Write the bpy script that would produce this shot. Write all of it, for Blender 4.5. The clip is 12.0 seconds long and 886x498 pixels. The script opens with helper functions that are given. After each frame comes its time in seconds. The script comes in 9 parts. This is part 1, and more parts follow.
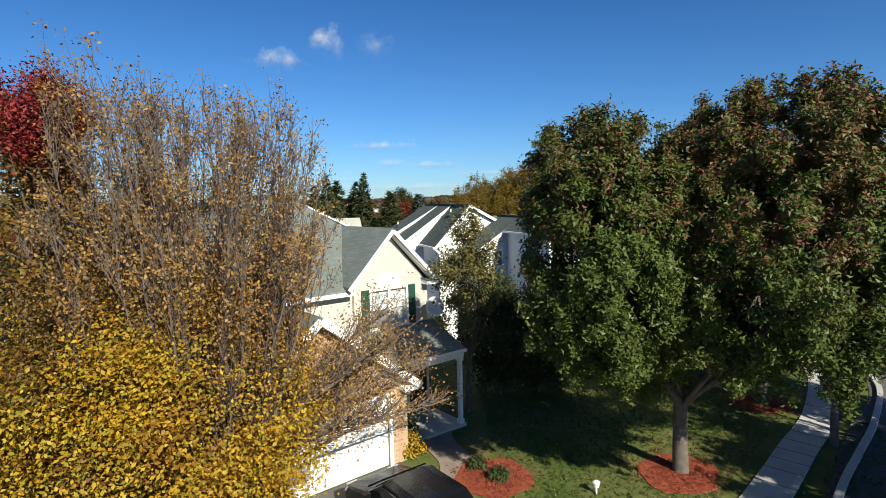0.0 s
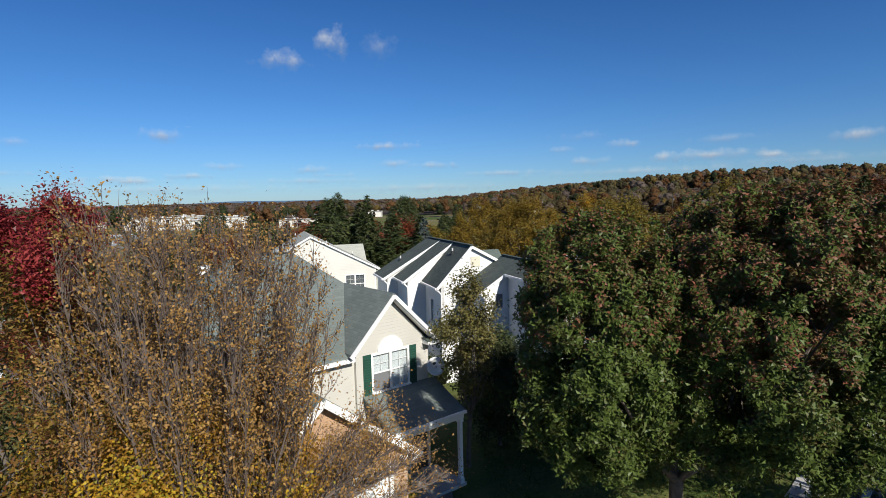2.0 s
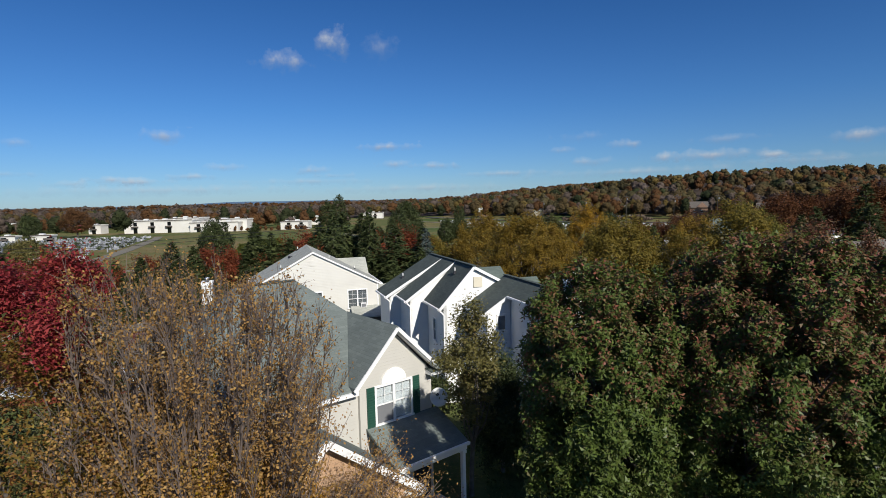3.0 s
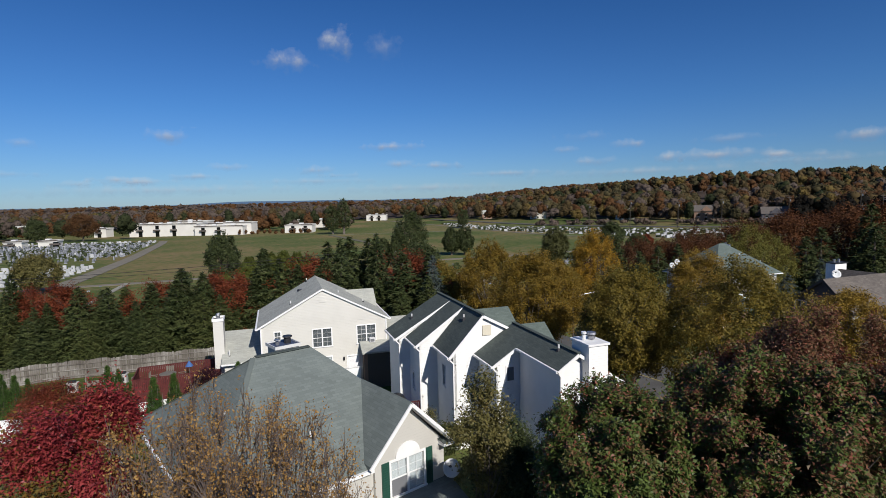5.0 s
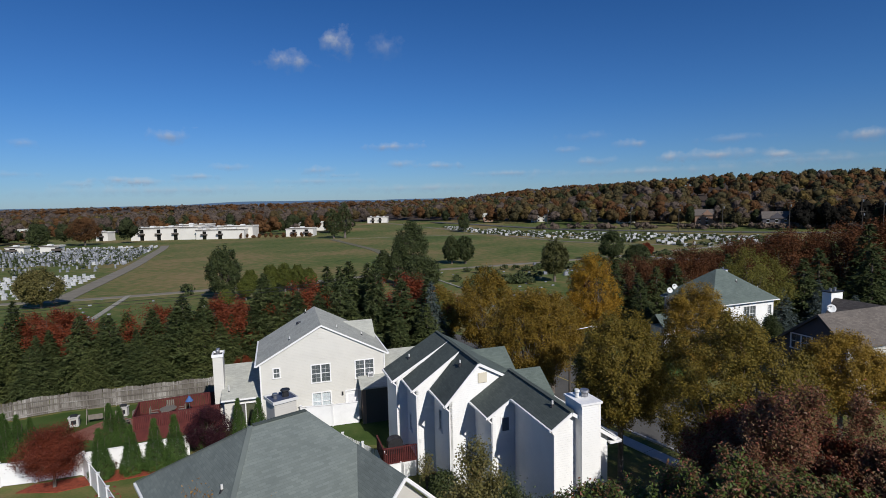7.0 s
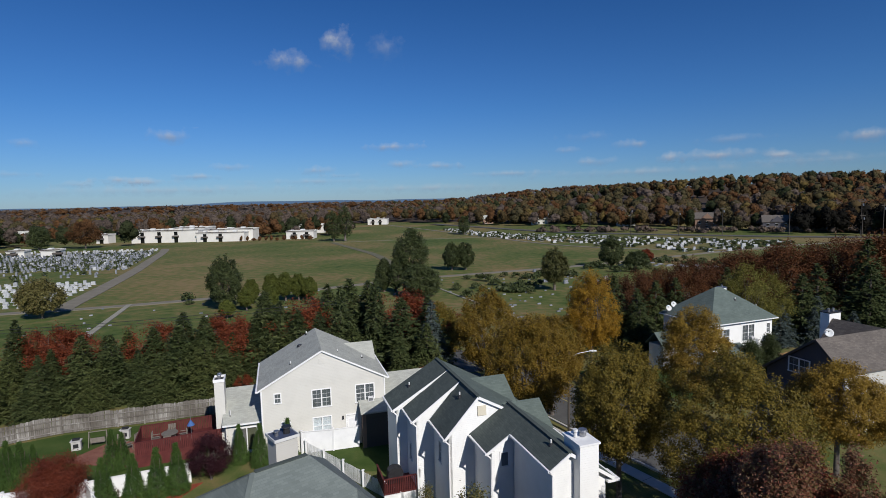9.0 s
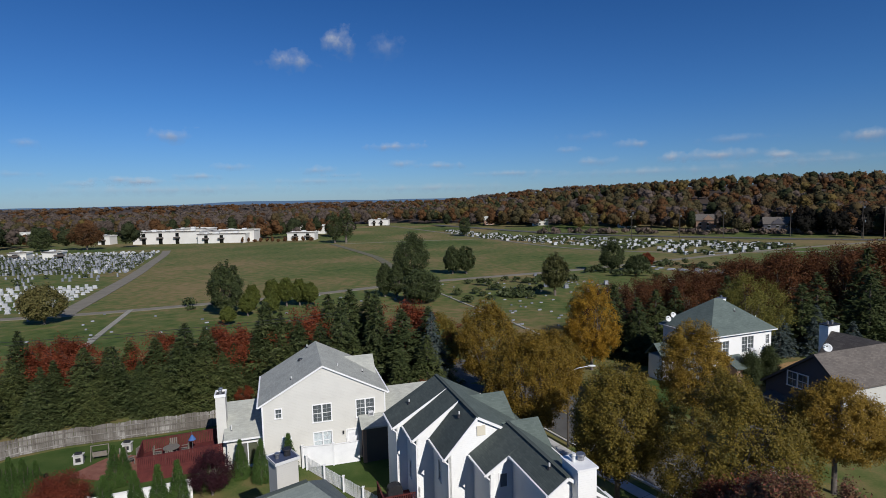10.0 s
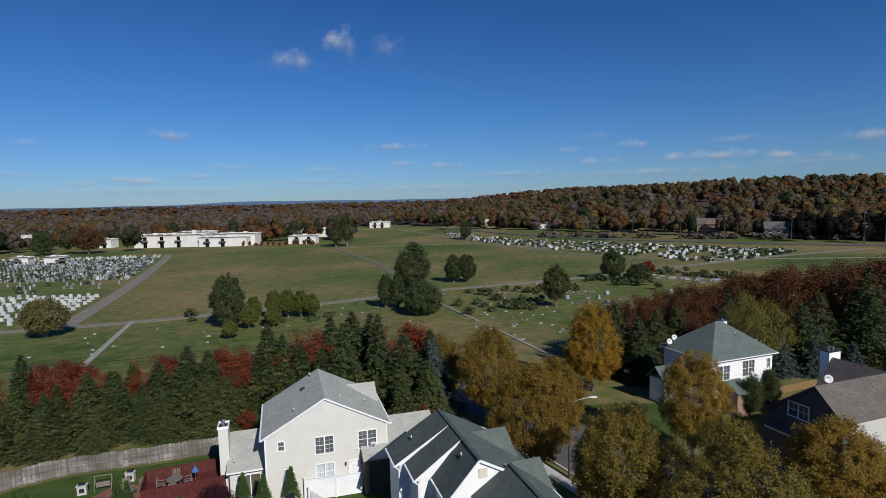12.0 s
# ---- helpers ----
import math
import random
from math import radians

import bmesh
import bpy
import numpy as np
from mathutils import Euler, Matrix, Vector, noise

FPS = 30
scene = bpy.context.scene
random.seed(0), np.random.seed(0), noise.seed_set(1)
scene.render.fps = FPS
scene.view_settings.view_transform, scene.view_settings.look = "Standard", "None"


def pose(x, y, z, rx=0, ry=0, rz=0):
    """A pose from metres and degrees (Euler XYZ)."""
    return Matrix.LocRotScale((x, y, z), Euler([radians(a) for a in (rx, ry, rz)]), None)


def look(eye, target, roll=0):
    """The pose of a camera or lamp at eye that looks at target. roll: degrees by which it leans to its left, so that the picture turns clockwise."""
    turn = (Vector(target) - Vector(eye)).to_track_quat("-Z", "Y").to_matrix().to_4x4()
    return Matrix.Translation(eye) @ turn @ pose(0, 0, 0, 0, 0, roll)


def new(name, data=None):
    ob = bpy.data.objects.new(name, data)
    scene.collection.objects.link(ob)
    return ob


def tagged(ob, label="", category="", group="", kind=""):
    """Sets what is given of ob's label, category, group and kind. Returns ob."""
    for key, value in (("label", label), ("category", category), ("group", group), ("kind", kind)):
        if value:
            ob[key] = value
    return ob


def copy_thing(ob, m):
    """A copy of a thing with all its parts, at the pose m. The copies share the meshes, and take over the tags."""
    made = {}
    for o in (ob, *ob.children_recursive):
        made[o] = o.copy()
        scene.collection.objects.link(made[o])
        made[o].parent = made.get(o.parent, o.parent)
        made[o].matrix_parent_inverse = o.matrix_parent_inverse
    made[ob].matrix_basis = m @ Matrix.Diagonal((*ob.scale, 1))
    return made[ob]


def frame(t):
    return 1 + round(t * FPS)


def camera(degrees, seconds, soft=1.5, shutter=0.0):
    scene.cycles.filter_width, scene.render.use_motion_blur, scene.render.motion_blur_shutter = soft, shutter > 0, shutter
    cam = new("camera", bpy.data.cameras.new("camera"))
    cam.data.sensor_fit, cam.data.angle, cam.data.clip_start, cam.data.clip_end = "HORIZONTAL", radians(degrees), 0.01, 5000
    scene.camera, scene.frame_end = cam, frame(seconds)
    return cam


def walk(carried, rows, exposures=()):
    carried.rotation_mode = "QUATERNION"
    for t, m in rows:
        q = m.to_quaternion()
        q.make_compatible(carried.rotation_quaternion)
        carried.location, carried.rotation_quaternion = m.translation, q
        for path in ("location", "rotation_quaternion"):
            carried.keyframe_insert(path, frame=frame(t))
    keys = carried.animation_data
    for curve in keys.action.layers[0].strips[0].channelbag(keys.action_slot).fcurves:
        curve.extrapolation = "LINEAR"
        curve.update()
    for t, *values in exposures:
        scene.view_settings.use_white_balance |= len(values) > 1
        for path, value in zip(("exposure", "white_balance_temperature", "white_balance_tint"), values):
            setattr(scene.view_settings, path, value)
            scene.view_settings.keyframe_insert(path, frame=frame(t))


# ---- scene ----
cam = camera(78.66, 12.0, soft=0.45)
ROWS = [  # seconds, place in metres, turn in degrees
    (0.0, 0.000, 0.000, 8.300, 84.846, 1.263, -0.114),
    (0.5, 0.014, -0.125, 8.877, 84.847, 1.296, -0.018),
    (1.0, 0.077, -0.199, 9.441, 84.842, 1.325, 0.085),
    (1.5, 0.138, -0.180, 10.060, 84.848, 1.348, 0.190),
    (2.0, 0.194, -0.112, 10.651, 84.844, 1.362, 0.319),
    (2.5, 0.178, -0.064, 11.245, 84.863, 1.367, 0.343),
    (3.0, 0.151, -0.085, 11.833, 84.872, 1.394, 0.447),
    (5.0, -0.142, -0.289, 14.795, 84.813, 1.416, 0.784),
    (5.5, -0.130, -0.301, 15.569, 84.766, 1.377, 0.808),
    (6.0, -0.115, -0.310, 16.343, 84.743, 1.383, 0.844),
    (6.5, -0.017, -0.364, 17.116, 84.742, 1.423, 0.919),
    (7.0, 0.228, -0.396, 17.724, 84.789, 1.403, 0.919),
    (9.0, 0.299, -0.484, 19.801, 84.784, 1.358, 0.944),
    (9.5, 0.327, -0.516, 20.483, 84.766, 1.334, 1.011),
    (10.0, 0.418, -0.586, 21.122, 84.748, 1.339, 1.052),
    (10.5, 0.439, -0.674, 21.805, 84.730, 1.325, 1.078),
    (11.0, 0.420, -0.736, 22.459, 84.683, 1.302, 1.102),
    (11.5, 0.385, -0.672, 23.130, 84.704, 1.313, 1.117),
    (12.0, 0.378, -0.515, 23.781, 84.747, 1.297, 1.139),
]
walk(cam, [(t, pose(x, y, z, rx, ry, rz)) for t, x, y, z, rx, ry, rz in ROWS],
     exposures=[(0.0, 0.78, 7300, 3), (1.0, 0.6, 7050, 5), (2.0, 0.42, 6900, 7), (3.0, 0.24, 6800, 8), (5.0, 0.12, 6700, 10), (7.0, 0.0, 6560, 10), (12.0, -0.03, 6480, 10)])

# ---- light ----
SUN_AZ, SUN_EL = 301.0, 34.0   # degrees, counter-clockwise from +x, towards the sun
world = bpy.data.worlds.new("sky")
scene.world = world
world.use_nodes = True
wn = world.node_tree.nodes
sky = wn.new("ShaderNodeTexSky")
sky.sky_type, sky.sun_disc = "NISHITA", False
sky.sun_elevation, sky.sun_rotation = radians(SUN_EL), radians(90 - SUN_AZ)
sky.altitude, sky.air_density, sky.dust_density, sky.ozone_density = 300.0, 1.0, 0.2, 3.0
wn["Background"].inputs["Strength"].default_value = 0.082
lift = wn.new("ShaderNodeTexCoord")
up = wn.new("ShaderNodeSeparateXYZ")
world.node_tree.links.new(lift.outputs["Generated"], up.inputs[0])
deep = wn.new("ShaderNodeValToRGB")   # pale at the horizon, a deeper blue towards the zenith
deep.color_ramp.elements[0].position, deep.color_ramp.elements[0].color = 0.0, (0.40, 0.60, 0.97, 1.0)
deep.color_ramp.elements[1].position, deep.color_ramp.elements[1].color = 0.34, (0.18, 0.46, 0.84, 1.0)
middle = deep.color_ramp.elements.new(0.16)
middle.color = (0.26, 0.54, 0.93, 1.0)
world.node_tree.links.new(up.outputs["Z"], deep.inputs["Fac"])
tint = wn.new("ShaderNodeMix")   # the clear, deep blue of a dry autumn day
tint.data_type, tint.blend_type = "RGBA", "MULTIPLY"
tint.inputs["Factor"].default_value = 1.0
world.node_tree.links.new(sky.outputs[0], tint.inputs["A"])
world.node_tree.links.new(deep.outputs["Color"], tint.inputs["B"])
world.node_tree.links.new(tint.outputs["Result"], wn["Background"].inputs["Color"])
sun = new("sun", bpy.data.lights.new("sun", "SUN"))
sun.data.energy, sun.data.angle, sun.data.color = 4.5, radians(0.5), (1.0, 0.965, 0.92)
sun_dir = Vector((math.cos(radians(SUN_AZ)) * math.cos(radians(SUN_EL)), math.sin(radians(SUN_AZ)) * math.cos(radians(SUN_EL)), math.sin(radians(SUN_EL))))
sun.matrix_world = look((30, -60, 80), Vector((30, -60, 80)) - sun_dir)


# ---- materials ----
def material(name, rough=0.8, metal=0.0, spec=0.3):
    m = bpy.data.materials.new(name)
    m.use_nodes = True
    bsdf = m.node_tree.nodes["Principled BSDF"]
    bsdf.inputs["Roughness"].default_value = rough
    bsdf.inputs["Metallic"].default_value = metal
    bsdf.inputs["Specular IOR Level"].default_value = spec
    return m, m.node_tree.nodes, m.node_tree.links, bsdf


def ramp_node(nodes, colours, constant=False):
    r = nodes.new("ShaderNodeValToRGB")
    n = len(colours)
    while len(r.color_ramp.elements) < n:
        r.color_ramp.elements.new(0.5)
    for i, c in enumerate(colours):
        r.color_ramp.elements[i].position = i / max(1, n - 1) if not constant else i / n
        r.color_ramp.elements[i].color = (*c[:3], 1.0)
    if constant:
        r.color_ramp.interpolation = "CONSTANT"
    return r


def mottled(name, colours, scale=3.0, fine=30.0, rough=0.85, bump=0.2, metal=0.0, spec=0.3, islands=0.0, bump_dist=0.02):
    """Two scales of noise over a few base colours, with a fine relief."""
    m, nodes, links, bsdf = material(name, rough, metal, spec)
    co = nodes.new("ShaderNodeTexCoord")
    n1, n2 = nodes.new("ShaderNodeTexNoise"), nodes.new("ShaderNodeTexNoise")
    n1.inputs["Scale"].default_value, n2.inputs["Scale"].default_value = scale, fine
    n1.inputs["Detail"].default_value, n2.inputs["Detail"].default_value = 5.0, 4.0
    for n in (n1, n2):
        links.new(co.outputs["Object"], n.inputs["Vector"])
    mix = nodes.new("ShaderNodeMath")
    mix.operation = "MULTIPLY_ADD"
    mix.inputs[1].default_value = 0.45
    links.new(n2.outputs["Fac"], mix.inputs[0])
    half = nodes.new("ShaderNodeMath")
    half.operation = "MULTIPLY_ADD"
    half.inputs[1].default_value, half.inputs[2].default_value = 1.3, -0.375
    links.new(n1.outputs["Fac"], half.inputs[0])
    links.new(half.outputs[0], mix.inputs[2])
    fac = mix.outputs[0]
    if islands:
        geo = nodes.new("ShaderNodeNewGeometry")
        add = nodes.new("ShaderNodeMath")
        add.operation = "MULTIPLY_ADD"
        add.inputs[1].default_value = islands
        links.new(geo.outputs["Random Per Island"], add.inputs[0])
        links.new(fac, add.inputs[2])
        sub = nodes.new("ShaderNodeMath")
        sub.operation = "SUBTRACT"
        sub.inputs[1].default_value = islands / 2
        links.new(add.outputs[0], sub.inputs[0])
        fac = sub.outputs[0]
    r = ramp_node(nodes, colours)
    links.new(fac, r.inputs["Fac"])
    links.new(r.outputs["Color"], bsdf.inputs["Base Color"])
    if bump:
        b = nodes.new("ShaderNodeBump")
        b.inputs["Strength"].default_value, b.inputs["Distance"].default_value = bump, bump_dist
        links.new(n2.outputs["Fac"], b.inputs["Height"])
        links.new(b.outputs["Normal"], bsdf.inputs["Normal"])
    return m


def siding(name, base, lap=0.12):
    """Vinyl lap siding: horizontal boards, each with a shadowed lower edge, lightly weathered."""
    m, nodes, links, bsdf = material(name, 0.55, 0.0, 0.35)
    co = nodes.new("ShaderNodeTexCoord")
    sep = nodes.new("ShaderNodeSeparateXYZ")
    links.new(co.outputs["Object"], sep.inputs[0])
    div = nodes.new("ShaderNodeMath")
    div.operation = "DIVIDE"
    div.inputs[1].default_value = lap
    links.new(sep.outputs["Z"], div.inputs[0])
    fr = nodes.new("ShaderNodeMath")
    fr.operation = "FRACT"
    links.new(div.outputs[0], fr.inputs[0])
    inv = nodes.new("ShaderNodeMath")
    inv.operation = "SUBTRACT"
    inv.inputs[0].default_value = 1.0
    links.new(fr.outputs[0], inv.inputs[1])
    bump = nodes.new("ShaderNodeBump")
    bump.inputs["Strength"].default_value, bump.inputs["Distance"].default_value = 0.45, 0.012
    links.new(inv.outputs[0], bump.inputs["Height"])
    links.new(bump.outputs["Normal"], bsdf.inputs["Normal"])
    noise_tex = nodes.new("ShaderNodeTexNoise")
    noise_tex.inputs["Scale"].default_value, noise_tex.inputs["Detail"].default_value = 0.8, 6.0
    links.new(co.outputs["Object"], noise_tex.inputs["Vector"])
    r = ramp_node(nodes, [tuple(c * 0.86 for c in base[:3]), base, tuple(min(0.85, c * 1.05) for c in base[:3])])
    links.new(noise_tex.outputs["Fac"], r.inputs["Fac"])
    links.new(r.outputs["Color"], bsdf.inputs["Base Color"])
    return m


def shingles(name, colours, size=1.0):
    """Asphalt shingles: staggered tabs of slightly different greys, in courses down the slope."""
    m, nodes, links, bsdf = material(name, 0.92, 0.0, 0.2)
    co = nodes.new("ShaderNodeTexCoord")
    brick = nodes.new("ShaderNodeTexBrick")
    brick.inputs["Scale"].default_value = 1.0
    brick.inputs["Brick Width"].default_value, brick.inputs["Row Height"].default_value = 0.3 * size, 0.125 * size
    brick.inputs["Mortar Size"].default_value = 0.007
    brick.inputs["Mortar Smooth"].default_value = 0.3
    brick.inputs["Color1"].default_value = (*[c * 0.96 for c in colours[0][:3]], 1)
    brick.inputs["Color2"].default_value = (*[c * 1.02 for c in colours[1][:3]], 1)
    brick.inputs["Mortar"].default_value = tuple(c * 0.9 for c in colours[0][:3]) + (1,)
    uv = nodes.new("ShaderNodeUVMap")
    links.new(uv.outputs["UV"], brick.inputs["Vector"])
    n = nodes.new("ShaderNodeTexNoise")
    n.inputs["Scale"].default_value, n.inputs["Detail"].default_value = 0.9, 7.0
    links.new(co.outputs["Object"], n.inputs["Vector"])
    r = ramp_node(nodes, [(0.74, 0.75, 0.76), (0.98, 0.98, 0.98), (1.26, 1.25, 1.22)])
    links.new(n.outputs["Fac"], r.inputs["Fac"])
    mul = nodes.new("ShaderNodeMix")
    mul.data_type, mul.blend_type = "RGBA", "MULTIPLY"
    mul.inputs["Factor"].default_value = 1.0
    links.new(brick.outputs["Color"], mul.inputs["A"])
    links.new(r.outputs["Color"], mul.inputs["B"])
    links.new(mul.outputs["Result"], bsdf.inputs["Base Color"])
    b = nodes.new("ShaderNodeBump")
    b.inputs["Strength"].default_value, b.inputs["Distance"].default_value = 0.5, 0.012
    b.invert = True
    links.new(brick.outputs["Fac"], b.inputs["Height"])
    links.new(b.outputs["Normal"], bsdf.inputs["Normal"])
    return m


def leaves(name, colours, gloss=0.5, through_light=0.35, patch_scale=0.7, each=0.55, vary=0.0):
    """Leaves whose colour changes from leaf to leaf; some light passes through them."""
    m, nodes, links, bsdf = material(name, gloss, 0.0, 0.18)
    geo = nodes.new("ShaderNodeNewGeometry")
    co = nodes.new("ShaderNodeTexCoord")
    n = nodes.new("ShaderNodeTexNoise")
    n.inputs["Scale"].default_value, n.inputs["Detail"].default_value = patch_scale, 3.0
    links.new(co.outputs["Object"], n.inputs["Vector"])
    add = nodes.new("ShaderNodeMath")
    add.operation = "MULTIPLY_ADD"
    add.inputs[1].default_value = each
    links.new(geo.outputs["Random Per Island"], add.inputs[0])
    sc = nodes.new("ShaderNodeMath")
    sc.operation = "MULTIPLY_ADD"
    sc.inputs[1].default_value, sc.inputs[2].default_value = 1.5, -0.52 + (0.55 - each) * 0.5
    links.new(n.outputs["Fac"], sc.inputs[0])
    links.new(sc.outputs[0], add.inputs[2])
    r = ramp_node(nodes, colours)
    links.new(add.outputs[0], r.inputs["Fac"])
    colour = r.outputs["Color"]
    if vary:   # every plant has a shade of its own
        info = nodes.new("ShaderNodeObjectInfo")
        own = ramp_node(nodes, [(1 - vary * 0.7, 1 - vary * 0.6, 1 - vary * 0.5), (1.0, 1.0, 1.0), (1 + vary * 1.1, 1 + vary * 0.8, 1 + vary * 0.4)])
        links.new(info.outputs["Random"], own.inputs["Fac"])
        times = nodes.new("ShaderNodeMix")
        times.data_type, times.blend_type = "RGBA", "MULTIPLY"
        times.inputs["Factor"].default_value = 1.0
        links.new(colour, times.inputs["A"])
        links.new(own.outputs["Color"], times.inputs["B"])
        colour = times.outputs["Result"]
    links.new(colour, bsdf.inputs["Base Color"])
    tr = nodes.new("ShaderNodeBsdfTranslucent")
    links.new(colour, tr.inputs["Color"])
    mix = nodes.new("ShaderNodeMixShader")
    mix.inputs["Fac"].default_value = through_light
    links.new(bsdf.outputs[0], mix.inputs[1])
    links.new(tr.outputs[0], mix.inputs[2])
    links.new(mix.outputs[0], nodes["Material Output"].inputs["Surface"])
    return m


def plain(name, c, rough=0.6, metal=0.0, spec=0.4):
    return mottled(name, [tuple(v * 0.88 for v in c[:3]), c, tuple(min(0.9, v * 1.08) for v in c[:3])], 1.5, 25.0, rough, 0.05, metal, spec)


M_WHITE = siding("white_vinyl_siding", (0.80, 0.80, 0.78))
M_BEIGE = siding("cream_vinyl_siding", (0.505, 0.49, 0.45))
M_CREAM = siding("pale_cream_vinyl_siding", (0.615, 0.60, 0.55))
# blue-grey of a far house; on the street gable it stands for shade
M_DUSK = siding("blue_grey_shade_siding", (0.095, 0.09, 0.10))
M_TRIM = plain("white_trim_paint", (0.80, 0.80, 0.79), 0.45)
M_ROOF_DARK = shingles("dark_green_grey_shingles", [(0.145, 0.168, 0.158), (0.168, 0.194, 0.182)])
M_ROOF_BLACK = shingles("charcoal_shingles", [(0.078, 0.094, 0.086), (0.093, 0.11, 0.10)])
M_ROOF_GREEN = shingles("dark_green_shingles", [(0.1, 0.126, 0.114), (0.118, 0.146, 0.132)])
M_ROOF_GREY = shingles("weathered_grey_shingles", [(0.365, 0.37, 0.33), (0.415, 0.42, 0.375)])
M_ROOF_BROWN = shingles("brown_grey_shingles", [(0.112, 0.097, 0.086), (0.145, 0.127, 0.112)])
M_SHUTTER = plain("dark_green_paint", (0.018, 0.07, 0.05), 0.5)
M_VENT = plain("cream_vent_paint", (0.62, 0.57, 0.45), 0.6)
M_PIPE = plain("pale_vent_pipe", (0.62, 0.62, 0.60), 0.5)
M_METAL = mottled("galvanised_metal", [(0.2, 0.2, 0.21), (0.34, 0.34, 0.35), (0.45, 0.45, 0.46)], 6, 60, 0.4, 0.1, 0.8)
M_DARKMETAL = mottled("dark_metal", [(0.02, 0.02, 0.022), (0.045, 0.045, 0.05)], 6, 60, 0.5, 0.1, 0.3)
M_CAP = mottled("slate_blue_metal_cap", [(0.05, 0.06, 0.10), (0.09, 0.11, 0.17)], 3, 30, 0.45, 0.1, 0.2)
M_BLIND = mottled("white_window_blind", [(0.62, 0.62, 0.63), (0.78, 0.78, 0.78)], 2, 14, 0.7, 0.1)
M_ROOM = mottled("dim_grey_blind", [(0.07, 0.075, 0.08), (0.13, 0.135, 0.14), (0.22, 0.22, 0.22)], 1.2, 9, 0.9, 0.1)
M_GARAGE = siding("dark_brown_siding", (0.085, 0.07, 0.058))
M_SCREEN = plain("insect_screen_grey", (0.16, 0.165, 0.175), 0.8)
M_ROD = plain("brown_brick_side", (0.27, 0.17, 0.12), 0.85)
M_BARK = mottled("grey_brown_bark", [(0.06, 0.05, 0.042), (0.12, 0.10, 0.085), (0.19, 0.165, 0.14)], 5, 35, 0.9, 0.8, bump_dist=0.03)
M_TWIG = mottled("pale_grey_twig_bark", [(0.085, 0.062, 0.05), (0.135, 0.104, 0.088), (0.195, 0.155, 0.13)], 4, 30, 0.85, 0.3)
M_GRASS = mottled("autumn_lawn", [(0.032, 0.055, 0.014), (0.055, 0.085, 0.02), (0.085, 0.105, 0.03), (0.13, 0.115, 0.045)], 0.5, 14, 0.95, 0.6, spec=0.1, bump_dist=0.04)
M_ASPHALT = mottled("worn_asphalt", [(0.06, 0.058, 0.055), (0.095, 0.092, 0.086), (0.13, 0.125, 0.115)], 0.6, 60, 0.9, 0.3)
M_LANE = mottled("pale_gravel_lane", [(0.14, 0.125, 0.095), (0.19, 0.17, 0.13), (0.24, 0.215, 0.165)], 0.4, 20, 0.95, 0.2)
M_CONC = mottled("pale_concrete", [(0.33, 0.32, 0.30), (0.45, 0.44, 0.42), (0.54, 0.53, 0.50)], 1.2, 40, 0.85, 0.2)
M_PATH = mottled("brown_concrete_path", [(0.16, 0.125, 0.10), (0.24, 0.19, 0.155), (0.29, 0.24, 0.20)], 2, 50, 0.9, 0.2)
M_MULCH = mottled("red_bark_mulch", [(0.10, 0.022, 0.012), (0.24, 0.05, 0.025), (0.36, 0.09, 0.045)], 4, 28, 0.95, 0.9, islands=0.7, bump_dist=0.05)
M_YELLOW = plain("yellow_road_paint", (0.3, 0.24, 0.07), 0.7)
def weathered_planks():
    """Old fence boards: each board its own grey, bleached and rain-streaked lengthwise."""
    m, nodes, links, bsdf = material("weathered_grey_wood", 0.92, 0.0, 0.15)
    info = nodes.new("ShaderNodeObjectInfo")
    co = nodes.new("ShaderNodeTexCoord")
    geo = nodes.new("ShaderNodeNewGeometry")
    stretch = nodes.new("ShaderNodeMapping")
    stretch.inputs["Scale"].default_value = (14.0, 14.0, 0.9)
    links.new(co.outputs["Object"], stretch.inputs["Vector"])
    shift = nodes.new("ShaderNodeVectorMath")
    links.new(stretch.outputs["Vector"], shift.inputs[0])
    links.new(info.outputs["Location"], shift.inputs[1])
    grain = nodes.new("ShaderNodeTexNoise")
    grain.inputs["Scale"].default_value, grain.inputs["Detail"].default_value = 1.0, 6.0
    links.new(shift.outputs["Vector"], grain.inputs["Vector"])
    stain = nodes.new("ShaderNodeTexNoise")
    stain.inputs["Scale"].default_value, stain.inputs["Detail"].default_value = 0.45, 3.0
    links.new(geo.outputs["Position"], stain.inputs["Vector"])
    a = nodes.new("ShaderNodeMath")
    a.operation = "MULTIPLY_ADD"
    a.inputs[1].default_value, a.inputs[2].default_value = 0.32, -0.62
    links.new(info.outputs["Random"], a.inputs[0])
    b = nodes.new("ShaderNodeMath")
    b.operation = "MULTIPLY_ADD"
    b.inputs[1].default_value = 1.5
    links.new(stain.outputs["Fac"], b.inputs[0])
    links.new(a.outputs[0], b.inputs[2])
    c = nodes.new("ShaderNodeMath")
    c.operation = "MULTIPLY_ADD"
    c.inputs[1].default_value = 0.5
    links.new(grain.outputs["Fac"], c.inputs[0])
    links.new(b.outputs[0], c.inputs[2])
    r = ramp_node(nodes, [(0.07, 0.06, 0.05), (0.125, 0.11, 0.094), (0.20, 0.183, 0.162), (0.42, 0.40, 0.37)])
    links.new(c.outputs[0], r.inputs["Fac"])
    links.new(r.outputs["Color"], bsdf.inputs["Base Color"])
    return m


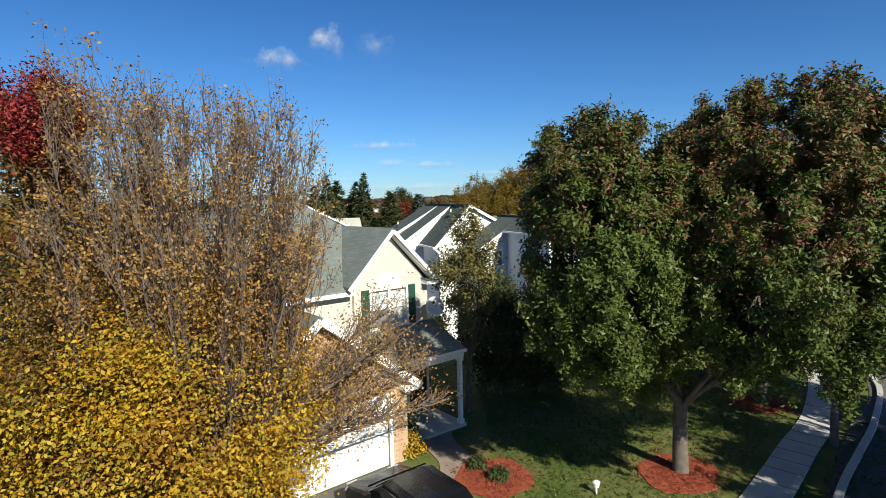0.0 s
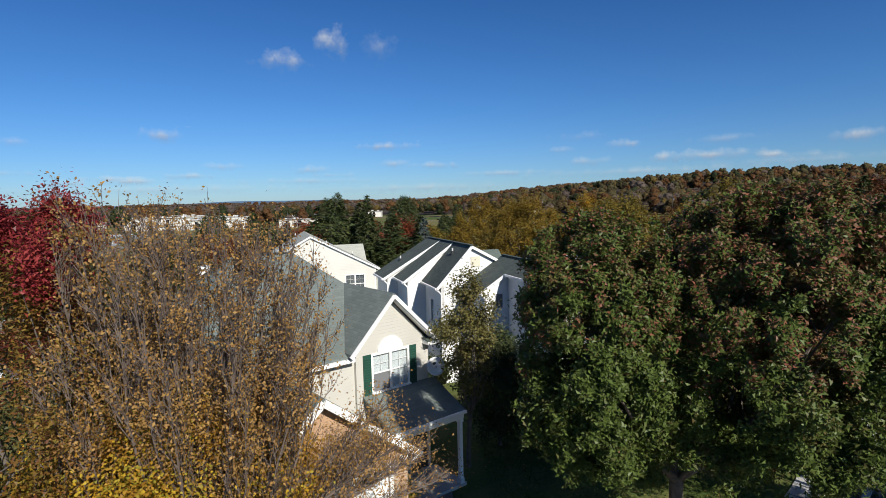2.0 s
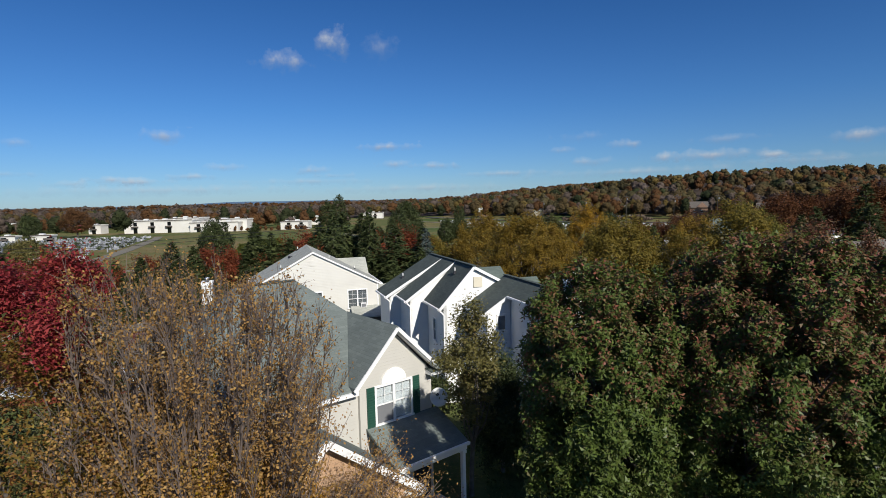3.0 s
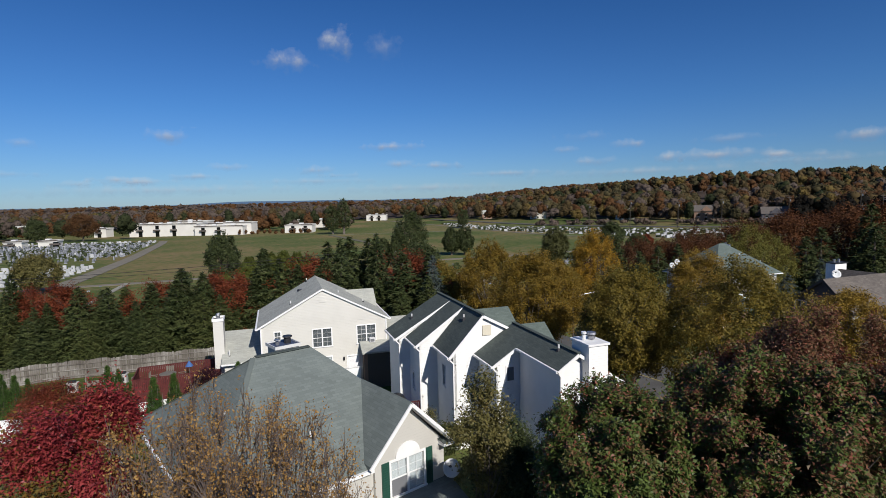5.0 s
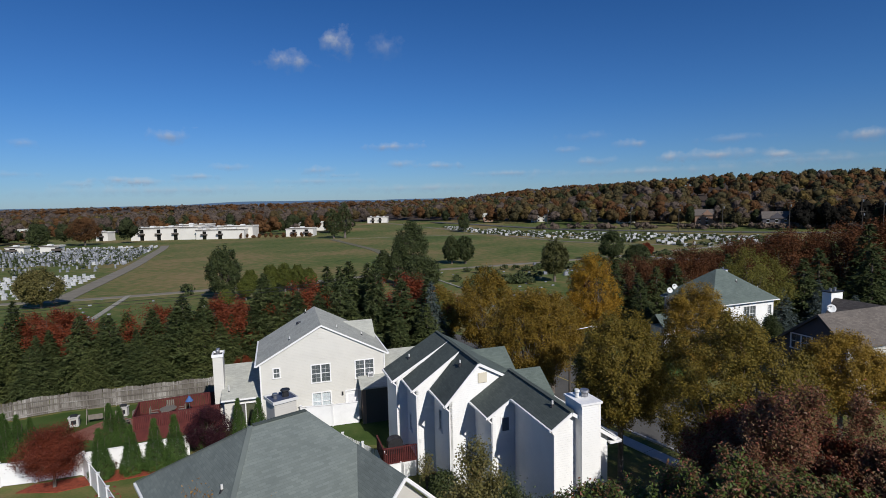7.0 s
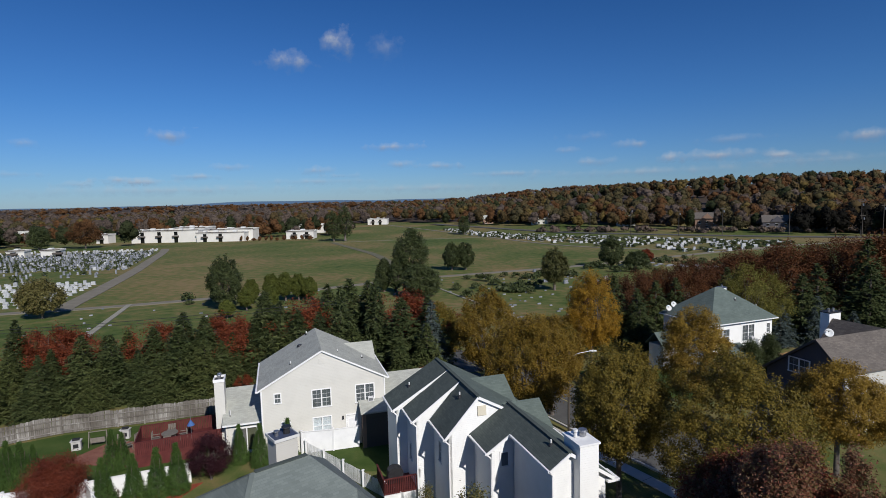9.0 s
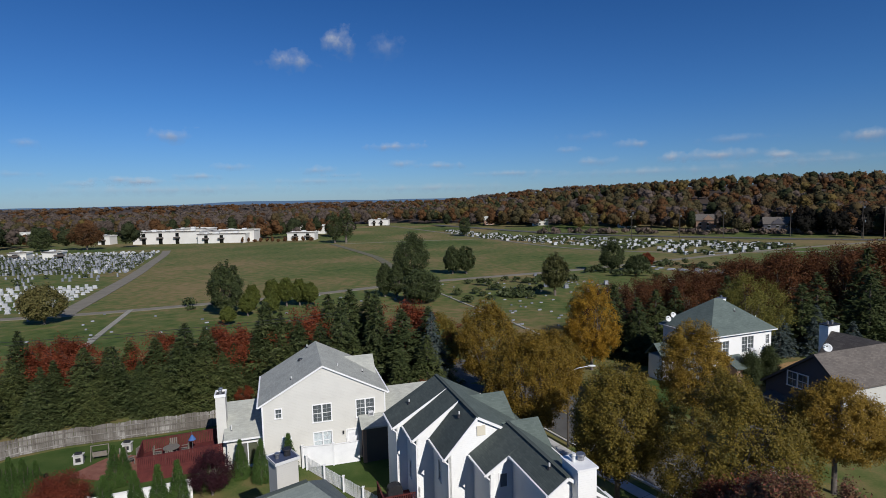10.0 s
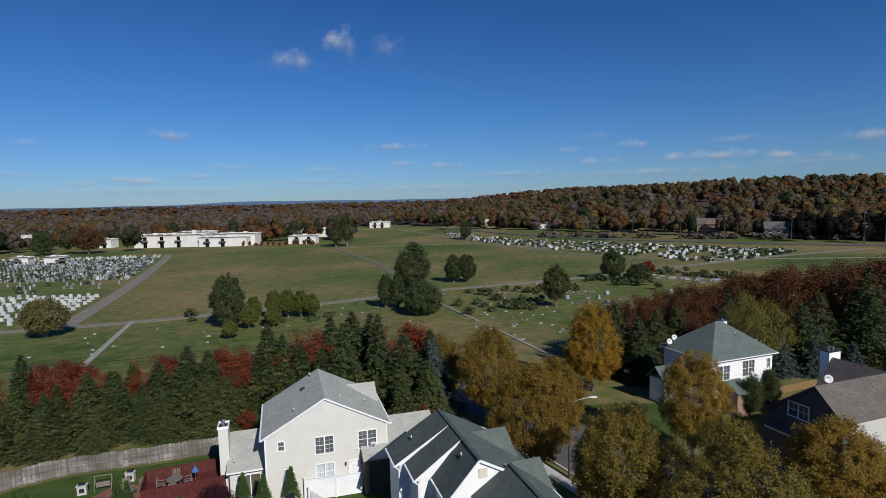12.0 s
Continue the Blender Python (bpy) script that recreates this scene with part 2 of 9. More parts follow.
M_GREYWOOD = weathered_planks()
M_NEWWOOD = mottled("orange_new_wood", [(0.19, 0.115, 0.05), (0.27, 0.17, 0.075)], 2, 22, 0.8, 0.3, islands=0.4)
M_REDDECK = mottled("dark_red_stain", [(0.055, 0.012, 0.012), (0.10, 0.022, 0.02), (0.14, 0.035, 0.03)], 2, 22, 0.7, 0.25, islands=0.4)
M_VINYL = plain("white_vinyl_fence", (0.78, 0.78, 0.78), 0.45)
M_STONE_G = mottled("grey_granite", [(0.11, 0.12, 0.135), (0.20, 0.21, 0.235), (0.33, 0.34, 0.37)], 3, 30, 0.6, 0.1, islands=0.9)
M_STONE_W = mottled("pale_granite", [(0.26, 0.27, 0.28), (0.40, 0.41, 0.42), (0.56, 0.56, 0.56)], 3, 30, 0.6, 0.1, islands=0.7)
M_CARBLACK = plain("black_car_paint", (0.008, 0.008, 0.010), 0.18, 0.0, 0.6)
M_CARGREY = plain("grey_car_paint", (0.10, 0.105, 0.115), 0.22, 0.3, 0.6)
M_CARWHITE = plain("white_car_paint", (0.70, 0.70, 0.71), 0.25, 0.0, 0.6)
M_TYRE = plain("black_rubber", (0.015, 0.015, 0.015), 0.85)
M_LAMP = plain("clear_lamp_plastic", (0.5, 0.5, 0.5), 0.2)
M_REDLAMP = plain("red_lamp_plastic", (0.25, 0.01, 0.01), 0.25)
M_DISH = plain("grey_dish_metal", (0.6, 0.61, 0.6), 0.5)
M_FURN = mottled("bleached_patio_wood", [(0.13, 0.115, 0.095), (0.24, 0.215, 0.18)], 3, 25, 0.8, 0.2, islands=0.5)
M_BLUE = plain("blue_fabric", (0.05, 0.12, 0.30), 0.8)
M_FARWALL = mottled("cream_stucco", [(0.56, 0.54, 0.49), (0.64, 0.62, 0.57), (0.70, 0.68, 0.63)], 0.15, 3, 0.8, 0.1)
M_WOODPOLE = mottled("utility_pole_wood", [(0.055, 0.046, 0.038), (0.095, 0.083, 0.07)], 2, 20, 0.9, 0.2)


def glass_material():
    m, nodes, links, bsdf = material("window_glass", 0.03, 0.0, 0.5)
    nodes.remove(bsdf)
    tr = nodes.new("ShaderNodeBsdfTransparent")
    tr.inputs["Color"].default_value = (0.93, 0.955, 0.96, 1)
    gl = nodes.new("ShaderNodeBsdfGlossy")
    gl.inputs["Roughness"].default_value = 0.03
    lw = nodes.new("ShaderNodeLayerWeight")
    lw.inputs["Blend"].default_value = 0.5
    pw = nodes.new("ShaderNodeMath")
    pw.operation = "POWER"
    pw.inputs[1].default_value = 4.0
    links.new(lw.outputs["Facing"], pw.inputs[0])
    fr = nodes.new("ShaderNodeMath")
    fr.operation = "MULTIPLY_ADD"
    fr.inputs[1].default_value, fr.inputs[2].default_value = 0.8, 0.05
    links.new(pw.outputs[0], fr.inputs[0])
    mix = nodes.new("ShaderNodeMixShader")
    links.new(fr.outputs[0], mix.inputs["Fac"])
    links.new(tr.outputs[0], mix.inputs[1])
    links.new(gl.outputs[0], mix.inputs[2])
    links.new(mix.outputs[0], nodes["Material Output"].inputs["Surface"])
    return m


M_GLASS = glass_material()
M_CARGLASS = plain("dark_car_glass", (0.006, 0.007, 0.008), 0.06, 0.0, 0.7)
L_GREEN = leaves("green_maple_leaves", [(0.1057, 0.07116, 0.03098), (0.08999, 0.09469, 0.02904), (0.06346, 0.09283, 0.02122), (0.09532, 0.1326, 0.02904), (0.05502, 0.08062, 0.0193), (0.1376, 0.147, 0.04833)], 0.45, 0.15)
L_YELLOW = leaves("yellow_autumn_leaves", [(0.1434, 0.0707, 0.01458), (0.3586, 0.1728, 0.01823), (0.4932, 0.2828, 0.02551), (0.556, 0.3771, 0.04374), (0.2511, 0.2436, 0.03645), (0.4125, 0.2122, 0.02187), (0.5918, 0.4085, 0.08748)], 0.5, 0.4)
L_OCHRE = leaves("dry_ochre_leaves", [(0.1512, 0.07668, 0.0306), (0.3024, 0.1615, 0.04972), (0.4347, 0.2663, 0.0918), (0.2457, 0.1291, 0.04208), (0.3969, 0.2825, 0.1148)], 0.6, 0.35)
L_MIXED = leaves("olive_gold_turning_leaves", [(0.02952, 0.04133, 0.01181), (0.0945, 0.07675, 0.01771), (0.2007, 0.1181, 0.02362), (0.1181, 0.04133, 0.01771), (0.248, 0.1771, 0.03542), (0.05314, 0.05904, 0.01771)], 0.5, 0.3)
L_RED = leaves("crimson_leaves", [(0.1121, 0.01521, 0.01659), (0.2241, 0.02703, 0.03525), (0.3449, 0.05914, 0.05702), (0.2759, 0.05491, 0.03629), (0.1466, 0.0321, 0.02488)], 0.4, 0.35)
L_RUST = leaves("rust_red_leaves", [(0.09, 0.03, 0.015), (0.17, 0.04, 0.018), (0.23, 0.06, 0.025), (0.13, 0.045, 0.022)])
L_PLUM = leaves("dark_plum_leaves", [(0.02, 0.008, 0.012), (0.045, 0.014, 0.02), (0.07, 0.022, 0.026)])
L_OLIVE = leaves("olive_gold_leaves", [(0.1022, 0.07676, 0.01706), (0.1812, 0.1175, 0.02085), (0.2611, 0.164, 0.02464), (0.1588, 0.1128, 0.01895), (0.09067, 0.07676, 0.01706)])
L_GOLD = leaves("golden_orange_leaves", [(0.17, 0.10, 0.015), (0.30, 0.17, 0.02), (0.38, 0.22, 0.025), (0.20, 0.13, 0.02)])
L_YGOLD = leaves("yellow_olive_leaves", [(0.1265, 0.088, 0.0187), (0.23, 0.1485, 0.0264), (0.3335, 0.2145, 0.0352), (0.161, 0.121, 0.0242)])
L_BROWN = leaves("brown_gold_leaves", [(0.0719, 0.0719, 0.0175), (0.1438, 0.115, 0.0225), (0.23, 0.165, 0.03), (0.1222, 0.1006, 0.0225)])
L_FIR = leaves("dark_conifer_needles", [(0.02808, 0.04036, 0.0144), (0.04536, 0.06106, 0.0207), (0.07128, 0.0859, 0.0297), (0.054, 0.06106, 0.0225)], 0.6, 0.1, vary=0.28)
L_SPRUCE = leaves("blue_spruce_needles", [(0.035, 0.05, 0.045), (0.06, 0.08, 0.075), (0.09, 0.11, 0.105)], 0.6, 0.1)
L_ARB = leaves("arborvitae_sprays", [(0.03139, 0.06138, 0.0149), (0.05704, 0.1044, 0.0223), (0.08556, 0.1351, 0.031)], 0.6, 0.15)
L_LIME = leaves("yellow_green_sprays", [(0.055, 0.07, 0.016), (0.085, 0.1, 0.02), (0.115, 0.125, 0.026)], 0.6, 0.2)
L_EVER = leaves("dark_evergreen_leaves", [(0.0336, 0.0456, 0.0168), (0.054, 0.0696, 0.0252), (0.0816, 0.096, 0.036)], 0.5, 0.2)
L_MAGN = leaves("olive_evergreen_leaves", [(0.0867, 0.08364, 0.02985), (0.136, 0.1246, 0.04264), (0.1845, 0.1607, 0.05863), (0.1045, 0.1009, 0.03411), (0.2091, 0.1427, 0.05863)], 0.45, 0.3)
L_OLIVEG = leaves("olive_green_leaves", [(0.055, 0.06, 0.022), (0.085, 0.088, 0.03), (0.12, 0.115, 0.042)], 0.5, 0.25)
L_YGREEN = leaves("yellow_green_leaves", [(0.08487, 0.08958, 0.0205), (0.1414, 0.132, 0.0279), (0.198, 0.1745, 0.0369), (0.1132, 0.1132, 0.0246)], 0.5, 0.3)
L_DEEPRUST = leaves("deep_rust_leaves", [(0.066, 0.018, 0.012), (0.132, 0.03, 0.016), (0.187, 0.045, 0.022), (0.099, 0.028, 0.016)], 0.5, 0.25)
L_BARE = leaves("bare_grey_twigs", [(0.07, 0.05, 0.04), (0.12, 0.09, 0.07), (0.16, 0.12, 0.09)], 0.8, 0.1)

# bare grey trees, with distance haze put into the paler colour
W_BARE = leaves("bare_grey_hazed_woods", [(0.0975, 0.075, 0.0611), (0.15, 0.115, 0.0936), (0.2063, 0.16, 0.13)], 0.9, 0.45, 0.07, 0.3)
L_RUSTDULL = leaves("dull_rust_leaves", [(0.0476, 0.02102, 0.00989), (0.07934, 0.03079, 0.0119), (0.1047, 0.04204, 0.0152), (0.06347, 0.03237, 0.01447)], 0.7, 0.2, vary=0.4)
L_TURN = leaves("olive_turning_leaves", [(0.0899, 0.1058, 0.0317), (0.1217, 0.1217, 0.0381), (0.0952, 0.1184, 0.0317), (0.1428, 0.1005, 0.0403), (0.0794, 0.0952, 0.0297), (0.164, 0.1481, 0.0582)], 0.55, 0.18)
L_MAUVE = leaves("dull_red_maple_leaves", [(0.09627, 0.107, 0.03443), (0.1376, 0.119, 0.04305), (0.1722, 0.09469, 0.04592), (0.2202, 0.0733, 0.04592), (0.1514, 0.07943, 0.04592), (0.1171, 0.09165, 0.04305), (0.2202, 0.1297, 0.0689)], 0.5, 0.18)
L_ORANGE = leaves("orange_autumn_leaves", [(0.16, 0.072, 0.018), (0.288, 0.144, 0.0225), (0.368, 0.208, 0.027), (0.304, 0.152, 0.0225)], 0.5, 0.4)
W_RUST = leaves("dull_rust_woods", [(0.07434, 0.03932, 0.02006), (0.1221, 0.06129, 0.02714), (0.1699, 0.08557, 0.03658), (0.1115, 0.06938, 0.03068)], 0.9, 0.45, 0.07, 0.3)
W_BROWN = leaves("brown_woods", [(0.07552, 0.05546, 0.02714), (0.1239, 0.0885, 0.04012), (0.1711, 0.1204, 0.0531)], 0.9, 0.45, 0.07, 0.3)
W_OLIVE = leaves("olive_woods", [(0.06516, 0.05927, 0.02975), (0.102, 0.08667, 0.04201), (0.1493, 0.1195, 0.05721)], 0.9, 0.45, 0.07, 0.3)
W_GREEN = leaves("green_woods", [(0.02847, 0.03658, 0.01622), (0.04587, 0.05605, 0.02448), (0.06623, 0.07626, 0.0326)], 0.9, 0.45, 0.07, 0.3)
# evergreens darkened in colour to stand for cloud shade
W_DARK = leaves("cloud_shaded_woods", [(0.009, 0.009, 0.007), (0.014, 0.013, 0.01), (0.02, 0.016, 0.012)], 0.9, 0.45, 0.07, 0.3)
W_GOLD = leaves("gold_woods", [(0.1168, 0.08744, 0.03186), (0.1752, 0.1256, 0.0413), (0.2124, 0.1569, 0.0531)], 0.9, 0.45, 0.07, 0.3)


# ---- building blocks ----
def link_mesh(name, verts, faces, mat, parent=None, label="", uv=None, smooth=False):
    me = bpy.data.meshes.new(name)
    me.from_pydata(verts, [], faces)
    me.materials.append(mat)
    if smooth:
        me.shade_smooth()
    me.update()
    ob = new(name, me)
    if parent is not None:
        ob.parent = parent
    if label:
        tagged(ob, label)
    return ob


def part(name, bm, mat, parent=None, label="", smooth=False):
    me = bpy.data.meshes.new(name)
    bmesh.ops.recalc_face_normals(bm, faces=bm.faces)
    bm.to_mesh(me)
    bm.free()
    me.materials.append(mat)
    if smooth:
        me.shade_smooth()
    ob = new(name, me)
    if parent is not None:
        ob.parent = parent
    if label:
        tagged(ob, label)
    return ob


def thing(name, m, label, category, group="", kind=""):
    ob = new(name)
    ob.matrix_basis = m
    return tagged(ob, label, category, group, kind)


def box(bm, x0, x1, y0, y1, z0, z1):
    v = [bm.verts.new((x, y, z)) for z in (z0, z1) for x, y in ((x0, y0), (x1, y0), (x1, y1), (x0, y1))]
    for f in ((3, 2, 1, 0), (4, 5, 6, 7), (0, 1, 5, 4), (1, 2, 6, 5), (2, 3, 7, 6), (3, 0, 4, 7)):
        bm.faces.new([v[i] for i in f])
    return v


def boxes(*rows):
    bm = bmesh.new()
    for r in rows:
        box(bm, *r)
    return bm


def prism(bm, pts, shift):
    """A closed slab: the polygon pts and its copy moved by shift."""
    a = [bm.verts.new(p) for p in pts]
    b = [bm.verts.new(Vector(p) + Vector(shift)) for p in pts]
    bm.faces.new(a)
    bm.faces.new(b[::-1])
    for i in range(len(a)):
        j = (i + 1) % len(a)
        bm.faces.new((a[i], b[i], b[j], a[j]))


def beam(bm, p, q, w, h):
    """A bar from p to q, w wide and h high."""
    p, q = Vector(p), Vector(q)
    d = (q - p).normalized()
    side = d.cross(Vector((0, 0, 1)))
    side = side.normalized() if side.length > 1e-4 else Vector((1, 0, 0))
    up = side.cross(d)
    c = [(-w / 2, -h / 2), (w / 2, -h / 2), (w / 2, h / 2), (-w / 2, h / 2)]
    a = [bm.verts.new(p + side * i + up * j) for i, j in c]
    b = [bm.verts.new(q + side * i + up * j) for i, j in c]
    bm.faces.new(a[::-1])
    bm.faces.new(b)
    for i in range(4):
        j = (i + 1) % 4
        bm.faces.new((a[i], a[j], b[j], b[i]))


def beams(w, h, *pairs):
    bm = bmesh.new()
    for p, q in pairs:
        beam(bm, p, q, w, h)
    return bm


def bars(name, w, h, pairs, mat, parent, label=""):
    """Separate straight bars, each a part of its own."""
    for p, q in pairs:
        part(name, beams(w, h, (p, q)), mat, parent, label)


def cyl(bm, p, q, r0, r1=None, n=10):
    r1 = r0 if r1 is None else r1
    p, q = Vector(p), Vector(q)
    d = (q - p).normalized()
    s = d.orthogonal().normalized()
    u = d.cross(s)
    a = [bm.verts.new(p + (s * math.cos(k * math.tau / n) + u * math.sin(k * math.tau / n)) * r0) for k in range(n)]
    b = [bm.verts.new(q + (s * math.cos(k * math.tau / n) + u * math.sin(k * math.tau / n)) * r1) for k in range(n)]
    bm.faces.new(a[::-1])
    bm.faces.new(b)
    for i in range(n):
        j = (i + 1) % n
        bm.faces.new((a[i], a[j], b[j], b[i]))


def cyls(*rows):
    bm = bmesh.new()
    for r in rows:
        cyl(bm, *r)
    return bm


def roof_plane(parent, pts, mat, thick=0.14, label="", name="roof"):
    """A roof slope with shingle courses that follow its pitch."""
    bm = bmesh.new()
    prism(bm, pts, (0, 0, -thick))
    bmesh.ops.recalc_face_normals(bm, faces=bm.faces)
    uv = bm.loops.layers.uv.new("UVMap")
    p = [Vector(v) for v in pts]
    nrm = (p[1] - p[0]).cross(p[2] - p[0]).normalized()
    if nrm.z < 0:
        nrm = -nrm
    along = Vector((0, 0, 1)).cross(nrm)
    along = along.normalized() if along.length > 1e-4 else Vector((1, 0, 0))
    down = nrm.cross(along)
    for f in bm.faces:
        for lo in f.loops:
            lo[uv].uv = (lo.vert.co.dot(along), lo.vert.co.dot(down))
    return part(name, bm, mat, parent, label)


def wall_front(bm, a0, a1, z0, z1, b, t, holes=()):
    """A wall along the first axis with real openings: a0..a1, z0..z1, from b to b + t."""
    xs = sorted({a0, a1, *[h[0] for h in holes], *[h[1] for h in holes]})
    zs = sorted({z0, z1, *[h[2] for h in holes], *[h[3] for h in holes]})
    cell = {}
    for i in range(len(xs) - 1):
        for j in range(len(zs) - 1):
            mx, mz = (xs[i] + xs[i + 1]) / 2, (zs[j] + zs[j + 1]) / 2
            cell[i, j] = not any(h[0] < mx < h[1] and h[2] < mz < h[3] for h in holes)
    vert = {}

    def v(i, j, k):
        if (i, j, k) not in vert:
            vert[i, j, k] = bm.verts.new((xs[i], b + t * k, zs[j]))
        return vert[i, j, k]
    for (i, j), solid in cell.items():
        if not solid:
            continue
        for k in (0, 1):
            bm.faces.new([v(i, j, k), v(i + 1, j, k), v(i + 1, j + 1, k), v(i, j + 1, k)])
        for di, dj, e in ((-1, 0, ((0, 0), (0, 1))), (1, 0, ((1, 0), (1, 1))), (0, -1, ((0, 0), (1, 0))), (0, 1, ((0, 1), (1, 1)))):
            if not cell.get((i + di, j + dj), False):
                (p, q), (r, s) = e
                bm.faces.new([v(i + p, j + q, 0), v(i + r, j + s, 0), v(i + r, j + s, 1), v(i + p, j + q, 1)])


def side_turn(bm, first=0):
    """Turn what was built along the first axis so that it runs along the second."""
    for vtx in list(bm.verts)[first:]:
        x, y, z = vtx.co
        vtx.co = (y, x, z)


def window(parent, a0, a1, z0, z1, b, sashes=2, rows=2, cols=2, back=None, face=-1, side=False, label="", shut=0.0):
    """A sash window set in a wall whose outer face is at b; face: which way it looks along that axis."""
    back = M_ROOM if back is None else back
    w = new("window")
    w.parent = parent
    tagged(w, label or "white-framed double-hung sash window")
    o = b + face * 0.03
    i = b - face * 0.05

    def put(name, bm, mat):
        if side:
            side_turn(bm)
        return part(name, bm, mat, w)
    lo, hi = min(o, i), max(o, i)
    fw = 0.085
    bm = boxes((a0 - fw, a1 + fw, lo, hi, z1, z1 + fw), (a0 - fw, a0, lo, hi, z0, z1), (a1, a1 + fw, lo, hi, z0, z1))
    put("frame", bm, M_TRIM)
    put("sill", boxes((a0 - fw - 0.03, a1 + fw + 0.03, min(lo, b + face * 0.07), max(hi, b + face * 0.07), z0 - 0.07, z0 - 0.002)), M_TRIM)
    step = (a1 - a0) / sashes
    zm = (z0 + z1) / 2
    bm = bmesh.new()
    g0, g1 = sorted((b - face * 0.012, b - face * 0.032))
    for s in range(1, sashes):
        box(bm, a0 + s * step - 0.05, a0 + s * step + 0.05, lo + 0.004, hi - 0.004, z0, z1)
    for s in range(sashes):
        x0, x1 = a0 + s * step + (0.05 if s else 0), a0 + (s + 1) * step - (0.05 if s < sashes - 1 else 0)
        box(bm, x0, x1, g0, g1, zm - 0.025, zm + 0.025)
        for k in range(1, cols):
            xc = x0 + (x1 - x0) * k / cols
            box(bm, xc - 0.006, xc + 0.006, g0 + 0.003, g1 - 0.003, z0, z1)
        for k in range(1, rows * 2):
            if k != rows:
                zc = z0 + (z1 - z0) * k / (rows * 2)
                box(bm, x0, x1, g0 + 0.005, g1 - 0.005, zc - 0.006, zc + 0.006)
        pane = bmesh.new()
        gp = (g0 + g1) / 2
        box(pane, x0, x1, gp - 0.003, gp + 0.003, z0, z1)
        put("pane", pane, M_GLASS)
        bl = bmesh.new()
        bb = b - face * 0.09
        box(bl, x0 - 0.02, x1 + 0.02, min(bb, bb - face * 0.01), max(bb, bb - face * 0.01), z0 - 0.02, z1 + 0.02)
        put("curtain", bl, back)
        if shut:
            sc = bmesh.new()
            c0, c1 = sorted((b - face * 0.002, b - face * 0.008))
            if s == 0:
                box(sc, x0, x1, c0, c1, z0, zm - 0.03)
                put("screen", sc, M_SCREEN)
            else:
                sc.free()
    put("muntin", bm, M_TRIM)
    return w


def pipe(parent, x, y, z, h=0.26):
    part("vent_pipe", cyls(((x, y, z - 0.15), (x, y, z + h), 0.05, 0.05, 8)), M_PIPE, parent, "pale plumbing vent pipe")
    bm = bmesh.new()
    cyl(bm, (x, y, z - 0.12), (x, y, z + 0.08), 0.15, 0.06, 8)
    part("flashing", bm, M_DARKMETAL, parent)


def downspout(parent, pts):
    part("downspout", beams(0.075, 0.075, *[(pts[k], pts[k + 1]) for k in range(len(pts) - 1)]), M_TRIM, parent, "white metal downspout")


# ---- plants ----
def tube(verts, faces, pts, radii, n=5):
    base = len(verts)
    pts = [np.array(p, float) for p in pts]
    for k, (p, r) in enumerate(zip(pts, radii)):
        d = pts[min(k + 1, len(pts) - 1)] - pts[max(k - 1, 0)]
        d = d / (np.linalg.norm(d) + 1e-9)
        s = np.cross(d, (0.3, 0.9, 0.2))
        s /= np.linalg.norm(s) + 1e-9
        u = np.cross(d, s)
        for i in range(n):
            a = i * math.tau / n
            verts.append(tuple(p + (s * math.cos(a) + u * math.sin(a)) * r))
    for k in range(len(pts) - 1):
        for i in range(n):
            j = (i + 1) % n
            faces.append((base + k * n + i, base + k * n + j, base + (k + 1) * n + j, base + (k + 1) * n + i))


def leaf_cloud(rng, centres, spread, count, size, up=0.35, out=None, jitter=0.35, aspect=0.62, tri=False, tall=1.0):
    """Many small folded leaves scattered about the given centres: arrays of corners and faces."""
    k = rng.integers(0, len(centres), count)
    p = centres[k] + rng.normal(0, 1, (count, 3)) * (spread[k] if np.ndim(spread) else spread)[..., None] if np.ndim(spread) else centres[k] + rng.normal(0, spread, (count, 3))
    if tall != 1.0:
        p[:, 2] += (p[:, 2] - centres[k][:, 2]) * (tall - 1)
    nrm = rng.normal(0, 1, (count, 3))
    nrm[:, 2] += up * 2
    if out is not None:
        o = p - out
        nrm += 0.9 * o / (np.linalg.norm(o, axis=1, keepdims=True) + 1e-6)
    nrm /= np.linalg.norm(nrm, axis=1, keepdims=True)
    t = np.cross(nrm, rng.normal(0, 1, (count, 3)))
    t /= np.linalg.norm(t, axis=1, keepdims=True) + 1e-9
    s = np.cross(nrm, t)
    sz = size * rng.uniform(1 - jitter, 1 + jitter, (count, 1))
    a, b = t * sz * 0.5, s * sz * 0.5 * aspect
    if tri:
        v = np.stack([p - a, p + b * 1.5, p + a], 1).reshape(-1, 3)
        return v, np.arange(count * 3).reshape(-1, 3)
    fold = nrm * sz * 0.09
    v = np.stack([p - a, p - b * 1.0 + fold, p + a, p + b + fold], 1).reshape(-1, 3)
    f = np.arange(count * 4).reshape(-1, 4)
    return v, f


def cloud_mesh(name, v, f, mat, parent=None, label=""):
    me = bpy.data.meshes.new(name)
    me.vertices.add(len(v))
    me.vertices.foreach_set("co", np.ascontiguousarray(v, dtype=np.float32).ravel())
    n = f.shape[1]
    me.loops.add(f.size)
    me.loops.foreach_set("vertex_index", np.ascontiguousarray(f, dtype=np.int32).ravel())
    me.polygons.add(len(f))
    me.polygons.foreach_set("loop_start", np.arange(0, f.size, n, dtype=np.int32))
    me.materials.append(mat)
    me.update(calc_edges=True)
    ob = new(name, me)
    if parent is not None:
        ob.parent = parent
    if label:
        tagged(ob, label)
    return ob


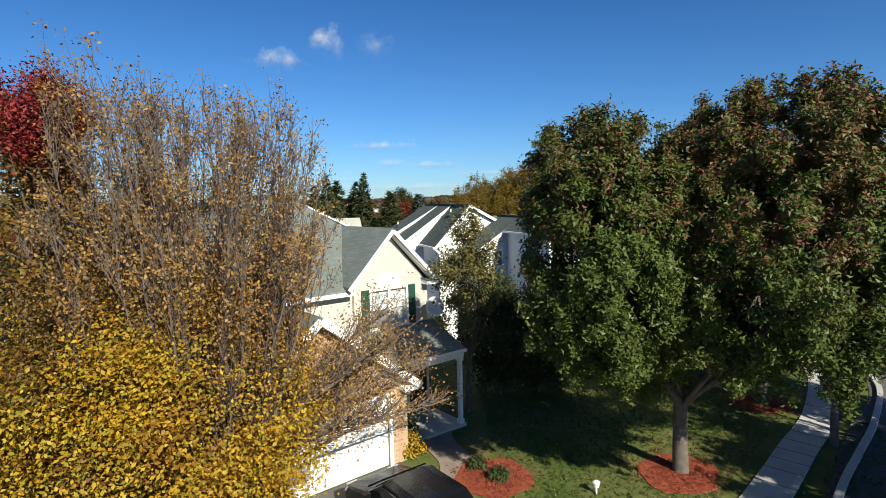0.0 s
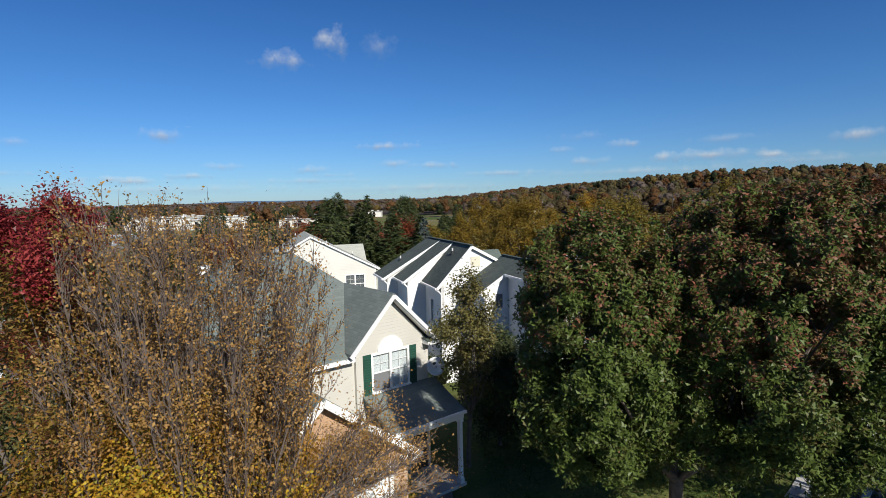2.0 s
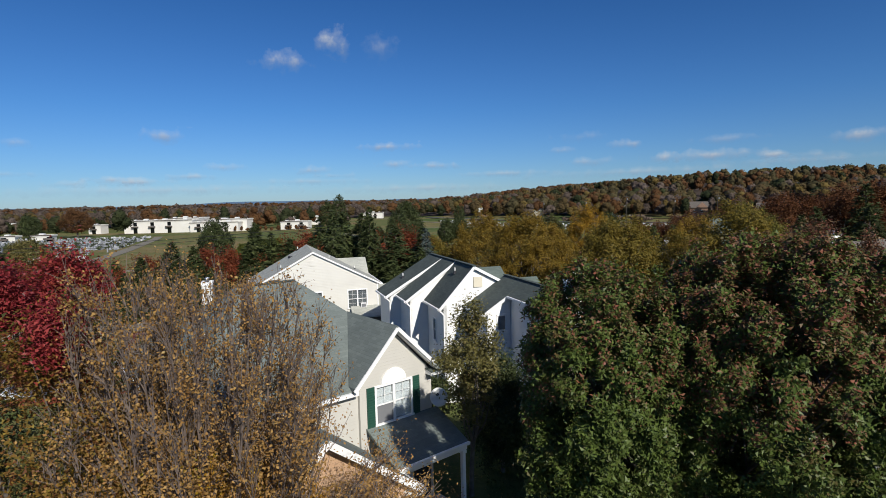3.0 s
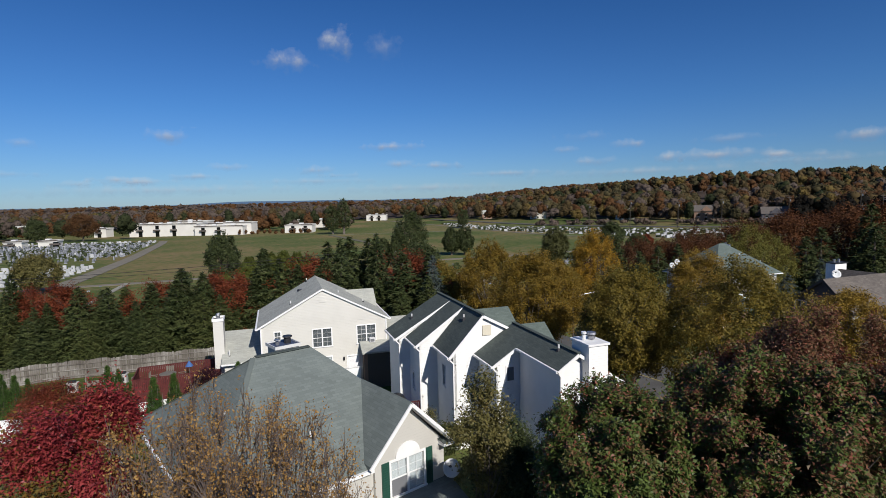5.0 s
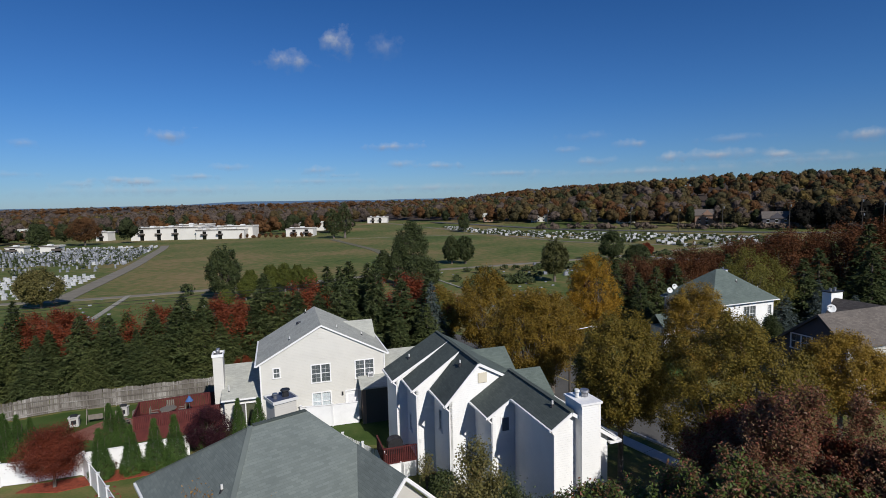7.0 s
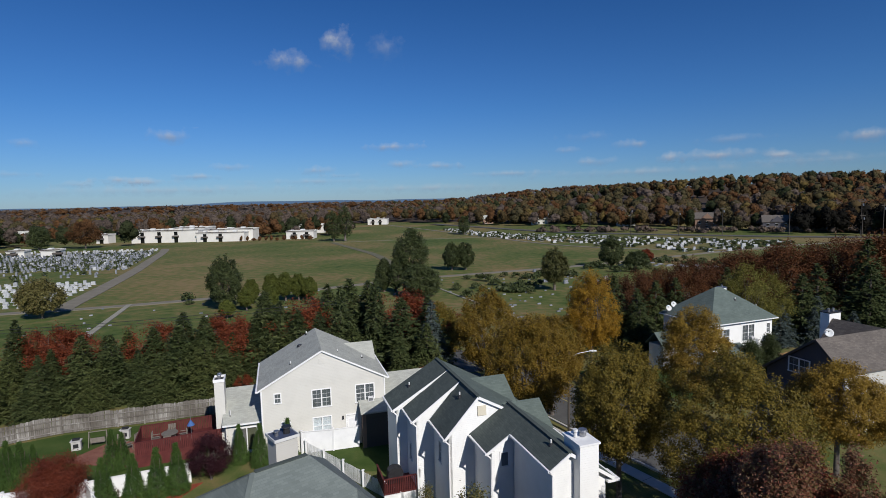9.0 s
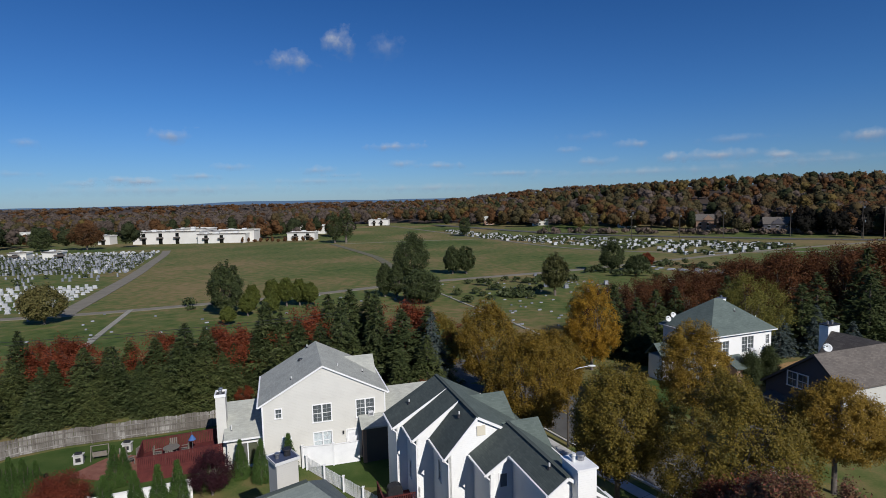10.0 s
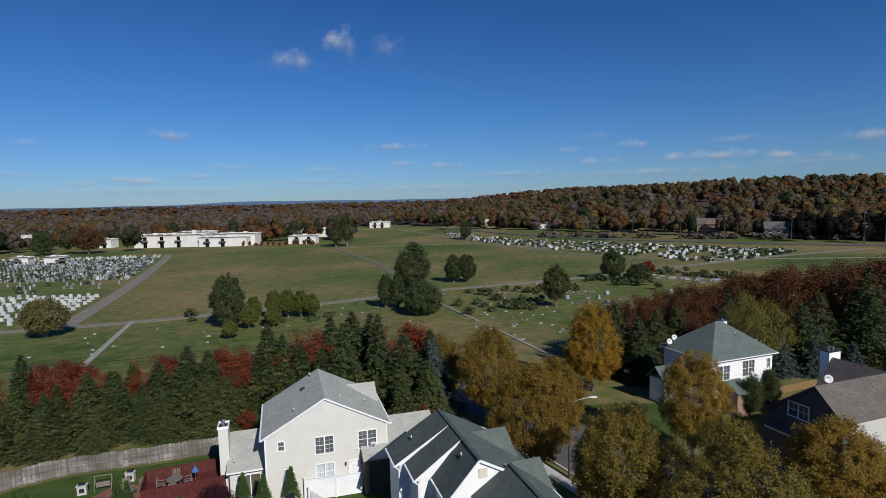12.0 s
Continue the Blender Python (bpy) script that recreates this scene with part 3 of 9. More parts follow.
def crown_centres(rng, cx, cy, z0, z1, r, n, power=0.45, boughs=0):
    """Clump centres near the outside of an uneven egg-shaped crown, with bays and lobes; boughs gathers them in larger masses."""
    if boughs:
        h = (z1 - z0) / 2
        big = crown_centres(rng, 0, 0, -1, 1, 1.0, boughs, 0.2)
        k = rng.integers(0, boughs, n)
        q = big[k] * rng.uniform(0.74, 1.0, (n, 1)) + rng.normal(0, 0.105, (n, 3))
        far = np.linalg.norm(q, axis=1, keepdims=True)
        q = np.where(far > 1.06, q / far * 1.03, q)
        return np.stack([cx + q[:, 0] * r, cy + q[:, 1] * r, (z0 + z1) / 2 + q[:, 2] * h], 1)
    u = rng.normal(0, 1, (n, 3))
    u /= np.linalg.norm(u, axis=1, keepdims=True)
    ph = rng.uniform(0, 6.28, 6)
    az = np.arctan2(u[:, 1], u[:, 0])
    lobe = 0.94 + 0.09 * np.sin(2 * az + ph[0] + u[:, 2] * 2) + 0.08 * np.sin(3 * az + ph[1] - 3 * u[:, 2]) + 0.06 * np.sin(5 * az + ph[2] + 4 * u[:, 2])
    rad = rng.uniform(0, 1, n) ** power * lobe
    h = (z1 - z0) / 2
    flat = np.where(u[:, 2] < 0, 1.0 + 0.12 * u[:, 2], 1.0 - 0.2 * u[:, 2])
    return np.stack([cx + u[:, 0] * rad * r * flat, cy + u[:, 1] * rad * r * flat, (z0 + z1) / 2 + u[:, 2] * rad * h], 1)


def dome_centres(rng, cx, cy, z0, z1, r, n, boughs, loose=0.088):
    """Clump centres of a full, evenly domed crown whose boughs leave dark bays between them."""
    u = rng.normal(0, 1, (boughs, 3))
    u /= np.linalg.norm(u, axis=1, keepdims=True)
    ph = rng.uniform(0, 6.28, 3)
    az = np.arctan2(u[:, 1], u[:, 0])
    lobe = 0.95 + 0.045 * np.sin(2 * az + ph[0] + 2 * u[:, 2]) + 0.04 * np.sin(4 * az + ph[1] - 3 * u[:, 2])
    big = u * (lobe * rng.uniform(0.55, 1, boughs) ** 0.35)[:, None]
    k = rng.integers(0, boughs, n)
    q = big[k] * rng.uniform(0.8, 1.0, (n, 1)) + rng.normal(0, loose, (n, 3))
    far = np.linalg.norm(q, axis=1, keepdims=True)
    q = np.where(far > 1.0, q / far * (1.0 - 0.04 * rng.uniform(0, 1, (n, 1))), q)
    zz = q[:, 2]
    wide = np.where(zz > 0, 1.0 - 0.14 * zz, 1.0 - 0.05 * zz * zz)
    return np.stack([cx + q[:, 0] * r * wide, cy + q[:, 1] * r * wide, z0 + (z1 - z0) * 0.45 + np.where(zz > 0, zz * 0.55, zz * 0.45) * (z1 - z0)], 1)


def trunk_mesh(rng, h_trunk, z1, r, girth, limbs=9, twigs=4):
    verts, faces = [], []
    bend = rng.normal(0, 0.08, (2,))
    tube(verts, faces, [(0, 0, -0.1), (0, 0, 0.12), (bend[0] * 0.4, bend[1] * 0.4, h_trunk * 0.6), (bend[0], bend[1], h_trunk)], [girth * 1.45, girth * 1.08, girth * 0.92, girth * 0.85], 9)
    for k in range(limbs):
        a = k * 2.4 + rng.uniform(-0.3, 0.3)
        el = rng.uniform(0.5, 1.35)
        zb = h_trunk * rng.uniform(0.78, 1.0)
        L = (z1 - zb) * rng.uniform(0.7, 0.95)
        e = np.array([math.cos(a) * r * 0.75 * math.cos(el * 0.8), math.sin(a) * r * 0.75 * math.cos(el * 0.8), L * math.sin(el)])
        p0 = np.array([bend[0], bend[1], zb])
        mid = p0 + e * 0.5 + rng.normal(0, 0.15, 3) + np.array([0, 0, -0.15])
        g = girth * rng.uniform(0.35, 0.55)
        tube(verts, faces, [p0, mid, p0 + e], [g, g * 0.6, g * 0.2], 6)
        for q in range(twigs):
            s = rng.uniform(0.3, 0.9)
            b0 = p0 + e * s
            d = e * rng.uniform(0.2, 0.4) + rng.normal(0, r * 0.16, 3)
            tube(verts, faces, [b0, b0 + d * 0.5 + rng.normal(0, 0.06, 3), b0 + d], [g * 0.35, g * 0.22, g * 0.08], 4)
    return verts, faces


def broad_tree(name, x, y, seed, r, z0, z1, girth, count, size, mat, label, group="", clumps=170, spread=0.42, offset=(0, 0), power=0.4, z=0.0, second=None, limbs=9, tri=False, boughs=0, dome=0, tall=1.0):
    """A leafy tree: tapered trunk with limbs, and a crown of many leaves gathered in clumps."""
    rng = np.random.default_rng(seed)
    t = thing(name, pose(x, y, z), label, "tree", group)
    v, f = trunk_mesh(rng, max(z0 * 1.15, 0.25 * z1), z1, r, girth, limbs)
    v = [(a + offset[0] * max(0, q - z0) / (z1 - z0) * 1.6, b + offset[1] * max(0, q - z0) / (z1 - z0) * 1.6, q if q < z0 else z0 + (q - z0) * 0.8) for a, b, q in v]
    link_mesh("trunk", v, f, M_BARK, t, smooth=True)
    c = dome_centres(rng, offset[0], offset[1], z0, z1, r, clumps, dome) if dome else crown_centres(rng, offset[0], offset[1], z0, z1, r, clumps, power, boughs)
    v, f = leaf_cloud(rng, c, spread, count, size, out=np.array([offset[0], offset[1], (z0 + z1) / 2]), tri=tri, tall=tall)
    cloud_mesh("crown", v, f, mat, t)
    if second:
        c = c[c[:, 2] > z0 + (z1 - z0) * (second[2] + rng.normal(0, 0.1, len(c)))] * (1.01 if not dome else 1.0) + rng.normal(0, 0.08, 3)
        v, f = leaf_cloud(rng, c, spread * 1.1, second[1], size, tri=tri, tall=tall, out=np.array([offset[0], offset[1], (z0 + z1) / 2]))
        cloud_mesh("turning_leaves", v, f, second[0], t)
    return t


def conifer(name, x, y, seed, h, r, mat, label, group="", z=0.0, levels=26, boughs=13):
    """A conifer: straight trunk, tiers of drooping boughs made of needle sprays."""
    rng = np.random.default_rng(seed)
    t = thing(name, pose(x, y, z), label, "tree", group)
    v, f = [], []
    tube(v, f, [(0, 0, -0.1), (0, 0, h * 0.5), (0, 0, h * 0.97)], [h * 0.022, h * 0.014, 0.02], 7)
    link_mesh("trunk", v, f, M_BARK, t, smooth=True)
    v = []
    for k in range(levels):
        s = k / (levels - 1)
        zc = 0.5 + (h - 0.6) * s
        rr = r * (1 - s) ** 0.85 + 0.08
        nb = max(5, int(boughs * (1 - s) + 4))
        a0 = rng.uniform(0, 6.28)
        for q in range(nb):
            a = a0 + q * math.tau / nb + rng.normal(0, 0.15)
            L = rr * rng.uniform(0.62, 1.12)
            m = int(14 + 44 * (L / r))
            w = rng.uniform(0.15, 1.0, m) ** 0.7
            d = np.array([math.cos(a), math.sin(a), 0])
            e = np.array([-d[1], d[0], 0])
            p = d * (L * w)[:, None] + e * (rng.normal(0, 0.26, m) * L * (1.1 - w))[:, None]
            p[:, 2] = zc + rng.uniform(-0.22, 0.22) - 0.42 * L * w * w + 0.1 * L * w + rng.normal(0, 0.09, m)
            turn = rng.normal(0, 1.1, m)
            ln = (0.17 + 0.017 * h) * rng.uniform(0.7, 1.3, m)
            tip = (d * np.cos(turn)[:, None] + e * np.sin(turn)[:, None]) * ln[:, None]
            tip[:, 2] += rng.normal(-0.1, 0.36, m) * ln * 1.2
            side = np.cross(tip, rng.normal(0, 0.45, (m, 3)) + np.array([d[0] * 0.5, d[1] * 0.5, 1.0]))
            side *= (0.22 * ln / (np.linalg.norm(side, axis=1) + 1e-9))[:, None]
            v.append(np.stack([p - side, p + side, p + tip], 1).reshape(-1, 3))
    v = np.concatenate(v)
    cloud_mesh("crown", v, np.arange(len(v)).reshape(-1, 3), mat, t)
    return t


def shrub(name, x, y, seed, r, h, count, size, mat, label, group="", z=0.0, category="shrub", cone=False):
    rng = np.random.default_rng(seed)
    t = thing(name, pose(x, y, z), label, category, group)
    v, f = [], []
    for k in range(4):
        a = k * 1.6 + rng.uniform(0, 1)
        tube(v, f, [(0, 0, -0.05), (math.cos(a) * r * 0.3, math.sin(a) * r * 0.3, h * 0.5), (math.cos(a) * r * 0.4, math.sin(a) * r * 0.4, h * 0.8)], [0.05, 0.03, 0.01], 5)
    link_mesh("trunk", v, f, M_BARK, t, smooth=True)
    if cone:
        s = rng.uniform(0, 1, 800) ** 1.3
        a = rng.uniform(0, 6.28, 800)
        rr = r * np.clip(1 - s, 0, 1) ** 0.92 * np.where(s < 0.12, 0.75 + s * 2, 1) * rng.uniform(0.75, 1.06, 800)
        c = np.stack([np.cos(a) * rr, np.sin(a) * rr, 0.1 + s * (h - 0.15)], 1)
        v, f = leaf_cloud(rng, c, 0.065, count, size, up=0.6, out=np.array([0, 0, h * 0.2]), aspect=0.5, tri=True)
    else:
        c = crown_centres(rng, 0, 0, h * 0.06, h, r, 110, 0.35)
        v, f = leaf_cloud(rng, c, 0.16 * r + 0.04, count, size, out=np.array([0, 0, h * 0.4]))
    v[:, 2] = np.maximum(v[:, 2], 0.02)
    cloud_mesh("foliage", v, f, mat, t)
    return t


# ---- ground ----
def ease(v):
    v = np.clip(v, 0, 1)
    return v * v * (3 - 2 * v)


def ground_z(x, y):
    x, y = np.asarray(x, float), np.asarray(y, float)
    z = np.interp(y, [60, 116, 390, 5000], [0.0, -1.9, -6.5, -6.5])
    rise = 36 * ease((x + 120) / 560) * ease((y - 330 + 0.45 * np.clip(x, 0, 300)) / 560)
    far = 12 * ease((y - 1000) / 900)
    return z + np.maximum(rise, 0) + far


def gz(x, y):
    return float(ground_z(x, y))


def grid_sheet(name, xs, ys, mat, lift=0.0):
    X, Y = np.meshgrid(xs, ys)
    Z = ground_z(X, Y) + lift
    v = np.stack([X, Y, Z], -1).reshape(-1, 3)
    nx, ny = len(xs), len(ys)
    i = np.arange(nx * ny).reshape(ny, nx)
    f = np.stack([i[:-1, :-1], i[:-1, 1:], i[1:, 1:], i[1:, :-1]], -1).reshape(-1, 4)
    return cloud_mesh(name, v, f, mat)


def graded(edges, steps):
    out = []
    for (a, b), n in zip(zip(edges, edges[1:]), steps):
        out += list(np.linspace(a, b, n, endpoint=False))
    return np.array(out + [edges[-1]])


M_MEADOW = None


def meadow_material():
    """Lawn near by, drier grass with tan patches over the open field."""
    m, nodes, links, bsdf = material("grass_ground", 0.95, 0.0, 0.1)
    co = nodes.new("ShaderNodeTexCoord")
    cols = []
    for scale, detail in ((0.017, 8.0), (0.45, 8.0), (7.0, 5.0)):
        n = nodes.new("ShaderNodeTexNoise")
        n.inputs["Scale"].default_value, n.inputs["Detail"].default_value = scale, detail
        links.new(co.outputs["Object"], n.inputs["Vector"])
        cols.append(n)
    a = nodes.new("ShaderNodeMath")
    a.operation = "MULTIPLY_ADD"
    a.inputs[1].default_value = 2.1
    links.new(cols[0].outputs["Fac"], a.inputs[0])
    b = nodes.new("ShaderNodeMath")
    b.operation = "MULTIPLY_ADD"
    b.inputs[1].default_value, b.inputs[2].default_value = 1.5, -1.53
    links.new(cols[1].outputs["Fac"], b.inputs[0])
    c = nodes.new("ShaderNodeMath")
    c.operation = "MULTIPLY_ADD"
    c.inputs[1].default_value = 0.6
    links.new(cols[2].outputs["Fac"], c.inputs[0])
    links.new(b.outputs[0], c.inputs[2])
    links.new(c.outputs[0], a.inputs[2])
    r = ramp_node(nodes, [(0.043, 0.072, 0.017), (0.072, 0.103, 0.027), (0.111, 0.123, 0.04), (0.168, 0.14, 0.057), (0.22, 0.157, 0.077)])
    links.new(a.outputs[0], r.inputs["Fac"])
    links.new(r.outputs["Color"], bsdf.inputs["Base Color"])
    bump = nodes.new("ShaderNodeBump")
    bump.inputs["Strength"].default_value, bump.inputs["Distance"].default_value = 0.6, 0.05
    links.new(cols[2].outputs["Fac"], bump.inputs["Height"])
    links.new(bump.outputs["Normal"], bsdf.inputs["Normal"])
    return m


M_MEADOW = meadow_material()
ground = grid_sheet("ground", graded([-4800, -900, -300, -40, 60, 400, 1200, 4800], [6, 14, 26, 14, 24, 24, 6]),
                    graded([-200, 0, 60, 400, 1300, 4800], [4, 8, 36, 36, 10]), M_MEADOW)
tagged(ground, "lawn and open meadow of short autumn grass with tan patches", "ground", kind="structure")


def ribbon(name, pts, width, mat, lift, label, category, kind="structure", thick=0.0, slabs=0):
    """A road or path laid along a smooth line of plan points."""
    p = [np.array(q, float) for q in pts]
    line = []
    for k in range(len(p) - 1):
        a, b, c, d = p[max(k - 1, 0)], p[k], p[k + 1], p[min(k + 2, len(p) - 1)]
        for s in np.linspace(0, 1, 12, endpoint=False):
            line.append(0.5 * (2 * b + (c - a) * s + (2 * a - 5 * b + 4 * c - d) * s * s + (3 * b - a - 3 * c + d) * s ** 3))
    line.append(p[-1])
    v, f = [], []
    for k, q in enumerate(line):
        d = line[min(k + 1, len(line) - 1)] - line[max(k - 1, 0)]
        n = np.array([-d[1], d[0]]) / (np.linalg.norm(d) + 1e-9)
        for s in (-0.5, 0.5):
            e = q + n * s * width
            v.append((e[0], e[1], gz(e[0], e[1]) + lift))
            v.append((e[0], e[1], gz(e[0], e[1]) + lift - max(thick, 0.25)))
    for k in range(len(line) - 1):
        i, j = 4 * k, 4 * k + 4
        f += [(i, i + 2, j + 2, j), (i, j, j + 1, i + 1), (i + 2, i + 3, j + 3, j + 2)]
    ob = link_mesh(name, v, f, mat)
    tagged(ob, label, category, kind=kind)
    return line


def patch(name, pts, mat, lift, label, category, kind="structure"):
    bm = bmesh.new()
    prism(bm, [(x, y, gz(x, y) + lift) for x, y in pts], (0, 0, -0.2))
    return tagged(part(name, bm, mat), label, category, kind=kind)


def blob_pts(x, y, rx, ry, seed, n=26, wob=0.1):
    rng = np.random.default_rng(seed)
    ph = rng.uniform(0, 6.28, 3)
    out = []
    for k in range(n):
        a = k * math.tau / n
        s = 1 + wob * math.sin(2 * a + ph[0]) + wob * 0.6 * math.sin(5 * a + ph[1])
        out.append((x + math.cos(a) * rx * s, y + math.sin(a) * ry * s))
    return out


# street, kerb, sidewalk
ribbon("road", [(1.4, -6), (8.8, 6), (15.4, 14.2), (20.6, 19.6), (23.4, 25.6), (21.2, 33.5), (14.6, 44.5), (9, 54), (1, 65), (-12, 78)], 7.5, M_ASPHALT, 0.02, "worn grey asphalt street with fallen leaves", "road")
ribbon("road_marking", [(21.2, 33.5), (14.6, 44.5), (9, 54), (1, 65)], 0.14, M_YELLOW, 0.026, "yellow centre line on the street", "road marking")
ribbon("kerb", [(5.2, 8.0), (10.6, 14.0), (13.0, 16.4), (15.5, 18.9), (18.5, 22.6), (19.4, 26.2), (17.4, 32.2), (11.0, 42.6), (5.6, 52)], 0.2, M_CONC, 0.13, "pale concrete kerb along the street", "kerb")
walk_line = ribbon("sidewalk", [(3.2, 8.6), (8.7, 14.1), (11.3, 16.8), (13.9, 19.5), (17.0, 23.9), (17.8, 27.0), (15.8, 32.0), (9.7, 42.0), (4.6, 51)], 1.05, M_CONC, 0.05, "pale concrete sidewalk of square slabs", "sidewalk")
bm = bmesh.new()
for k in range(2, len(walk_line) - 2, 3):
    d = walk_line[k + 1] - walk_line[k - 1]
    n = np.array([-d[1], d[0]]) / np.linalg.norm(d)
    a, b = walk_line[k] - n * 0.55, walk_line[k] + n * 0.55
    beam(bm, (a[0], a[1], 0.051), (b[0], b[1], 0.051), 0.03, 0.006)
tagged(part("sidewalk_joint", bm, M_ASPHALT), "dark joints between the sidewalk slabs", "joint", kind="structure")
patch("driveway", [(-3.6, 9.0), (0.2, 12.2), (-0.9, 16.0), (-1.55, 16.6), (-6.6, 12.3), (-6.0, 8.0)], M_ASPHALT, 0.02, "dark asphalt driveway before the garage", "driveway")
patch("driveway", [(20.5, 33.5), (24.5, 36.5), (30.5, 45.5), (27.0, 47.5), (18.0, 38.0)], M_ASPHALT, 0.02, "dark asphalt driveway in the shade of a house", "driveway")
ribbon("garden_path", [(0.3, 15.3), (0.25, 16.6), (-0.3, 18.0), (-0.4, 19.6)], 1.1, M_PATH, 0.03, "brown concrete path to the porch", "path")
for k, (x, y, rx, ry) in enumerate([(1.35, 15.5, 1.05, 1.25), (6.9, 15.5, 1.25, 1.1), (12.4, 20.7, 1.0, 0.9), (-1.0, 34.2, 2.2, 1.0)]):
    patch("mulch_bed", blob_pts(x, y, rx, ry, 30 + k), M_MULCH, 0.04, "bed of red bark mulch on the lawn", "mulch bed")
rngm = np.random.default_rng(5)
cs = np.array([(1.35, 15.5, 0.05), (6.9, 15.5, 0.05), (12.4, 20.7, 0.05)])
v, f = leaf_cloud(rngm, cs, 0.55, 4200, 0.075, up=1.5)
v[:, 2] = 0.045 + rngm.uniform(0, 0.035, len(v))
tagged(cloud_mesh("bark_chips", v, f, M_MULCH), "loose red bark chips over the beds", "mulch", kind="stuff")
M_LAWN = mottled("green_yard_grass", [(0.026, 0.05, 0.012), (0.042, 0.074, 0.017), (0.062, 0.092, 0.024), (0.10, 0.10, 0.038)], 0.6, 16, 0.95, 0.6, spec=0.1, bump_dist=0.04)
patch("lawn", [(-41.0, 37.6), (-33.5, 31.4), (-29.0, 33.0), (-19.0, 37.0), (-18.0, 50.2), (-28.3, 46.6), (-34.5, 44.6), (-37.4, 42.8)], M_LAWN, 0.014, "green back lawn inside the plank fence", "lawn")
patch("lawn", [(16.0, 52.5), (24.0, 50.0), (27.0, 55.5), (26.0, 59.8), (14.0, 59.8)], M_LAWN, 0.014, "green lawn beside a white house", "lawn")
patch("lawn", [(-11.4, 40.6), (-7.7, 37.6), (-3.6, 37.6), (-4.4, 43.4), (-10.4, 42.9)], M_LAWN, 0.014, "green strip of lawn between two houses", "lawn")
# fallen leaves on the lawn
n = 2400
px, py = rngm.uniform(-2, 19, n), rngm.uniform(9, 26, n)
v, f = leaf_cloud(rngm, np.stack([px, py, np.full(n, 0.06)], 1), 0.02, n, 0.06, up=2.0)
tagged(cloud_mesh("fallen_leaves", v, f, L_OCHRE), "dry fallen leaves scattered on lawn and sidewalk", "leaves", kind="stuff")
# blades of grass where the lawn is near
n = 26000
px, py = rngm.uniform(1.5, 15, n), rngm.uniform(12, 27, n)
keep = np.ones(n, bool)
for q in walk_line:
    keep &= np.hypot(px - q[0], py - q[1]) > 0.95
for cx, cy, cr in ((1.35, 15.5, 1.2), (6.9, 15.5, 1.2), (12.4, 20.7, 1.0)):
    keep &= np.hypot(px - cx, py - cy) > cr
px, py = px[keep], py[keep]
v, f = leaf_cloud(rngm, np.stack([px, py, np.full(len(px), 0.035)], 1), 0.01, len(px), 0.11, up=0.0, aspect=0.25)
tagged(cloud_mesh("grass_tufts", v, f, M_GRASS), "short tufts of green lawn grass", "grass", kind="stuff")

# cemetery lanes
M_PALELANE = mottled("pale_worn_path", [(0.22, 0.21, 0.165), (0.29, 0.275, 0.225), (0.34, 0.325, 0.275)], 0.4, 12, 0.95, 0.2)
ribbon("cemetery_lane", [(-128, 97), (-106, 104), (-93, 108), (-81, 112), (-70, 117), (-58, 123), (-38, 133), (-21, 145), (-9, 153), (11, 162), (29, 170), (44, 177.5), (62, 188), (90, 206), (130, 230), (200, 262)], 3.4, M_LANE, 0.10, "grey gravel lane through the burial ground", "lane")
ribbon("cemetery_lane", [(-83, 111), (-86, 117.5), (-96, 144), (-114, 190), (-132, 232), (-153, 281), (-168, 312)], 4.2, M_LANE, 0.13, "grey gravel lane beside the rows of headstones", "lane")
ribbon("cemetery_lane", [(-72, 117), (-66.5, 103), (-62, 91.5), (-57, 79)], 1.05, M_PALELANE, 0.14, "narrow pale path across the grass", "path")
ribbon("cemetery_lane", [(-9, 148), (-4, 134), (6.3, 107), (12.4, 89), (15, 81)], 0.5, M_PALELANE, 0.14, "narrow pale path between the flat markers", "path")
ribbon("cemetery_lane", [(-76, 339), (-52, 282), (-34.6, 239), (-23.4, 201), (-8.5, 157)], 3.4, mottled("worn_grass_track", [(0.085, 0.09, 0.045), (0.13, 0.12, 0.075), (0.17, 0.15, 0.115)], 0.25, 9, 0.95, 0.2), 0.12, "faint worn track over the meadow", "track")
ribbon("cemetery_lane", [(-76, 339), (-36, 352), (24, 361)], 1.2, M_LANE, 0.11, "thin worn track over the meadow", "track")
ribbon("cemetery_lane", [(-80, 610), (-52, 540), (-2, 426), (24, 361), (46, 293), (64, 257), (90, 234), (130, 224), (190, 220)], 2.6, M_LANE, 0.12, "grey lane along the far headstones", "lane")
ribbon("far_road", [(-20, 560), (70, 400), (158, 310), (230, 262), (330, 215)], 7.0, M_ASPHALT, 0.35, "distant asphalt road in front of the woods", "road")


# ---- houses ----
def gable_wall(bm, pts, b, t, side=False):
    prism(bm, [(p[0], b, p[1]) if not side else (b, p[0], p[1]) for p in pts], (0, t, 0) if not side else (t, 0, 0))


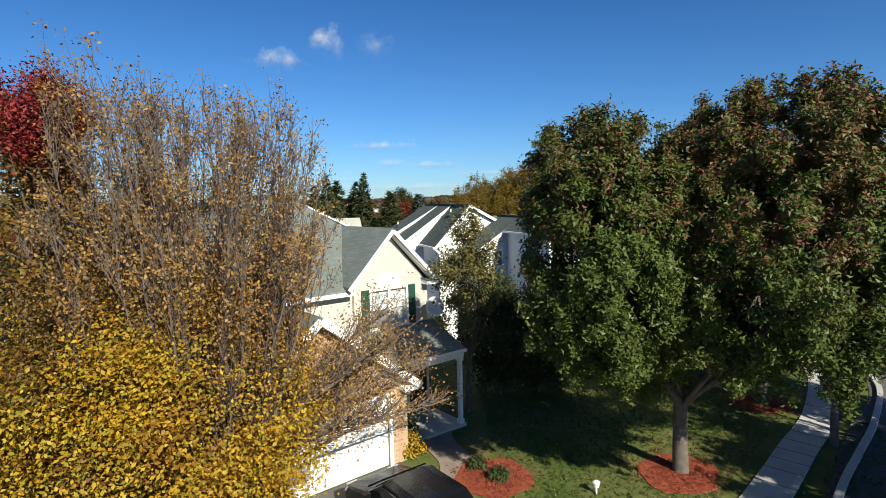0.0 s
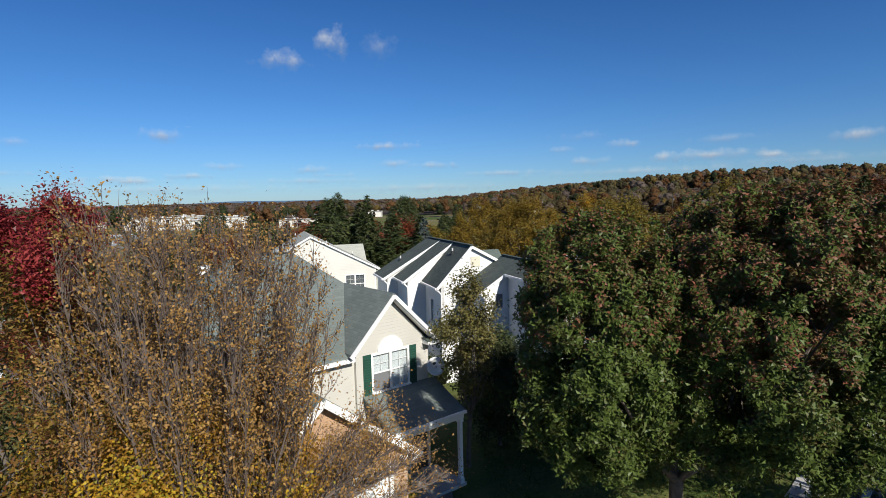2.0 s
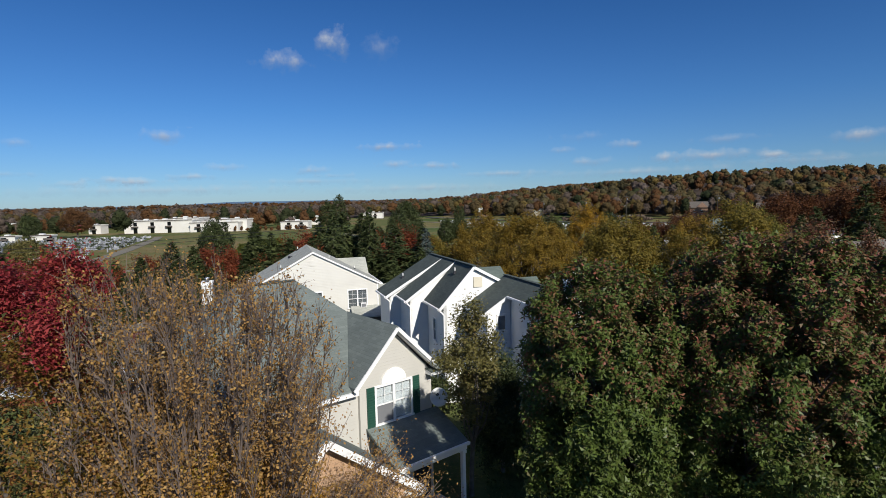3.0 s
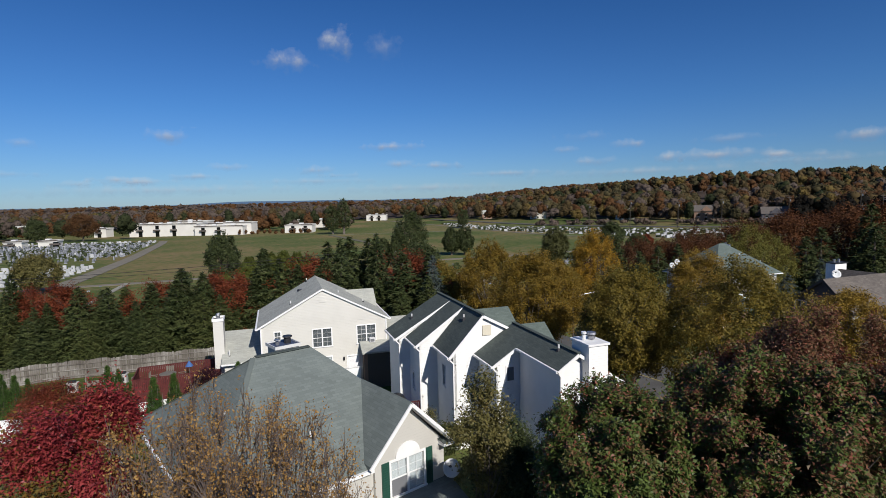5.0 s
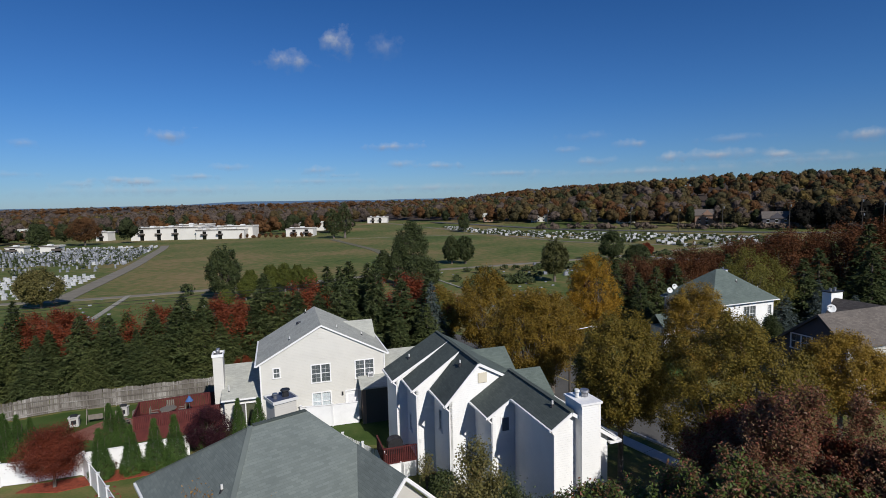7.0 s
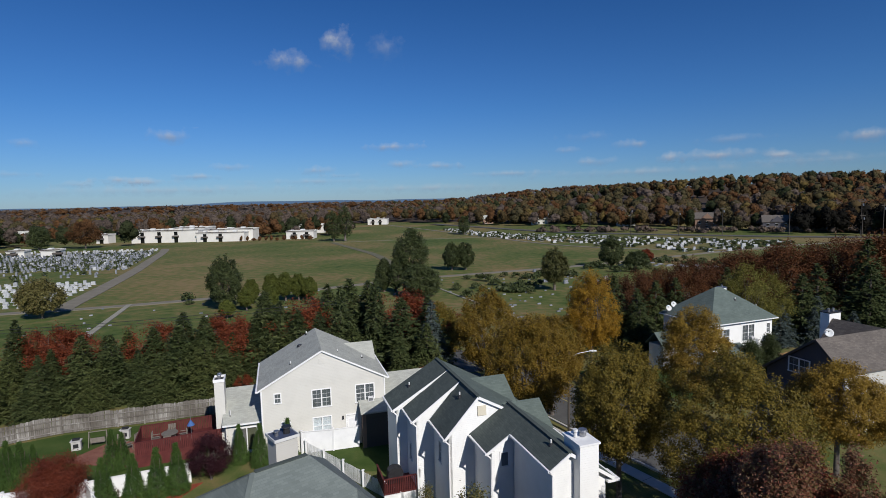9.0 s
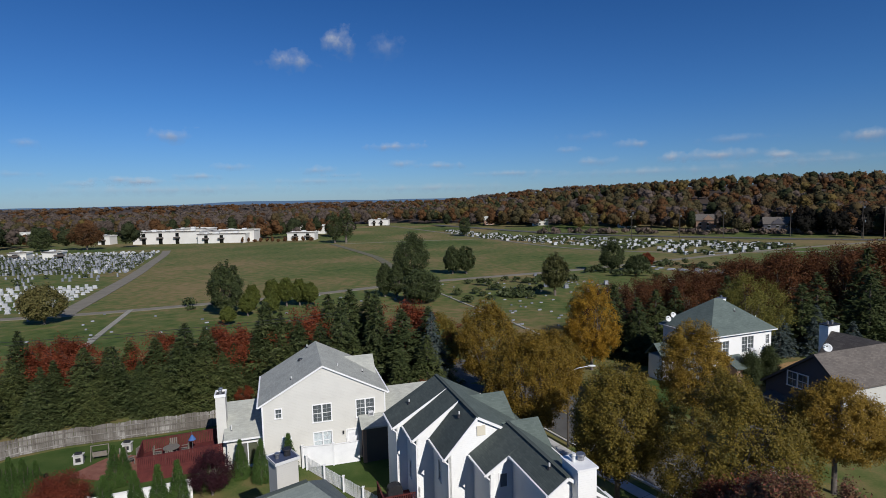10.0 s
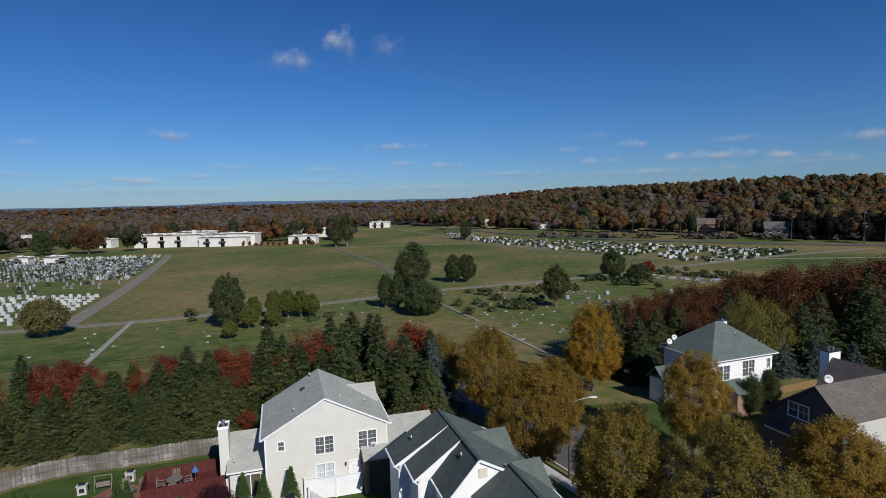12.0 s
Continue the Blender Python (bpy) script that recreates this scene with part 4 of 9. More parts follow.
def house_front():
    """The nearest house: cream siding, steep front gable over a porch, garage wing, hipped roof."""
    h = thing("house", pose(-1.8, 19.6, 0, 0, 0, 40), "cream two-storey house with hipped dark shingle roof and garage wing", "house")
    e, r = 5.28, 8.6
    # hipped main roof
    F, B, L, R = -0.1, 10.7, -7.55, 1.85
    r0, r1, rb = (-4.05, 5.3, r), (-1.55, 5.3, r), 5.3
    c = {"fl": (L, F, e), "fr": (R, F, e), "bl": (L, B, e), "br": (R, B, e)}
    roof_plane(h, [c["fl"], (-2.08, F, e), (-0.26, 3.27, 7.352), r1, r0], M_ROOF_DARK)
    roof_plane(h, [c["br"], c["bl"], r0, r1], M_ROOF_DARK)
    roof_plane(h, [c["bl"], c["fl"], r0], M_ROOF_DARK)
    roof_plane(h, [c["fr"], c["br"], r1], M_ROOF_DARK)
    part("ridge_vent", beams(0.24, 0.035, ((r0[0] + 0.1, rb, r + 0.03), (r1[0] - 0.05, rb, r + 0.03))), M_ROOF_BLACK, h)
    bars("hip_cap", 0.2, 0.022, [(c["bl"], r0), (c["fl"], r0)], M_ROOF_DARK, h)
    bars("gutter", 0.12, 0.13, [((L - 0.04, F, e - 0.1), (L - 0.04, B, e - 0.1)), ((L, F - 0.05, e - 0.1), (-1.85, F - 0.05, e - 0.1)), ((L, B + 0.04, e - 0.1), (R, B + 0.04, e - 0.1))], M_TRIM, h)
    # walls
    win = (-1.02, 0.5, 3.78, 5.12)
    bm = bmesh.new()
    wall_front(bm, -7.2, -1.72, 0, e - 0.12, 0.14, 0.2)
    wall_front(bm, -7.2, 1.5, 0, e - 0.12, 10.3, 0.2)
    box(bm, -7.2, -7.0, 0.34, 10.3, 0, e - 0.12)
    box(bm, 1.3, 1.5, 0.2, 10.3, 0, e - 0.12)
    part("wall", bm, M_BEIGE, h)
    bm = bmesh.new()
    wall_front(bm, -1.72, 1.5, 0, e + 0.02, 0.0, 0.2, [win, (0.55, 1.4, 0.15, 2.2)])
    part("front_wall", bm, M_BEIGE, h)
    bm = bmesh.new()
    gable_wall(bm, [(-1.72, e + 0.022), (1.45, e + 0.022), (-0.2, 7.08)], 0.002, 0.2)
    part("gable_wall", bm, M_BEIGE, h)
    window(h, *win, 0.0, 2, 2, 2, M_BLIND, label="wide pair of white sash windows with blinds", shut=1.0)
    # fan panel over the window
    bm = bmesh.new()
    n = 14
    prism(bm, [(-0.26 + 0.56 * math.cos(math.pi * k / n), -0.045, 5.215 + 0.52 * math.sin(math.pi * k / n)) for k in range(n + 1)], (0, 0.043, 0))
    part("fan_panel", bm, M_TRIM, h, "white half-round panel above the window")
    for x0, x1 in ((-1.44, -1.12), (0.6, 0.9)):
        s = part("shutter", boxes((x0, x1, -0.05, -0.004, 3.72, 5.2)), M_SHUTTER, h, "dark green louvred shutter")
        bm = bmesh.new()
        for k in range(14):
            z = 3.82 + k * 0.093
            box(bm, x0 + 0.04, x1 - 0.04, -0.066, -0.05, z, z + 0.05)
        part("louvre", bm, M_SHUTTER, s)
    # gable roof, rakes and returns
    gp, gb = 7.36, 3.3
    gl, gr, ge, gm = -2.08, 1.72, 5.42, -0.24
    roof_plane(h, [(gl, -0.34, ge), (gm, -0.34, gp), (gm, gb, gp), (gl, 0.1, ge)], M_ROOF_DARK)
    roof_plane(h, [(gm, -0.34, gp), (gr, -0.34, ge), (gr, 0.1, ge), (gm, gb, gp)], M_ROOF_DARK)
    bars("rake_board", 0.06, 0.13, [((gl - 0.02, -0.36, ge - 0.11), (gm, -0.36, gp - 0.11)), ((gm, -0.37, gp - 0.11), (gr + 0.02, -0.37, ge - 0.11))], M_TRIM, h)
    bars("soffit", 0.3, 0.04, [((gl + 0.06, -0.18, ge - 0.16), (gm, -0.18, gp - 0.2)), ((gm, -0.18, gp - 0.2), (gr - 0.06, -0.18, ge - 0.16))], M_TRIM, h)
    bm = boxes((gr - 0.5, gr + 0.06, -0.4, 0.25, ge - 0.26, ge - 0.1))
    part("eave_return", bm, M_TRIM, h)
    roof_plane(h, [(gr - 0.52, -0.42, ge - 0.1), (gr + 0.08, -0.42, ge - 0.1), (gr + 0.08, 0.24, ge + 0.02), (gr - 0.52, 0.24, ge + 0.02)], M_ROOF_BLACK, 0.03)
    pipe(h, -3.4, 1.6, 6.25)
    pipe(h, -5.7, 3.9, 7.0)
    # porch
    roof_plane(h, [(-1.5, -1.85, 2.92), (1.75, -1.85, 2.92), (1.75, -0.01, 3.74), (-1.5, -0.01, 3.74)], M_ROOF_DARK, 0.1)
    part("porch_beam", boxes((-1.45, 1.7, -1.82, -1.68, 2.6, 2.8)), M_TRIM, h)
    bars("gutter", 0.1, 0.1, [((-1.5, -1.9, 2.86), (1.75, -1.9, 2.86))], M_TRIM, h)
    for x in (-1.2, 1.55):
        bm = boxes((x - 0.07, x + 0.07, -1.82, -1.68, 0.12, 2.6), (x - 0.1, x + 0.1, -1.85, -1.65, 0.12, 0.3), (x - 0.1, x + 0.1, -1.85, -1.65, 2.48, 2.6))
        part("porch_post", bm, M_TRIM, h, "white square porch post")
    part("porch_floor", boxes((-1.5, 1.75, -1.85, 0.0, 0.0, 0.12)), M_CONC, h)
    d = part("front_door", boxes((0.57, 1.38, 0.03, 0.09, 0.16, 2.19)), M_DARKMETAL, h, "dark front door under the porch")
    part("door_handle", cyls(((0.66, -0.02, 1.1), (0.66, 0.03, 1.1), 0.03)), M_METAL, d)
    # garage wing
    gx0, gx1, gc, gpz, gez = -7.3, -1.4, -4.45, 5.2, 2.72
    door = (-6.75, -2.1, 0.0, 2.25)
    bm = bmesh.new()
    wall_front(bm, gx0, gx1, 0, gez, -2.5, 0.2, [door])
    gable_wall(bm, [(gx0, gez + 0.002), (gx1, gez + 0.002), (gc, gpz - 0.2)], -2.498, 0.2)
    BRICK_WALLS.append((h, gx0, gx1, gc, gez, gpz - 0.2, door))
    part("garage_front", bm, M_MORTAR, h)
    for x in (gx1 - 0.2, gx0 + 0.002):
        part("garage_side", boxes((x, x + 0.198, -2.3, 0.13, 0, gez)), M_BEIGE, h)
    g = part("garage_door", boxes((door[0], door[1], -2.42, -2.36, 0.02, 2.24)), M_TRIM, h, "white panelled garage door")
    for k in range(4):
        for q in range(8):
            w = (door[1] - door[0]) / 8
            x = door[0] + q * w
            z = 0.04 + k * 0.55
            bm = bmesh.new()
            box(bm, x + 0.07, x + w - 0.07, -2.44, -2.42, z + 0.07, z + 0.48)
            part("door_panel", bm, M_TRIM, g)
    part("door_casing", boxes((door[1], door[1] + 0.12, -2.54, -2.4, 0, 2.37), (door[0] - 0.12, door[0], -2.54, -2.4, 0, 2.37), (door[0], door[1], -2.54, -2.4, 2.25, 2.37)), M_TRIM, h)
    roof_plane(h, [(gx0 - 0.25, -2.85, gez - 0.1), (gc, -2.85, gpz), (gc, 0.13, gpz), (gx0 - 0.25, 0.13, gez - 0.1)], M_ROOF_DARK)
    roof_plane(h, [(gc, -2.85, gpz), (gx1 + 0.25, -2.85, gez - 0.1), (gx1 + 0.25, 0.13, gez - 0.1), (gc, 0.13, gpz)], M_ROOF_DARK)
    bars("rake_board", 0.06, 0.22, [((gx0 - 0.3, -2.88, gez - 0.24), (gc, -2.88, gpz - 0.12)), ((gc, -2.89, gpz - 0.12), (gx1 + 0.3, -2.89, gez - 0.24))], M_TRIM, h)
    bars("soffit", 0.36, 0.04, [((gc, -2.68, gpz - 0.22), (gx1 + 0.22, -2.68, gez - 0.3))], M_TRIM, h)
    bars("gutter", 0.1, 0.1, [((gx1 + 0.3, -2.85, gez - 0.17), (gx1 + 0.3, -0.05, gez - 0.17))], M_TRIM, h)
    part("eave_return", boxes((gx1 - 0.3, gx1 + 0.3, -2.86, -2.5, gez - 0.34, gez - 0.2)), M_TRIM, h)
    # chimney at the back
    ch = new("chimney")
    ch.parent = h
    tagged(ch, "cream sided chimney with a slate-blue metal cap")
    part("chase", boxes((-1.27, -0.08, 9.85, 11.0, 0.0, 7.48)), M_BEIGE, ch)
    part("cap", boxes((-1.34, -0.01, 9.78, 11.07, 7.48, 7.56)), M_CAP, ch)
    part("cap_rim", boxes((-1.36, 0.01, 9.76, 9.8, 7.46, 7.62), (-1.36, 0.01, 11.05, 11.09, 7.46, 7.62), (-1.36, -1.32, 9.8, 11.05, 7.46, 7.62), (-0.03, 0.01, 9.8, 11.05, 7.46, 7.62)), M_PIPE, ch)
    for x, rr, hh, mt in ((-0.98, 0.11, 0.18, M_METAL), (-0.42, 0.19, 0.28, M_DARKMETAL)):
        bm = cyls(((x, 10.45, 7.54), (x, 10.45, 7.54 + hh), rr, rr * 0.9, 12), ((x, 10.45, 7.54 + hh + 0.06), (x, 10.45, 7.66 + hh), rr * 1.35, rr * 1.25, 12), ((x, 10.45, 7.54 + hh), (x, 10.45, 7.60 + hh), 0.03, 0.03, 6))
        part("flue", bm, mt, ch)
    # dish
    dish(h, (1.35, -0.62, 4.35), (-0.3, -0.85, 0.4), 0.36)
    return h


def dish(parent, p, aim, r):
    d = new("satellite_dish")
    d.parent = parent
    tagged(d, "grey satellite dish on a bent arm")
    aim = Vector(aim).normalized()
    s = aim.orthogonal().normalized()
    u = aim.cross(s)
    v, f = [], []
    for k in range(5):
        q = k / 4
        for i in range(16):
            a = i * math.tau / 16
            v.append(tuple(Vector(p) + (s * math.cos(a) + u * math.sin(a)) * r * q + aim * (0.22 * r * q * q)))
    for k in range(4):
        for i in range(16):
            j = (i + 1) % 16
            f.append((k * 16 + i, k * 16 + j, (k + 1) * 16 + j, (k + 1) * 16 + i))
    reflector = link_mesh("reflector", v, f, M_DISH, d, smooth=True)
    so = reflector.modifiers.new("thick", "SOLIDIFY")
    so.thickness = 0.02
    tip = Vector(p) + aim * r * 0.95 - u * r * 0.4
    part("arm", cyls((Vector(p) - u * r * 0.95, tip, 0.02, 0.02, 6)), M_METAL, d)
    part("bracket", cyls((Vector(p) - aim * 0.03, Vector(p) - aim * 0.3 - Vector((0, 0, 0.35)), 0.025, 0.025, 6)), M_METAL, d)
    part("receiver", cyls((tip, tip - aim * 0.12, 0.05, 0.05, 8)), M_DARKMETAL, d)


BRICK_WALLS = []
M_MORTAR = plain("pale_mortar", (0.42, 0.33, 0.25), 0.9)
M_BRICK = mottled("peach_brick", [(0.38, 0.23, 0.135), (0.48, 0.31, 0.195), (0.55, 0.39, 0.265)], 3, 40, 0.85, 0.3)


def house_cream():
    """The cream gabled house across the side yard, with a family-room wing and chimney."""
    h = thing("house", pose(-15.06, 39.76, 0, 0, 0, 18), "pale cream two-storey gabled house with weathered grey roof", "house")
    e, r, W, c = 5.38, 8.15, 10.25, 5.0
    wA, wB, w3 = (4.15, 5.55, 3.52, 4.9), (7.62, 9.05, 3.5, 4.9), (4.15, 5.52, 1.22, 2.62)
    s1, s2, door = (1.28, 1.7, 4.25, 4.95), (1.75, 2.32, 1.9, 2.6), (6.8, 7.6, 0.35, 2.5)
    bm = bmesh.new()
    wall_front(bm, 0.3, W - 0.3, 0, e, 0.15, 0.2, [wA, wB, w3, s1, s2, door])
    part("front_wall", bm, M_CREAM, h)
    bm = bmesh.new()
    gable_wall(bm, [(0.3, e + 0.002), (W - 0.3, e + 0.002), (c, r - 0.22)], 0.152, 0.2)
    part("gable_wall", bm, M_CREAM, h)
    bm = boxes((0.3, 0.5, 0.35, 7.8, 0, e), (W - 0.5, W - 0.3, 0.35, 7.8, 0, e))
    wall_front(bm, 0.3, W - 0.3, 0, e, 7.8, 0.2)
    gable_wall(bm, [(0.3, e + 0.002), (W - 0.3, e + 0.002), (c, r - 0.22)], 7.798, 0.2)
    part("wall", bm, M_CREAM, h)
    for x in (0.24, W - 0.34):
        part("corner_board", boxes((x, x + 0.1, 0.1, 0.2, 0, e - 0.05)), M_TRIM, h)
    roof_plane(h, [(0, 0.06, e), (c, 0.06, r), (c, 8.1, r), (0, 8.1, e)], M_ROOF_GREY)
    roof_plane(h, [(c, 0.06, r), (W, 0.06, e), (W, 8.1, e), (c, 8.1, r)], M_ROOF_GREY)
    bars("rake_board", 0.05, 0.12, [((-0.03, 0.03, e - 0.1), (c, 0.03, r - 0.09)), ((c, 0.02, r - 0.09), (W + 0.03, 0.02, e - 0.1))], M_TRIM, h)
    bars("gutter", 0.12, 0.12, [((-0.07, 0.06, e - 0.08), (-0.07, 8.1, e - 0.08)), ((W + 0.07, 0.06, e - 0.08), (W + 0.07, 8.1, e - 0.08))], M_TRIM, h)
    part("gable_vent", boxes((4.74, 5.22, 0.12, 0.15, 7.02, 7.45)), M_CREAM, h, "cream louvred gable vent")
    # cross gable on the street side
    b = 6.25
    roof_plane(h, [(7.2, b, 6.9), (10.05, b, 6.9), (10.05, b - 1.75, 5.4), (9.9, b - 1.75, 5.4)], M_ROOF_GREY, 0.12)
    roof_plane(h, [(10.05, b, 6.9), (7.2, b, 6.9), (9.9, b + 1.85, 5.4), (10.05, b + 1.85, 5.4)], M_ROOF_GREY, 0.12)
    bm = bmesh.new()
    gable_wall(bm, [(b - 1.6, 5.3), (b + 1.6, 5.3), (b, 6.72)], 9.75, 0.18, side=True)
    part("gable_wall", bm, M_CREAM, h)
    window(h, *wA, 0.15, 2, 2, 2)
    window(h, *wB, 0.15, 2, 2, 2)
    window(h, *w3, 0.15, 2, 2, 2, M_BLIND)
    window(h, *s1, 0.15, 1, 1, 2)
    window(h, *s2, 0.15, 1, 2, 2, M_BLIND)
    ac = part("air_conditioner", boxes((8.55, 8.98, -0.15, 0.12, 3.52, 3.86)), M_BLIND, h, "white window air conditioner")
    part("grille", boxes((8.6, 8.93, -0.165, -0.15, 3.57, 3.81)), M_SCREEN, ac)
    d = part("side_door", boxes((6.82, 7.58, 0.2, 0.25, 0.37, 2.48)), M_TRIM, h, "white side door with a glazed lower half")
    part("door_pane", boxes((6.95, 7.45, 0.185, 0.2, 0.95, 2.2)), M_BLIND, d)
    part("door_casing", boxes((6.7, 6.8, 0.1, 0.2, 0.3, 2.6), (7.6, 7.7, 0.1, 0.2, 0.3, 2.6), (6.8, 7.6, 0.1, 0.2, 2.5, 2.6)), M_TRIM, h)
    part("wall_lamp", boxes((6.42, 6.54, 0.02, 0.15, 2.25, 2.5)), M_DARKMETAL, h, "dark wall lamp beside the door")
    pipe(h, 2.6, 1.6, 6.8)
    pipe(h, 4.2, 7.6, 7.75)
    pipe(h, 6.4, 1.9, 7.35)
    pipe(h, 8.6, 3.2, 6.25)
    bm = bmesh.new()
    cyl(bm, (3.5, 5.2, 7.25), (3.5, 5.2, 7.42), 0.28, 0.2, 12)
    part("roof_fan", bm, M_DARKMETAL, h, "dark round roof vent")
    # family-room wing
    sl = (-1.72, -0.25, 0.2, 2.05)
    bm = bmesh.new()
    wall_front(bm, -2.55, 0.3, 0, 2.55, 1.5, 0.18, [sl])
    box(bm, -2.55, -2.37, 1.68, 8.7, 0, 2.55)
    gable_wall(bm, [(1.5, 2.552), (8.9, 2.552), (5.2, 4.15)], -2.548, 0.18, side=True)
    part("wing_wall", bm, M_CREAM, h)
    roof_plane(h, [(-2.75, 1.2, 2.62), (0.28, 1.2, 2.62), (0.28, 5.2, 4.32), (-2.75, 5.2, 4.32)], M_ROOF_GREY)
    roof_plane(h, [(0.28, 9.2, 2.62), (-2.75, 9.2, 2.62), (-2.75, 5.2, 4.32), (0.28, 5.2, 4.32)], M_ROOF_GREY)
    bars("gutter", 0.11, 0.11, [((-2.75, 1.14, 2.53), (0.28, 1.14, 2.53))], M_TRIM, h)
    part("downspout", beams(0.08, 0.08, ((0.22, 1.36, 2.5), (0.22, 1.42, 0.1))), M_DARKMETAL, h, "dark corner downspout")
    pipe(h, -2.2, 2.1, 2.95, 0.5)
    w = new("sliding_door")
    w.parent = h
    tagged(w, "sliding glass patio door with white frame")
    part("frame", boxes((sl[0] - 0.08, sl[0], 1.46, 1.6, 0.12, 2.13), (sl[1], sl[1] + 0.08, 1.46, 1.6, 0.12, 2.13), (sl[0], sl[1], 1.46, 1.6, 2.05, 2.13), (-1.03, -0.95, 1.47, 1.59, 0.2, 2.05), (sl[0], sl[1], 1.46, 1.6, 0.12, 0.2)), M_TRIM, w)
    part("pane", boxes((sl[0], -1.03, 1.52, 1.535, 0.2, 2.05)), M_GLASS, w)
    part("pane", boxes((-0.95, sl[1], 1.52, 1.535, 0.2, 2.05)), M_GLASS, w)
    part("curtain", boxes((sl[0] - 0.02, -1.0, 1.62, 1.64, 0.2, 2.06)), plain("grey_curtain", (0.17, 0.15, 0.14), 0.9), w)
    part("curtain", boxes((-1.0, sl[1] + 0.02, 1.62, 1.64, 0.2, 2.06)), plain("olive_curtain", (0.12, 0.115, 0.07), 0.9), w)
    ch = new("chimney")
    ch.parent = h
    tagged(ch, "cream sided chimney on the wing's end")
    part("chase", boxes((-3.3, -2.56, 2.35, 3.55, 0, 5.75)), M_CREAM, ch)
    part("cap_rim", boxes((-3.36, -2.5, 2.29, 2.37, 5.75, 5.98), (-3.36, -2.5, 3.53, 3.61, 5.75, 5.98), (-3.36, -3.28, 2.37, 3.53, 5.75, 5.98), (-2.58, -2.5, 2.37, 3.53, 5.75, 5.98)), M_TRIM, ch)
    part("cap", boxes((-3.28, -2.58, 2.37, 3.53, 5.76, 5.82)), M_DARKMETAL, ch)
    for y in (2.7, 3.15):
        part("flue", cyls(((-2.93, y, 5.8), (-2.93, y, 6.15), 0.11, 0.11, 10), ((-2.93, y, 6.2), (-2.93, y, 6.27), 0.17, 0.15, 10), ((-2.93, y, 6.15), (-2.93, y, 6.2), 0.03, 0.03, 6)), M_METAL, ch)
    # garage wing towards the street
    bm = bmesh.new()
    wall_front(bm, 7.95, 14.2, 0, 2.95, -0.9, 0.2)
    box(bm, 7.95, 8.15, -0.7, 0.14, 0, 2.95)
    box(bm, 14.0, 14.2, -0.7, 6.0, 0, 2.95)
    part("wing_wall", bm, M_GARAGE, h, "dark brown garage wall in shade")
    part("brick_pier", boxes((7.9, 8.2, -0.96, -0.7, 0, 2.9)), M_ROD, h, "brown brick pier")
    roof_plane(h, [(7.75, -1.2, 3.0), (10.0, -1.2, 3.0), (10.0, 0.14, 3.62), (7.75, 0.14, 3.62)], M_ROOF_GREY, 0.12)
    roof_plane(h, [(10.0, -1.2, 3.0), (14.4, -1.2, 3.0), (14.4, 2.8, 4.86), (10.0, 2.8, 4.86)], M_ROOF_GREY, 0.12)
    roof_plane(h, [(14.4, 6.8, 3.0), (10.0, 6.8, 3.0), (10.0, 2.8, 4.86), (14.4, 2.8, 4.86)], M_ROOF_GREY, 0.12)
    return h


